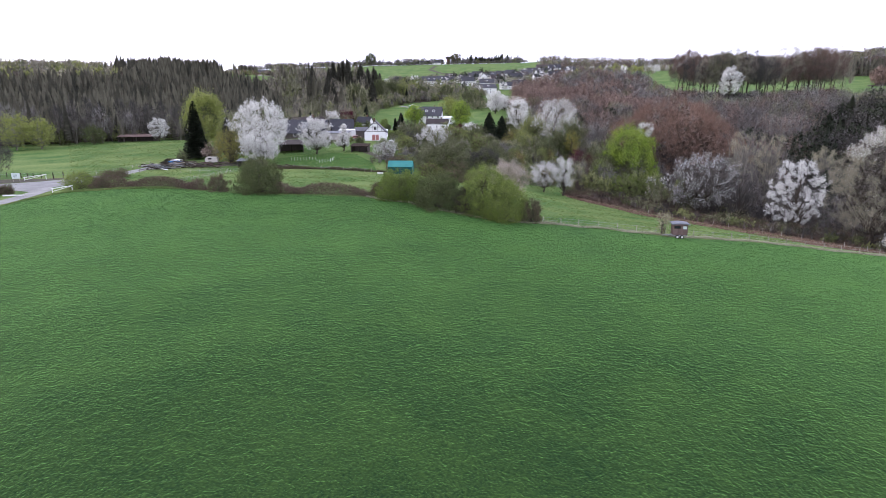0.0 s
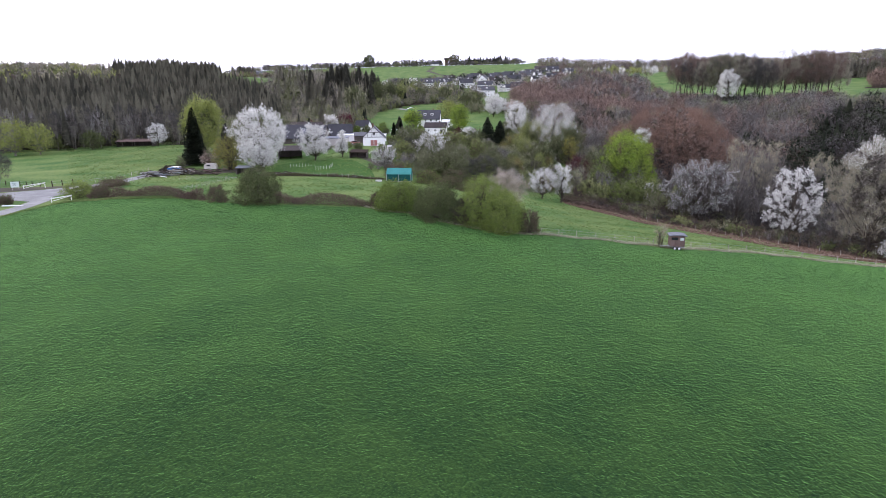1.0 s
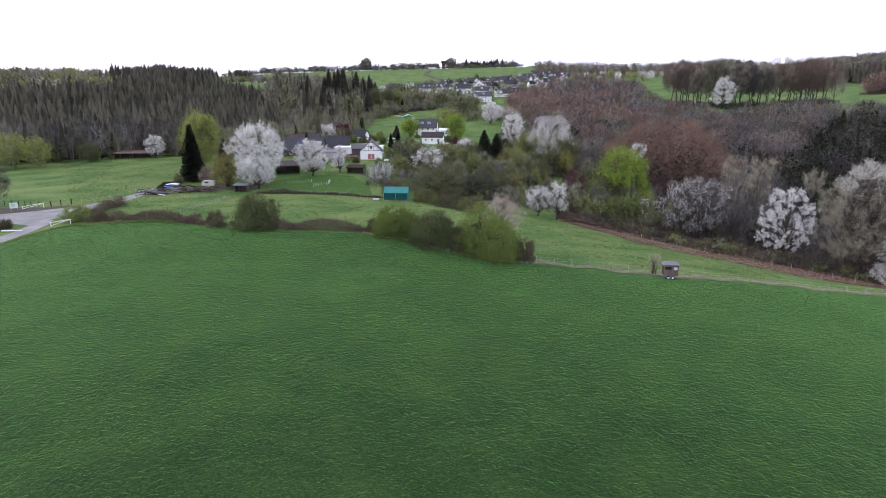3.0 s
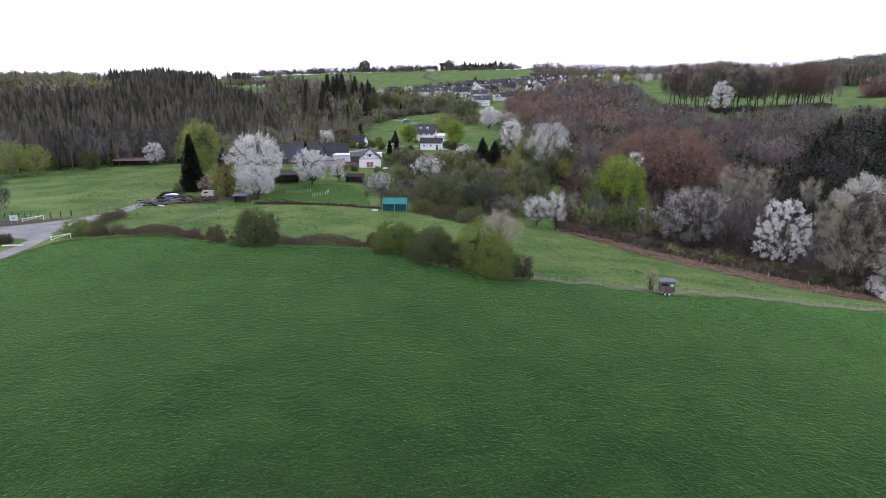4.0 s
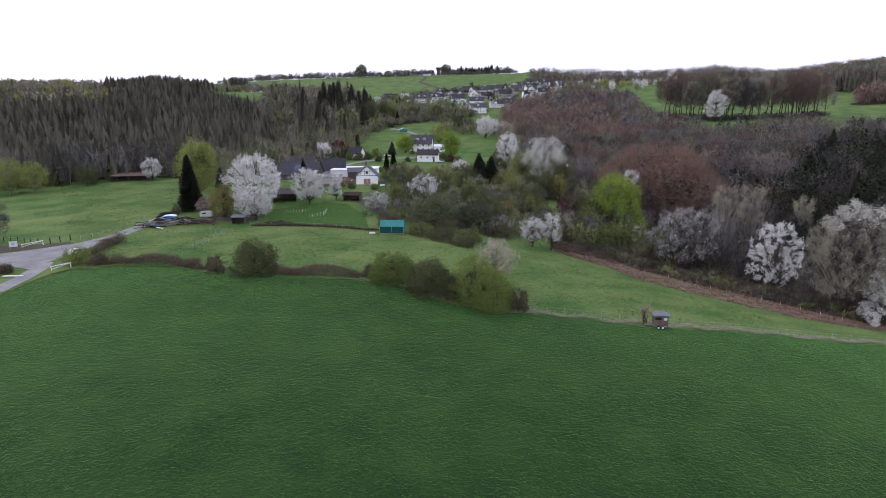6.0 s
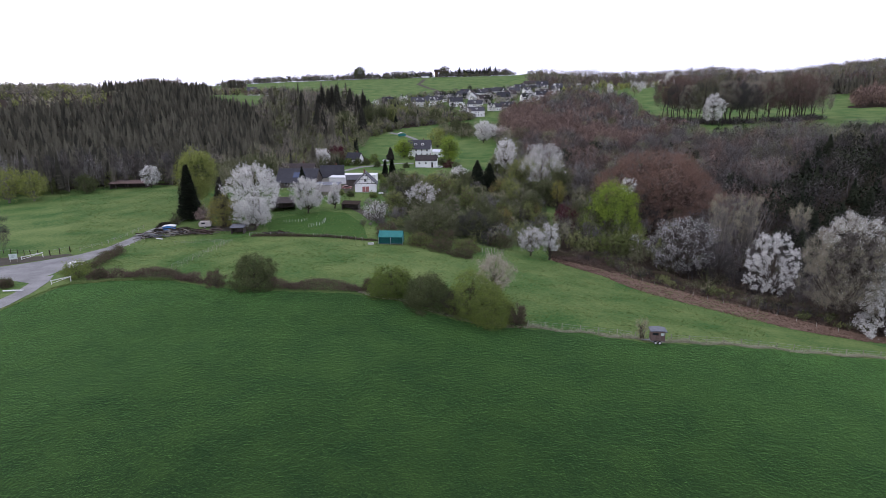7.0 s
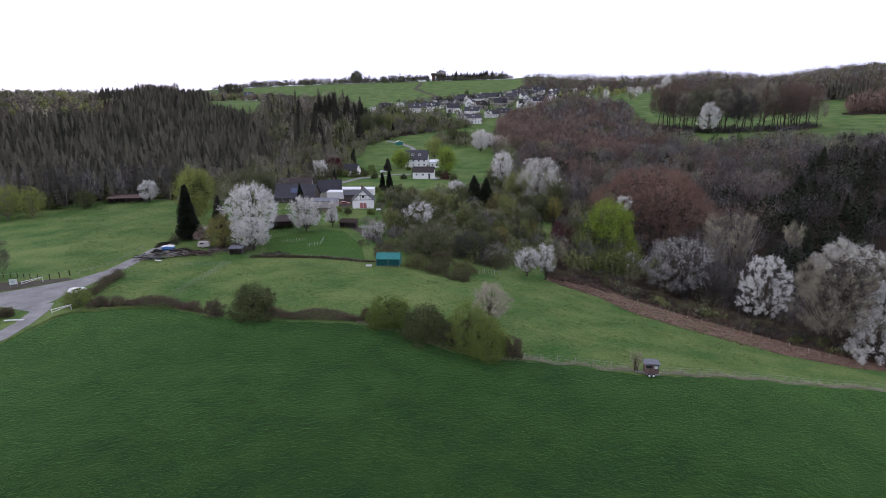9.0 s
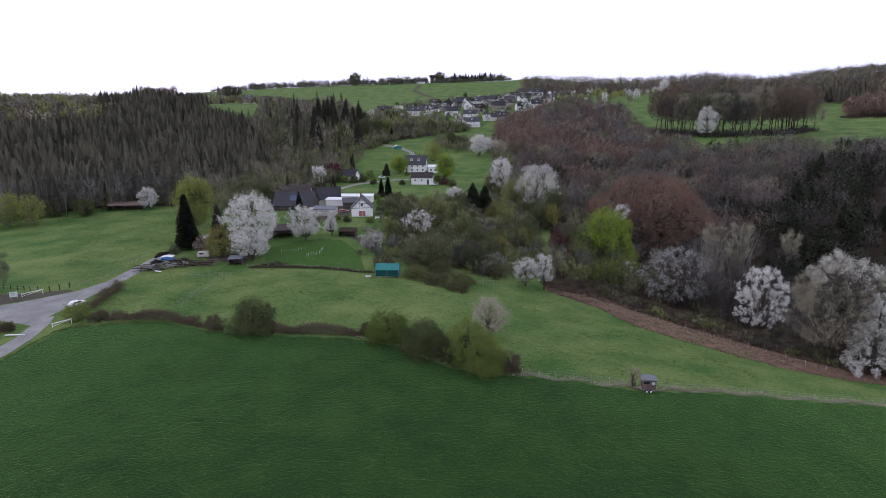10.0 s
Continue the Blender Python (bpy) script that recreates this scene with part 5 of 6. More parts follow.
a, b, c, d = shares(s, 0.3, 0.3, 0.25, 0.15)
wood("edge_scrub", a, "bare", BRAMBLE, (1.2, 3.2), 0.7, 200, 0.05, "brown bramble bushes below the wood's edge", 81)
wood("edge_scrub", b, "bare", TWIG_DARK, (1.8, 4.2), 0.6, 220, 0.05, "dark leafless bushes below the wood's edge", 82)
wood("edge_scrub", c, "leaf", LEAF_OLIVE, (1.2, 3.4), 0.6, 270, 0, "olive bushes below the wood's edge", 83, size=0.2)
wood("edge_scrub", d, "bare", TWIG_OLIVE, (2, 5), 0.5, 240, 0.05, "olive budding bushes below the wood's edge", 84)

# ---- single trees ----
cherry = dict(bark=BARK, leafmat=BLOSSOM, category="tree", along=True)
tree("cherry_tree", -62.0, 209, 20.5, 9.0, 4.0, label="large white blossoming cherry tree in the garden", clumps=345, per=75, size=0.20, spread=1.00, twigs=10, **cherry)
tree("cherry_tree", -59.6, 198, 11.6, 6.0, 2.4, label="smaller white blossoming cherry tree before the large one", clumps=190, per=79, size=0.18, spread=0.7, twigs=10, **cherry)
tree("cherry_tree", -46, 220, 13.5, 5.6, 2.5, label="white blossoming cherry tree in the garden", clumps=180, per=75, size=0.18, spread=0.81, twigs=10, **cherry)
tree("pear_tree", -37.1, 226, 10.5, 2.5, 2.4, label="slim white blossoming pear tree", shape="cone", clumps=75, per=75, size=0.17, spread=0.62, twigs=10, **cherry)
tree("cherry_tree", -19.7, 208, 7.6, 4.0, 1.4, label="thinly blossoming young cherry tree", clumps=90, per=48, size=0.13, spread=0.75, twigs=16, **cherry)
tree("cherry_tree", -3.8, 224, 11, 5.8, 3.0, label="sparsely blossoming old cherry tree", clumps=105, per=48, size=0.18, spread=0.75, twigs=12, **cherry)
tree("cherry_tree", 55.4, 300, 24.5, 11, 5, label="tall pinkish-white cherry in the wood", bark=BARK, leafmat=BLOSSOM, clumps=230, per=34, size=0.28, spread=0.9, twigs=14, twigmat=TWIG_PALE, twig=1.6, width=0.08)
tree("cherry_tree", 40.7, 335, 23, 5.5, 6, label="slender white blossoming wild cherry", clumps=165, per=42, size=0.32, spread=1.12, twigs=10, **cherry)
tree("cherry_tree", 56.7, 482, 12, 5.8, 3, label="pinkish blossoming tree at the wood's edge", bark=BARK, leafmat=BLOSSOM_PINK, clumps=80, per=26, size=0.5, spread=0.9, twigs=6)
tree("cherry_tree", 40.9, 480, 18, 6.4, 3, label="white blossoming tree in the valley hedge", clumps=150, per=42, size=0.40, spread=1.25, twigs=10, **cherry)
tree("cherry_tree", 50, 500, 12, 4.5, 3, label="white blossoming tree beside the hedge", clumps=90, per=42, size=0.40, spread=1.12, twigs=10, **cherry)
tree("cherry_tree", 13.7, 303, 8.5, 4.3, 2, label="grey-white blossoming orchard tree", clumps=105, per=36, size=0.24, spread=0.75, twigs=12, **cherry)
tree("cherry_tree", 31.6, 186.5, 9.6, 3.8, 2.2, label="white blossoming cherry at the meadow's edge", clumps=96, per=88, size=0.14, spread=0.62, twigs=10, **cherry)
tree("cherry_tree", 37.6, 186.0, 12.5, 3.0, 2.6, label="open-crowned white cherry at the meadow's edge", clumps=66, per=101, size=0.14, spread=0.62, twigs=10, **cherry)
tree("blackthorn", 73.1, 209, 7.5, 2.3, 1.0, label="small white blossoming blackthorn", clumps=54, per=57, size=0.15, spread=0.62, twigs=10, **cherry)
tree("cherry_tree", 81, 186, 20, 11, 3.5, label="thinly blossoming grey cherry before the wood", clumps=330, per=34, size=0.15, spread=0.85, twigs=28, twigmat=TWIG, twig=1.4, width=0.05, dense=0.45, inner=INNER_SHADE, **cherry)
tree("cherry_tree", 95.6, 160, 20.5, 7.2, 3, label="white blossoming wild cherry at the wood's edge", clumps=170, per=105, size=0.18, spread=0.55, twigs=12, twigmat=TWIG, **cherry)
tree("cherry_tree", 102.3, 138.5, 29, 10.6, 5, label="tall fading cherry with white outer branches", topped=0.70, clumps=560, per=60, size=0.17, spread=0.75, twigs=34, twigmat=TWIG_PALE, twig=1.5, width=0.06, shell=0.7, dense=0.55, inner=INNER_SHADE, **cherry)
tree("cherry_tree", 107.4, 131.5, 22, 6.9, 1.5, label="densely white blossoming cherry beside the bracken", clumps=260, per=115, size=0.17, spread=0.66, twigs=10, shape="cone", **cherry)
tree("cherry_tree", 13.6, 127, 9.8, 4.4, 2.0, label="pinkish half-blossomed tree behind the bushes", bark=BARK, leafmat=BLOSSOM_PINK, clumps=130, per=34, size=0.13, spread=0.5, twigs=24, twigmat=TWIG_PALE, twig=1.0, width=0.035)
tree("cherry_tree", -138.7, 297, 11.5, 4.0, 2.5, label="white blossoming tree beside the field barn", clumps=90, per=66, size=0.22, spread=0.75, twigs=10, **cherry)
tree("cherry_tree", 238, 514, 26, 8.5, 4, label="tall white blossoming tree before the grove", clumps=165, per=39, size=0.48, spread=1.50, twigs=10, **cherry)
tree("cherry_tree", 351, 910, 22, 7, 3, label="white blossoming tree below the far wood", clumps=105, per=30, size=0.80, spread=1.62, twigs=10, **cherry)
tree("cherry_tree", -68, 372, 13, 4.5, 3, label="white blossoming tree behind the farm", clumps=105, per=36, size=0.36, spread=1.00, twigs=10, **cherry)
tree("cherry_tree", -104, 262, 12, 5, 3, label="pale blossoming shrub beside the lime tree", clumps=90, per=31, size=0.20, spread=1.00, twigs=16, **cherry)

tree("maple_tree", -93.4, 239, 22, 7.0, 3.5, PALE_BARK, LEAF_NEW, "fresh yellow-green maple behind the dark cypress", dense=0.62, clumps=200, per=70, size=0.38, spread=0.95, twigs=4)
tree("maple_tree", 68.4, 223, 23, 11.2, 1.5, BARK, LEAF_LIME, "bright lime-green maple at the wood's edge", dense=0.66, shape="dome", clumps=330, per=70, size=0.30, spread=0.85, twigs=3)
tree("cherry_tree", 75, 227, 25.5, 2.3, 17, label="white blossoming branch tops above the maple", clumps=51, per=57, size=0.17, spread=0.56, twigs=10, **cherry)
tree("maple_tree", -19.4, 416, 13, 5.8, 1.5, BARK, LEAF_LIME, "bright green tree beside the white house", dense=0.6, clumps=110, per=30, size=0.45, spread=0.9, twigs=3)
tree("maple_tree", 11, 392, 17.5, 6.4, 2, BARK, LEAF_LIME, "tall bright green tree beside the white cottage", dense=0.6, clumps=140, per=30, size=0.45, spread=1.0, twigs=3)
tree("willow_tree", 4, 462, 15.5, 6.6, 2, BARK, LEAF_NEW, "yellow-green willow behind the white house", clumps=100, per=24, size=0.55, spread=1.1, twigs=6)
tree("willow_shrub", -71.5, 202, 11.5, 5.0, 0.8, BARK, LEAF_YELLOW, "yellowish budding willow before the garden", clumps=130, per=42, size=0.22, spread=0.7, twigs=26, twigmat=TWIG_OLIVE, twig=1.3, width=0.05, stems=3)
tree("shrub", -79, 206, 7, 3.0, 0.4, BARK, BLOSSOM_PINK, "orange-pink budding shrub beside the wood piles", clumps=60, per=16, size=0.18, spread=0.5, twigs=26, twigmat=TWIG_RED, stems=3)
tree("birch_tree", -186, 264, 16.5, 6, 2.5, PALE_BARK, LEAF_NEW, "yellow-green birch at the forest's edge", clumps=100, per=30, size=0.42, spread=0.9, twigs=6)
tree("birch_tree", -177, 267, 14, 5.5, 2, PALE_BARK, LEAF_NEW, "yellow-green birch beside its taller neighbour", clumps=90, per=30, size=0.42, spread=0.9, twigs=6)
tree("hazel_bush", -164, 285, 9, 4.5, 1, BARK, LEAF_OLIVE, "green hazel bush below the spruces", clumps=60, per=28, size=0.4, spread=0.8, twigs=8)
tree("elder_bush", 64, 206, 8.5, 7.5, 0.5, BARK, LEAF_BUSH, "green bush below the lime-green maple", clumps=90, per=30, size=0.27, spread=0.8, twigs=8, stems=3)
tree("purple_plum", 51, 224, 11, 4.5, 2, BARK, LEAF_RED, "dark red-leaved plum tree at the wood's edge", clumps=80, per=26, size=0.3, spread=0.7, twigs=10)
tree("purple_plum", -62, 394, 11, 5, 2, BARK, LEAF_RED, "dark red-leaved tree behind the farm", clumps=80, per=22, size=0.5, spread=0.8, twigs=6)
tree("yellow_tree", 54.6, 258, 13, 2.6, 4, BARK, LEAF_YELLOW, "slim yellow-green tree in the wood's edge", clumps=50, per=24, size=0.35, spread=0.6, twigs=8)
tree("copper_beech", 97, 254, 31, 26, 2, BARK, None, dense=0.68, label="huge reddish-brown budding beech with domed crown", shape="dome", clumps=1700, per=0, spread=1.3, twigs=30, twigmat=TWIG_COPPER, twig=1.9, width=0.075, shell=0.8, girth=0.7)
tree("poplar_tree", 99, 197, 27, 6.4, 6, PALE_BARK, None, "pale-stemmed leafless poplar at the wood's edge", bough=1.5, stems=6, shape="fan", clumps=110, per=0, twigs=12, twigmat=TWIG_TAN, twig=1.8, width=0.07, spread=0.8, girth=0.62)
tree("poplar_tree", 109.3, 201.5, 25, 5.5, 6, PALE_BARK, None, "pale-stemmed leafless poplar beside another", bough=1.5, stems=5, shape="fan", clumps=110, per=0, twigs=12, twigmat=TWIG_TAN, twig=1.8, width=0.07, spread=0.8, girth=0.58)
tree("poplar_tree", 134, 211, 18.5, 4.6, 5, PALE_BARK, None, "smaller pale leafless poplar at the wood's edge", bough=2.2, shape="fan", clumps=56, per=0, twigs=18, twigmat=TWIG_TAN, twig=2.0, width=0.07, spread=0.8)
tree("ash_tree", 88, 176, 15, 5, 3, BARK, None, "leafless ash among the cherries", clumps=130, per=0, twigs=24, twigmat=TWIG, twig=1.6, width=0.06)
tree("ridge_oak", -160, 1400, 27, 13, 3, BARK, LEAF_OLIVE, "large dark oak on the ridge", clumps=90, per=16, size=1.5, spread=1.8, twigs=14, twigmat=TWIG, twig=3.5, width=0.3)
tree("ridge_oak", 28, 1405, 24, 12, 3, BARK, LEAF_OLIVE, "large brown oak beside the tower", clumps=90, per=10, size=1.4, spread=1.8, twigs=20, twigmat=TWIG_RED, twig=3.5, width=0.3)

conifer("cypress", -87.1, 214, 19.8, 4.4, NEEDLE_DARK, "tall dark conical cypress beside the farm road", 44, 22, 0.02)
conifer("thuja", -25.8, 330, 9.6, 1.7, NEEDLE_DARK, "dark column-shaped thuja beside another", 30, 14, 0.0, taper=0.3)
conifer("thuja", -22.0, 330, 10.6, 2.1, NEEDLE_DARK, "taller dark column-shaped thuja", 30, 14, 0.0, taper=0.3)
conifer("fir_tree", 21, 277, 14, 4.6, NEEDLE_DARK, "dark blue-green fir in the old orchard", 30, 16, 0.2)
conifer("fir_tree", 27, 281, 13, 4.4, NEEDLE_DARK, "dark blue-green fir beside another", 30, 16, 0.2)
conifer("fir_tree", -28, 408, 8.5, 2.6, NEEDLE, "brownish-green conifer beside the lane", 26, 14, 0.1)
conifer("spruce_tree", -92, 600, 38, 7.0, NEEDLE, "very tall dark spruce above the valley wood", 34, 14, 0.3)
conifer("spruce_tree", -80, 606, 34, 7, NEEDLE, "tall dark spruce above the valley wood", 34, 14, 0.3)
conifer("spruce_tree", -102, 612, 33, 7, NEEDLE, "tall dark spruce beside the tallest one", 34, 14, 0.3)
conifer("fir_tree", -54, 250, 12, 2.2, NEEDLE_DARK, "slim dark fir before the slate roof", 26, 14, 0.2)
conifer("fir_tree", -80, 226, 13, 3.0, NEEDLE, "brownish-green fir behind the cherry tree", 26, 14, 0.2)

for k, (x, y, h) in enumerate([(-176, 292, 21), (-170, 294, 23), (-166, 296, 20), (-158, 301, 22), (-153, 303, 21), (-147, 306, 19), (-141, 307, 20), (-133, 308, 18), (-182, 288, 19), (-126, 310, 19)]):
    tree("larch_tree", x, y, h, 2.6, h * 0.5, PALE_BARK, None, "tall thin leafless larch at the forest's edge", clumps=60, per=0, twigs=16, twigmat=TWIG, twig=1.6, width=0.09, shell=0.2, girth=0.26, seed=k, group="larches at the forest's edge")

for k, (x, y, h) in enumerate([(-88, 585, 34), (-97, 604, 36), (-72, 596, 30), (-108, 590, 30), (-66, 612, 27), (-118, 560, 29), (-84, 560, 26), (-62, 545, 24), (-128, 610, 30), (-100, 540, 25), (-92, 520, 24), (-78, 575, 31), (-110, 625, 34), (-60, 590, 26), (-70, 630, 28), (-95, 500, 22), (-84, 480, 20)]):
    conifer("spruce_tree", x, y, h, h * 0.23, NEEDLE, "tall broad dark spruce in the valley wood", 20, 10, 0.35, 0.1, seed=k)
for k, (x, y, h, m, lab) in enumerate([(-58, 570, 23, LEAF_OLIVE, "tall olive-green poplar in the valley wood"), (-48, 585, 22, LEAF_OLIVE, "tall olive-green poplar in the valley wood"), (-76, 540, 22, LEAF_OLIVE, "pale budding tree in the valley wood"), (-40, 600, 19, LEAF_NEW, "yellow-green budding tree in the valley wood"), (-20, 606, 14, LEAF_OLIVE, "rounded olive tree below the village"), (4, 618, 13, LEAF_OLIVE, "rounded olive tree below the village"), (-30, 630, 16, LEAF_NEW, "yellow-green tree below the village"), (20, 530, 13, LEAF_OLIVE, "rounded olive hedge tree across the valley"), (29, 522, 12, LEAF_OLIVE, "rounded olive hedge tree across the valley"), (44, 300, 14, LEAF_NEW, "young green tree before the wild cherries"), (60, 282, 16, LEAF_OLIVE, "olive budding tree before the wild cherries"), (47, 318, 15, LEAF_NEW, "young green tree between the wild cherries"), (36, 336, 12, LEAF_OLIVE, "olive budding tree below the wood"), (62, 306, 17, LEAF_NEW, "young green tree beside the wild cherries"), (50, 262, 12, LEAF_OLIVE, "olive budding tree at the orchard's end"), (34, 262, 9, LEAF_NEW, "young green bush in the old orchard"), (40, 238, 10, LEAF_OLIVE, "olive budding tree in the old orchard"), (58, 232, 12, LEAF_OLIVE, "olive budding tree beside the maple"), (-96, 330, 15, LEAF_OLIVE, "olive-green tree behind the farm"), (-84, 320, 14, LEAF_OLIVE, "olive-green tree behind the farm"), (-78, 345, 13, LEAF_NEW, "young green tree behind the farm"), (-88, 290, 15, LEAF_OLIVE, "broad olive-grey tree behind the farm"), (-78, 286, 14, LEAF_OLIVE, "broad olive-grey tree behind the farm"), (-98, 284, 13, LEAF_OLIVE, "broad olive-grey tree behind the farm")]):
    f = 0.30 if y > 500 and h > 18 else 0.42
    tree("budding_tree", x, y, h, h * f, h * 0.18, BARK, m, lab, clumps=120, per=16, size=0.34 if y < 400 else 0.55, spread=0.07 * h, twigs=14, twigmat=TWIG_OLIVE, twig=1.8, width=0.09 if y < 400 else 0.16, dense=0.45, boughs=30, seed=k)
for k, (x, y, h, m) in enumerate([(-21, 263, 3.2, LEAF_OLIVE), (-17, 256, 2.6, LEAF_BUSH), (-15, 268, 3.6, LEAF_OLIVE), (-19, 277, 3.0, LEAF_BUSH), (-12, 260, 4.0, LEAF_OLIVE), (-38, 248, 2.0, LEAF_BUSH), (-33.5, 245, 2.4, LEAF_OLIVE), (-52, 244, 3.6, LEAF_BUSH), (-46, 243, 2.6, LEAF_OLIVE), (-24, 244, 2.4, LEAF_BUSH), (-55, 262, 4.0, LEAF_OLIVE), (-23, 288, 3.4, LEAF_BUSH), (-17, 296, 3.8, LEAF_OLIVE), (-27, 313, 3.0, LEAF_BUSH), (-36, 315, 3.2, LEAF_BUSH), (-47, 382, 5.5, LEAF_OLIVE), (-53, 383, 4.6, LEAF_BUSH), (-42, 385, 4.2, LEAF_OLIVE), (-38, 398, 5.0, LEAF_BUSH), (-34, 376, 3.4, LEAF_OLIVE), (-16, 372, 2.8, LEAF_OLIVE), (6, 383, 4.0, LEAF_OLIVE), (-10, 383, 2.0, LEAF_BUSH), (-14, 409, 2.4, LEAF_BUSH), (-40, 392, 2.6, LEAF_BUSH), (-45, 399, 3.2, LEAF_OLIVE), (-58, 383, 4.5, LEAF_OLIVE), (-68, 232, 4.5, LEAF_YELLOW), (-73, 225, 4.0, LEAF_OLIVE), (10, 372, 5.0, LEAF_RED), (15, 366, 4.2, LEAF_OLIVE)]):
    tree("garden_shrub", x, y, h, h * 0.62, 0.2, BARK, m, "rounded garden shrub beside the farm buildings" if y < 350 else "rounded garden shrub beside the valley houses", "shrub", "dome", 60, 16, 0.24 if y < 350 else 0.34, 0.4, 14, TWIG_OLIVE, 0.8, 0.06, 2, dense=0.5, boughs=16, group="garden shrubs", seed=k)

orr = np.random.default_rng(55)
spots = [q for q in scatter(SCRUB, 12.5, 51) if q[1] < 305]
looks = [(LEAF_OLIVE, TWIG_OLIVE, "rounded olive-green bush in the old orchard"), (LEAF_NEW, TWIG_OLIVE, "fresh yellow-green bush in the old orchard"), (LEAF_OLIVE, TWIG_PALE, "pale budding bush in the old orchard"), (LEAF_BUSH, BRAMBLE, "dark green bush in the old orchard"), (LEAF_YELLOW, TWIG_RED, "orange-tinged budding bush in the old orchard")]
for k, (x, y) in enumerate(spots):
    leaf, stem, lab = looks[(0, 2, 0, 1, 3, 0, 2, 4)[k % 8]]
    h = float(orr.uniform(5, 9.5))
    tree("orchard_bush", float(x), float(y), h, h * float(orr.uniform(0.42, 0.6)), 0.3, BARK, leaf, lab, "bush", "dome", 90, 18, 0.24, 0.55, 16, stem, 1.2, 0.07, 3, dense=0.5, boughs=14, group="bushes of the old orchard", seed=k)

# ---- bushes and hedges along the field ----
for x, y, h, r, lab, mat in [(-39.2, 127.8, 7.6, 4.9, "rounded dull olive hawthorn bush in the hedge", LEAF_OLIVE), (-9.0, 123.5, 6.4, 4.6, "dense olive hawthorn bush at the field's edge", LEAF_BUSH), (-0.8, 117, 7.0, 4.9, "broad brownish-green bush at the field's edge", LEAF_OLIVE), (8.2, 113, 9.6, 4.8, "tall yellow-green hawthorn at the field's edge", LEAF_BUSH), (11.4, 109.9, 7.6, 3.9, "bright green hawthorn bush before a taller one", LEAF_BUSH)]:
    tree("hawthorn_bush", x, y, h, r, 0.3, BARK, mat, lab, "bush", "dome", 260, 72, 0.15, 0.5, 14, TWIG_OLIVE, 1.0, 0.035, 3, shell=0.7, dense=0.46)
for x, y, h, r, lab, mat in [(16.4, 109.5, 5.0, 2.2, "dark leafless bush at the end of the thicket", BRAMBLE), (-13.6, 125, 3.0, 1.6, "small brown bush at the field's corner", BRAMBLE), (-48.3, 128.6, 3.9, 2.6, "low brown bush in the hedge", BRAMBLE), (4.4, 113, 5.5, 2.6, "dark green undergrowth between the bushes", BARK), (-79.5, 138.5, 2.6, 2.4, "low brown bramble mound at the hedge's end", BRAMBLE)]:
    tree("thorn_bush", x, y, h, r, 0.2, BARK, LEAF_OLIVE, lab, "bush", "dome", 80, 16, 0.12, 0.4, 40, mat, 0.8, 0.035, 3, shell=0.5)
tree("willow_sapling", 39.6, 105.6, 4.2, 1.5, 0.4, BARK, LEAF_YELLOW, "thin upright yellow-green sapling beside the hut", "bush", "fan", 46, 6, 0.1, 0.35, 14, TWIG_TAN, 0.9, 0.03, 4, shell=0.4)
tree("hawthorn_bush", -85.8, 140.5, 4.2, 3.2, 0.2, BARK, LEAF_BUSH, "green bush beside the road junction", "bush", "dome", 110, 40, 0.15, 0.5, 16, TWIG_OLIVE, 0.8, 0.035, 3, shell=0.6)
tree("thorn_bush", -102.4, 133.6, 2.6, 3.4, 0.1, BARK, LEAF_OLIVE, "dark low bush on the verge of the junction", "bush", "dome", 110, 16, 0.14, 0.5, 40, BRAMBLE, 0.8, 0.035, 3, shell=0.5)
tree("thorn_bush", -98.4, 134.2, 2.2, 1.4, 0.1, BARK, LEAF_OLIVE, "small dark bush on the verge", "bush", "dome", 60, 16, 0.14, 0.4, 36, BRAMBLE, 0.8, 0.035, 3, shell=0.5)
tree("oak_tree", -126, 166, 14, 6.5, 2, BARK, None, "leafless grey tree beside the road", clumps=140, per=0, twigs=26, twigmat=TWIG, twig=1.6, width=0.06)
tree("thorn_bush", -89.5, 206.5, 4.5, 1.6, 0.4, BARK, LEAF_OLIVE, "thin bush on the meadow fence", "bush", "dome", 50, 14, 0.16, 0.4, 26, TWIG_OLIVE, 0.8, 0.04, 2)
tree("orchard_tree", 0.5, 193, 11.8, 9.0, 0.4, BARK, LEAF_OLIVE, "broad olive-grey willow thicket behind the green tent", "bush", "dome", 260, 12, 0.2, 0.7, 34, TWIG_OLIVE, 1.4, 0.05, 4, dense=0.55)
tree("orchard_tree", 13.8, 198, 9.4, 7.0, 0.4, BARK, LEAF_OLIVE, "grey-brown thicket at the meadow's edge", "bush", "dome", 200, 8, 0.2, 0.7, 34, TWIG, 1.4, 0.05, 4, dense=0.55)
tree("orchard_tree", -14.5, 190, 4.5, 4.0, 0.2, BARK, LEAF_OLIVE, "brown thicket beside the green tent", "bush", "dome", 90, 8, 0.18, 0.5, 34, BRAMBLE, 1.0, 0.045, 3)
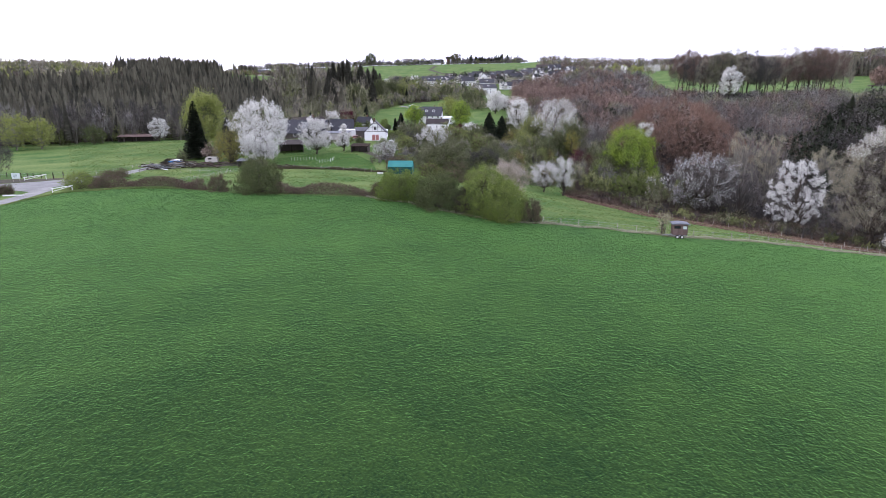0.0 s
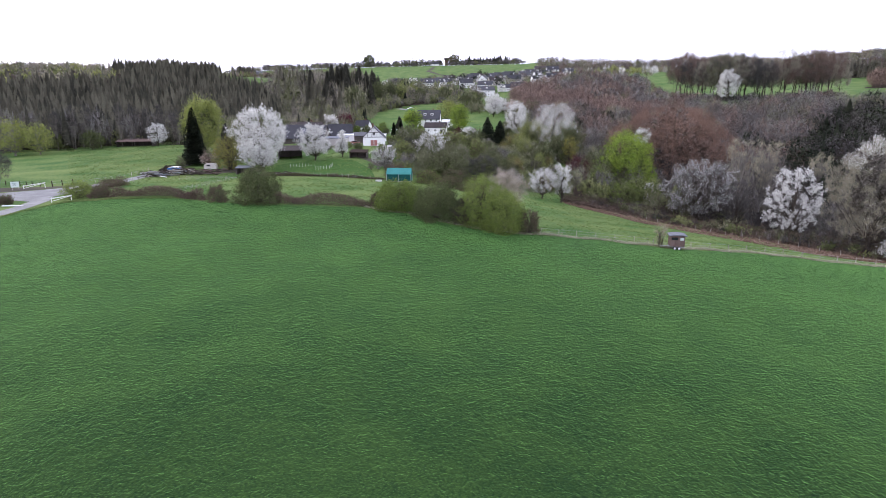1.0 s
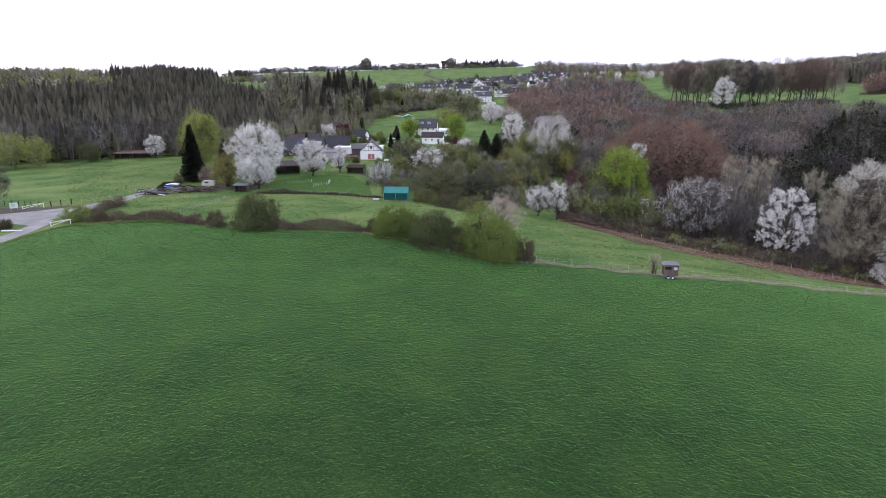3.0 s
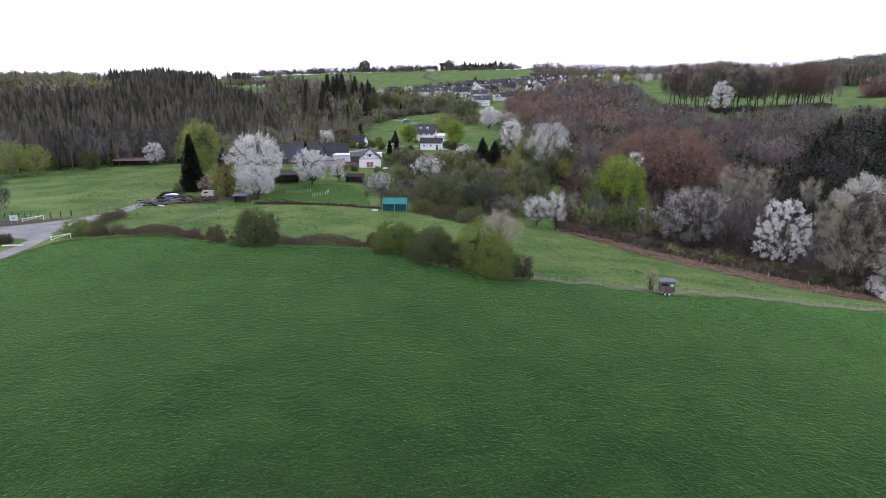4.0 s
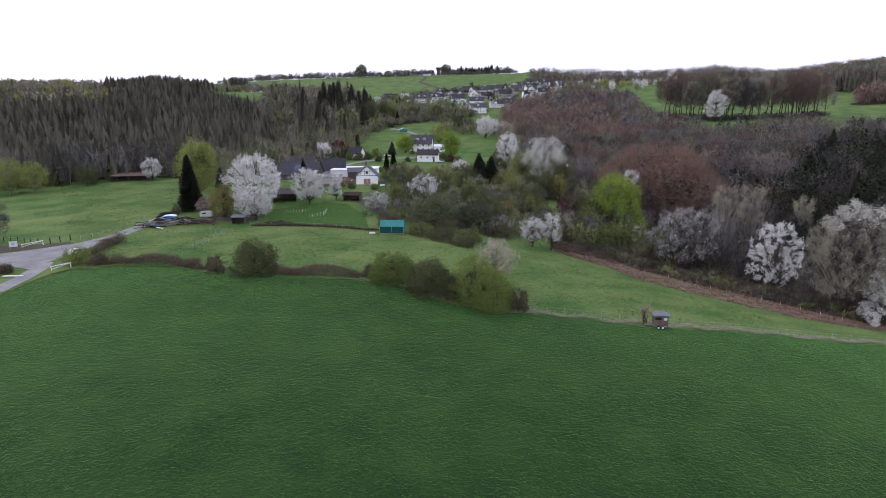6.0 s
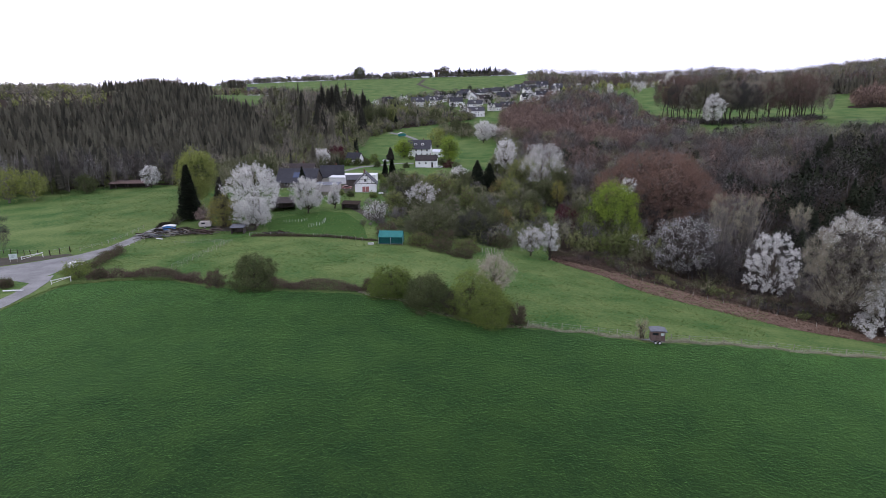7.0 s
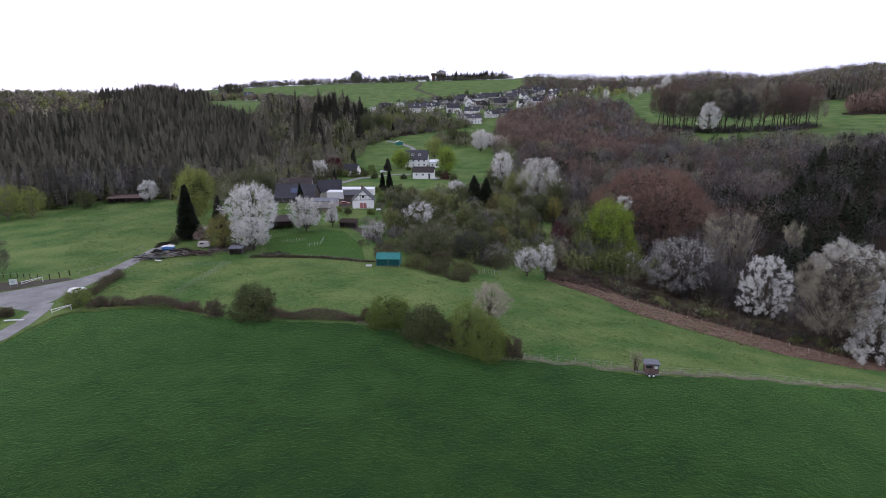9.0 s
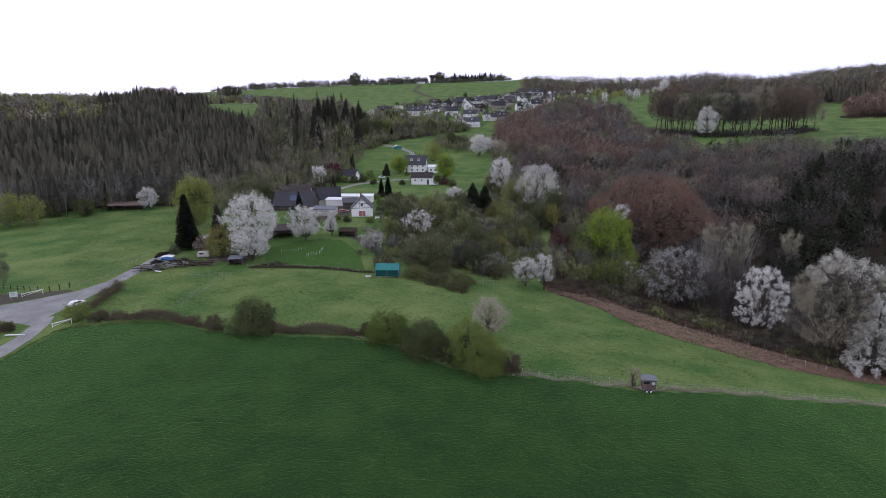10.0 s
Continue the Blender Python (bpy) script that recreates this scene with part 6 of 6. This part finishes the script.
for x, y, h, r, lab, mat in [(-4, 178, 4.2, 4.0, "dark green bramble mound beside the tent", LEAF_BUSH), (2.5, 173, 3.6, 4.4, "brown and green bramble mound in the meadow's dip", LEAF_OLIVE), (8.5, 168, 2.6, 3.6, "low bramble mound in the meadow's dip", LEAF_OLIVE), (10.5, 177, 4.0, 4.4, "dark green bush at the meadow's dip", LEAF_BUSH), (22, 192, 4.4, 4.6, "grey-green bush behind the pale posts", LEAF_OLIVE), (3.5, 184, 5.0, 5.0, "brown thicket above the meadow's dip", LEAF_OLIVE)]:
    tree("bramble_mound", x, y, h, r, 0.1, BARK, mat, lab, "bush", "dome", 110, 22, 0.16, 0.45, 26, BRAMBLE, 0.9, 0.045, 3, dense=0.55)
tree("orchard_tree", -11, 238, 7, 5.0, 0.3, BARK, LEAF_OLIVE, "brown thicket beside the cottage garden", "bush", "dome", 110, 8, 0.22, 0.6, 34, TWIG, 1.3, 0.05, 3)


def hedge(name, pts, height, depth, label, mats, density=150):
    """A low tangled hedge along a line of points."""
    r = np.random.default_rng(int(abs(pts[0][0] * 10)))
    root = new(name)
    root.matrix_world = pose(pts[0][0], pts[0][1], float(land(*pts[0])))
    tagged(root, label, "hedge")
    o = np.array(root.matrix_world.translation)
    p = np.array(pts, float)
    seg = np.concatenate([[0], np.cumsum(np.linalg.norm(np.diff(p, axis=0), axis=1))])
    n = int(seg[-1] * density)
    u = r.uniform(0, seg[-1], n)
    c = np.stack([np.interp(u, seg, p[:, 0]), np.interp(u, seg, p[:, 1])], 1) + r.normal(0, depth * 0.4, (n, 2))
    top = height * (0.75 + 0.25 * np.sin(u * 0.6 + 1.4 * np.sin(u * 0.23))) * np.clip(np.minimum(u, seg[-1] - u) / 1.5, 0.25, 1)
    zz = top * r.uniform(0, 1, n) ** 0.7
    b = np.stack([c[:, 0], c[:, 1], land(c[:, 0], c[:, 1]) + zz], 1) - o
    d = r.normal(0, 0.5, (n, 3)) + np.array([0, 0, 0.5])
    k = n * 2 // 3
    part("stem_tangle", tri_mesh("stem_tangle", *slivers(b[:k] - d[:k] * 0.5, b[:k] + d[:k] * 0.5, 0.05, r), mats[0]), mats[0], root)
    part("foliage", tri_mesh("foliage", *leaves(b[k:], 0.16, r), mats[1]), mats[1], root)


hedge("hedge", [(-77, 138), (-68, 136.8), (-60.8, 135.6), (-52, 130.5)], 2.6, 1.3, "low brown bramble hedge along the field", (BRAMBLE, BRAMBLE), 340)
hedge("hedge", [(-36.5, 127), (-30, 126), (-24, 125.4), (-15, 124.6)], 2.5, 1.2, "low rusty-brown bramble hedge along the field", (BRAMBLE, BRAMBLE), 340)
hedge("hedge", [(-87, 144), (-87, 152), (-88.5, 163), (-90.5, 170)], 2.6, 2.0, "brown and green hedge between the road and meadow", (BRAMBLE, LEAF_OLIVE), 270)
hedge("hedge", [(-58, 188.5), (-36, 187), (-21, 182), (-17, 182)], 0.8, 0.7, "low brown bramble hedge along the garden fence", (BRAMBLE, LEAF_OLIVE), 300)

hedge("hedge", [(-14, 324), (-30, 322), (-48, 320)], 2.6, 1.4, "dark green hedge beside the thujas", (BARK, NEEDLE_DARK), 330)
hedge("hedge", [(40, 192), (50, 196.5), (60, 200.5), (67, 191), (78, 172.5)], 2.6, 2.4, "dark bramble thicket along the foot of the wood", (BRAMBLE, LEAF_OLIVE), 330)
hedge("hedge", [(78, 172.5), (87, 157.5), (97, 145.5), (106, 137), (118, 133), (130, 131)], 3.0, 2.6, "dark undergrowth along the foot of the wood", (BRAMBLE, LEAF_OLIVE), 330)

# ---- fences, gates and things of the field's edge ----
def fence(name, pts, gap, post_h, label, wires=2, material=POST, thick=0.11):
    root = new(name)
    root.matrix_world = pose(pts[0][0], pts[0][1], float(land(*pts[0])))
    tagged(root, label, "fence")
    o = Vector(root.matrix_world.translation)
    r = np.random.default_rng(int(abs(pts[0][0] * 10)) + 1)
    p = np.array(pts, float)
    seg = np.concatenate([[0], np.cumsum(np.linalg.norm(np.diff(p, axis=0), axis=1))])
    tops = []
    one = Soup().box(0, 0, post_h / 2 - 0.15, thick, thick, post_h + 0.3, bevel=thick * 0.25).mesh("post", material)
    for u in np.arange(0, seg[-1] + 0.01, gap):
        x, y = np.interp(u, seg, p[:, 0]) + r.normal(0, 0.08), np.interp(u, seg, p[:, 1]) + r.normal(0, 0.1)
        q = Vector((x, y, float(land(x, y)))) - o
        ob = new("post", one)
        ob.parent = root
        ob.matrix_local = pose(q.x, q.y, q.z, r.normal(0, 3), r.normal(0, 3), r.uniform(0, 90))
        tops.append(q)
    for k in range(wires):
        s = Soup()
        for a, b in zip(tops, tops[1:]):
            h = Vector((0, 0, post_h * (0.9 - 0.38 * k)))
            s.beam(a + h, b + h, 0.018)
        part("wire", s, STEEL, root)


fence("field_fence", [(18.5, 109), (28, 107.8), (42, 105.6), (65, 105.8), (88, 105.2), (130, 104.5), (200, 102)], 3.4, 1.25, "weathered wooden post and wire fence along the field")
fence("garden_fence", [(-59, 189.8), (-45, 188.5), (-36, 186.6), (-21, 181.2)], 2.4, 1.1, "grey post and wire fence round the garden")
fence("meadow_fence", [(-98.6, 202), (-99.2, 188), (-99.8, 177), (-103, 170)], 3.5, 1.2, "wooden post fence beside the gravel road")
fence("meadow_fence", [(-91.6, 196), (-91.0, 184), (-91.4, 172)], 3.2, 1.1, "wooden post fence between the road and meadow")
fence("pasture_fence", [(-78, 177.8), (-70, 177.2), (-63.2, 178.5), (-63.9, 166), (-64.6, 153), (-65.4, 143)], 3.0, 1.1, "light grey rail fence round the hen run", 2, POST, 0.06)
fence("pasture_fence", [(-76.5, 179.6), (-69, 179), (-61.6, 180), (-62.2, 166), (-62.9, 153), (-63.6, 144)], 3.0, 1.1, "second light rail fence beside the hen run", 2, POST, 0.06)
fence("wood_fence", [(62, 178), (70, 163), (80, 147.5), (90, 136.5), (99, 128)], 4.5, 1.2, "old wooden fence posts along the bracken", 0)
fence("dark_fence", [(-112.6, 167.6), (-119.9, 169.6), (-125.3, 170.6), (-140, 174)], 2.4, 1.4, "dark wooden pasture fence beside the junction", 2, TIMBER, 0.18)
fence("dark_fence", [(-108.4, 166.2), (-106.6, 168.2), (-104.6, 170.6)], 2.6, 1.7, "dark gate posts beside the gravel road", 2, TIMBER, 0.24)
fence("gate_fence", [(14.5, 178), (18.5, 180), (22.8, 182)], 1.1, 1.5, "short row of pale fence posts", 1, POST, 0.14)
fence("garden_net", [(-42, 200), (-38, 203), (-37.5, 208)], 1.0, 1.2, "white posts of a garden net", 2, PAINT_WHITE, 0.07)


def barrier(x, y, turn, length, rise, label):
    """A white-painted swing barrier: a bar with a brace between two posts."""
    root = thing("road_barrier", x, y, turn, 0.0, label, "barrier")
    for px, h in ((-length / 2, 1.1), (length / 2, 1.0)):
        part("post", Soup().box(px, 0, h / 2 - 0.1, 0.16, 0.16, h + 0.2, bevel=0.03), PAINT_WHITE, root)
    part("bar", Soup().beam((-length / 2 - 0.2, 0.11, 0.85), (length / 2 + 0.2, 0.11, 0.85 + rise), 0.17, 0.08), PAINT_WHITE, root)
    part("brace", Soup().beam((-length / 2 + 0.1, 0.1, 0.25), (length / 2, 0.1, 0.75 + rise), 0.1, 0.06), PAINT_WHITE, root)


barrier(-87.2, 136.2, 36, 3.9, 0.4, "white wooden barrier at the track's mouth")
barrier(-111.2, 163.0, 34, 4.9, 0.55, "white wooden barrier beside the sign")
log = thing("white_log", -94.6, 130.6, 4, 0, "white-painted log lying by the track", "log")
part("trunk", Soup().tube([(-2.2, 0, 0.2), (0, 0.05, 0.22), (2.2, 0, 0.2)], [0.17, 0.18, 0.15], 9), PAINT_WHITE, log)

sign = thing("information_sign", -113.8, 159.3, 22, 0, "pale information board on two posts beside the road", "sign")
for px in (-0.75, 0.75):
    part("post", Soup().box(px, 0, 1.05, 0.1, 0.1, 2.2), POST, sign)
board = part("board", Soup().box(0, -0.08, 1.55, 1.9, 0.06, 1.5), BOARD, sign, "pale greenish board")
for k, w in enumerate((1.0, 0.8, 0.95, 0.6)):
    part("text_bar", Soup().box(-0.1, -0.115, 1.85 - 0.2 * k, w, 0.01, 0.06), SIGN_INK, board)


def wheel(root, x, y, z, r, width):
    t = part("wheel", Soup().disc(x, y, z, r, width, 16), RUBBER, root)
    part("rim", Soup().disc(x, y, z, r * 0.62, width + 0.03, 12), PAINT_WHITE, t)


# the small hut on a trailer
hut = thing("trailer_hut", 42.1, 104.2, -8, 0.0, "small reddish wooden hut on a twin-axle trailer", "hut")
part("body", Soup().box(0, 0, 1.62, 2.45, 1.85, 1.9), PLANK_RED, hut)
for k in range(13):
    part("plank", Soup().box(-1.13 + 0.188 * k, -0.94, 1.62, 0.165, 0.03, 1.88), PLANK_RED, hut)
for k in range(9):
    part("plank", Soup().box(-1.24, -0.76 + 0.19 * k, 1.62, 0.03, 0.165, 1.88), PLANK_RED, hut)
part("roof", Soup().prism([(-1.5, 2.55), (-1.5, 2.7), (-0.8, 2.82), (0, 2.87), (0.8, 2.82), (1.5, 2.7), (1.5, 2.55), (0.8, 2.66), (0, 2.7), (-0.8, 2.66)], -1.25, 1.2), FELT, hut, "curved grey felt roof")
w = part("window", Soup().box(-0.55, -0.97, 2.1, 1.1, 0.05, 0.5), TIMBER, hut)
part("pane", Soup().box(-0.55, -0.985, 2.1, 0.95, 0.04, 0.36), GLASS, w)
part("notice", Soup().box(0.72, -0.98, 2.05, 0.62, 0.04, 0.5), BOARD, hut, "pale board beside the window")
part("chassis", Soup().box(0, 0, 0.58, 2.6, 1.6, 0.16).beam((-1.3, 0, 0.55), (-2.7, 0, 0.5), 0.12).box(-2.7, 0, 0.25, 0.1, 0.1, 0.5), STEEL, hut)
for x in (-0.42, 0.34):
    for y in (-0.92, 0.92):
        wheel(hut, x, y, 0.33, 0.33, 0.2)

# the green tent shelter in the meadow
tent = thing("tent_shelter", -12.5, 178.5, -4, 0.0, "open shelter frame covered with teal tarpaulin", "shelter")
part("roof", Soup().prism([(-2.1, 2.3), (0, 3.9), (2.1, 2.3), (2.1, 2.36), (0, 3.98), (-2.1, 2.36)], -3.7, 3.7), TEAL, tent)
part("side", Soup().box(2.05, 0, 1.35, 0.05, 7.3, 1.9), TEAL, tent, "teal tarpaulin side")
part("netting", Soup().box(-2.0, 0, 1.3, 0.04, 7.3, 1.95), TEAL_NET, tent, "dark teal netting on the open side")
part("back", Soup().prism([(-2.0, 0.3), (2.0, 0.3), (2.0, 2.3), (0, 3.8), (-2.0, 2.3)], 3.55, 3.6), TEAL, tent)
part("back", Soup().prism([(-2.0, 0.3), (2.0, 0.3), (2.0, 2.3), (0, 3.8), (-2.0, 2.3)], -3.6, -3.55), TEAL, tent)
for y in (-3.6, 0, 3.6):
    for x in (-2.05, 2.0):
        part("pole", Soup().box(x, y, 1.15, 0.1, 0.1, 2.4), STEEL, tent)
part("rail", Soup().box(-2.05, 0, 0.25, 0.08, 7.2, 0.12), POST, tent)
tent.matrix_world = tent.matrix_world @ pose(0, 0, 0, 0, 0, 90)
boat = thing("bathtub", -18.5, 176, 12, 0.0, "white trough lying in the grass", "trough")
part("tub", Soup().prism([(-0.4, 0.5), (-0.3, 0.05), (0.3, 0.05), (0.4, 0.5), (0.33, 0.5), (0.25, 0.12), (-0.25, 0.12), (-0.33, 0.5)], -0.9, 0.9), PAINT_WHITE, boat)
boat.matrix_world = boat.matrix_world @ pose(0, 0, 0, 0, 0, 80)

# the heap of timber and scrap before the cypress
pr = np.random.default_rng(77)


def pile(x, y, n, length, spread, label, mats, high=1.2):
    root = thing("timber_pile", x, y, float(pr.uniform(-15, 15)), 0.0, label, "wood pile")
    for k in range(n):
        a = Vector((pr.normal(0, spread), pr.normal(0, spread * 0.35), pr.uniform(0.1, high)))
        d = Vector((1, pr.normal(0, 0.5), pr.normal(0, 0.12))).normalized() * length * pr.uniform(0.4, 1)
        part("beam", Soup().beam(a - d / 2, a + d / 2, pr.uniform(0.12, 0.26), pr.uniform(0.08, 0.2)), mats[k % len(mats)], root)


pile(-89.6, 188.4, 80, 3.8, 2.2, "untidy pile of grey timber, sheets and poles", (POST, PLANK, FELT, TIMBER, STEEL), 1.7)
pile(-82.6, 191.5, 90, 3.6, 3.0, "long heap of old boards and scrap", (PLANK, TIMBER, POST, TIMBER, FELT), 1.9)
pile(-75.6, 192.8, 70, 3.2, 2.8, "heap of old boards and reddish planks", (PLANK, PLANK_RED, TIMBER), 1.7)
pile(-51, 190.5, 22, 4.0, 2.4, "low dark heap of logs at the garden fence", (TIMBER, BARK), 0.7)
slab = thing("white_board", -86, 185.4, 20, 0, "white board leaning on the timber pile", "board")
part("board", Soup().box(0, 0, 0.35, 1.9, 1.0, 0.08, lean=14), PAINT_WHITE, slab)
hedge("clipped_hedge", [(-93, 195.4), (-86, 195.6), (-79.5, 196)], 1.6, 0.7, "dark green clipped hedge before the blue tent", (BARK, NEEDLE_DARK), 420)
hedge("clipped_hedge", [(-94.5, 203), (-91, 209), (-88.5, 216)], 1.4, 0.8, "dark clipped hedge along the farm lane", (BARK, NEEDLE_DARK), 380)
bt = thing("blue_tent", -88.6, 199.3, 5, 0, "small tent with bright blue and white tarpaulin", "tent")
part("side", Soup().box(0, 0, 0.75, 3.6, 2.4, 1.5), BLUE, bt)
part("roof", Soup().prism([(-2.0, 1.42), (0, 1.72), (2.0, 1.42), (2.0, 1.52), (0, 1.82), (-2.0, 1.52)], -1.35, 1.35), PAINT_WHITE, bt)
# Caravan shape added in place of a low grey-white polytunnel.
tank = thing("caravan", -77.5, 202, 8, 0, "low pale polytunnel behind the wood piles, modelled as a caravan", "caravan")
part("body", Soup().prism([(-1.9, 0.5), (1.9, 0.5), (2.0, 1.4), (1.7, 2.2), (-1.6, 2.2), (-2.0, 1.5)], -0.95, 0.95), WALL_GREY, tank)
part("window", Soup().box(-0.5, -0.97, 1.65, 1.2, 0.05, 0.5), GLASS, tank)
for y in (-0.95, 0.95):
    wheel(tank, 0, y, 0.33, 0.33, 0.2)
net = thing("nursery_frame", -48, 207.5, 20, 0, "row of white stakes in the garden", "stakes")
for k in range(9):
    part("stake", Soup().box(-4 + k, 0.3 * math.sin(k), 0.55, 0.06, 0.06, 1.1), PAINT_WHITE, net)


# ---- cars ----
def car(x, y, turn, paint, label):
    root = thing("car", x, y, turn, -0.02, label, "car")
    side = [(-2.1, 0.35), (2.1, 0.35), (2.15, 0.75), (1.95, 0.92), (1.0, 0.98), (0.45, 1.42), (-1.2, 1.46), (-1.85, 1.0), (-2.12, 0.9)]
    part("body", Soup().prism(side, -0.86, 0.86), paint, root)
    for s in (-1, 1):
        part("side_window", Soup().prism([(0.75, 1.0), (0.38, 1.36), (-1.1, 1.38), (-1.6, 1.02)], s * 0.87 - 0.01, s * 0.87 + 0.01), GLASS, root)
    part("windscreen", Soup().add([(1.02, -0.75, 1.0), (1.02, 0.75, 1.0), (0.5, 0.68, 1.40), (0.5, -0.68, 1.40), (0.98, -0.75, 0.97), (0.98, 0.75, 0.97), (0.46, 0.68, 1.37), (0.46, -0.68, 1.37)], [(0, 1, 2, 3), (7, 6, 5, 4), (0, 4, 5, 1), (1, 5, 6, 2), (2, 6, 7, 3), (3, 7, 4, 0)]), GLASS, root)
    for x2 in (-1.3, 1.3):
        for y2 in (-0.8, 0.8):
            wheel(root, x2, y2, 0.33, 0.33, 0.22)
    for y2 in (-0.6, 0.6):
        part("headlight", Soup().box(2.1, y2, 0.72, 0.08, 0.34, 0.16), PAINT_WHITE, root)


car(-92.2, 151.5, 60, CAR_PAINT, "silver-white car parked behind the green bush")
car(-37.5, 264, 10, CAR_RED, "red and white car parked in the farmyard")
car(-30.5, 399, 20, CAR_PAINT, "white car parked beside the lane")
car(4.5, 369.5, 40, CAR_PAINT, "pale car parked beside the white cottage")
bench = thing("garden_bench", -21.5, 250, 0, 0, "pale garden bench beside the cottage", "bench")
part("seat", Soup().box(0, 0, 0.45, 1.9, 0.45, 0.06), PAINT_WHITE, bench)
part("backrest", Soup().box(0, 0.22, 0.75, 1.9, 0.05, 0.5), PAINT_WHITE, bench)
for x in (-0.8, 0.8):
    part("leg", Soup().box(x, 0, 0.21, 0.08, 0.4, 0.42), PAINT_WHITE, bench)
green = thing("vehicle_cover", -26, 528, 15, 0, "small pale green tent in the valley meadow", "tent")
part("side", Soup().box(0, 0, 1.1, 6, 4, 2.2), TEAL, green)
part("roof", Soup().prism([(-3.2, 2.15), (0, 3.4), (3.2, 2.15), (3.2, 2.25), (0, 3.52), (-3.2, 2.25)], -2.2, 2.2), FLATROOF, green)
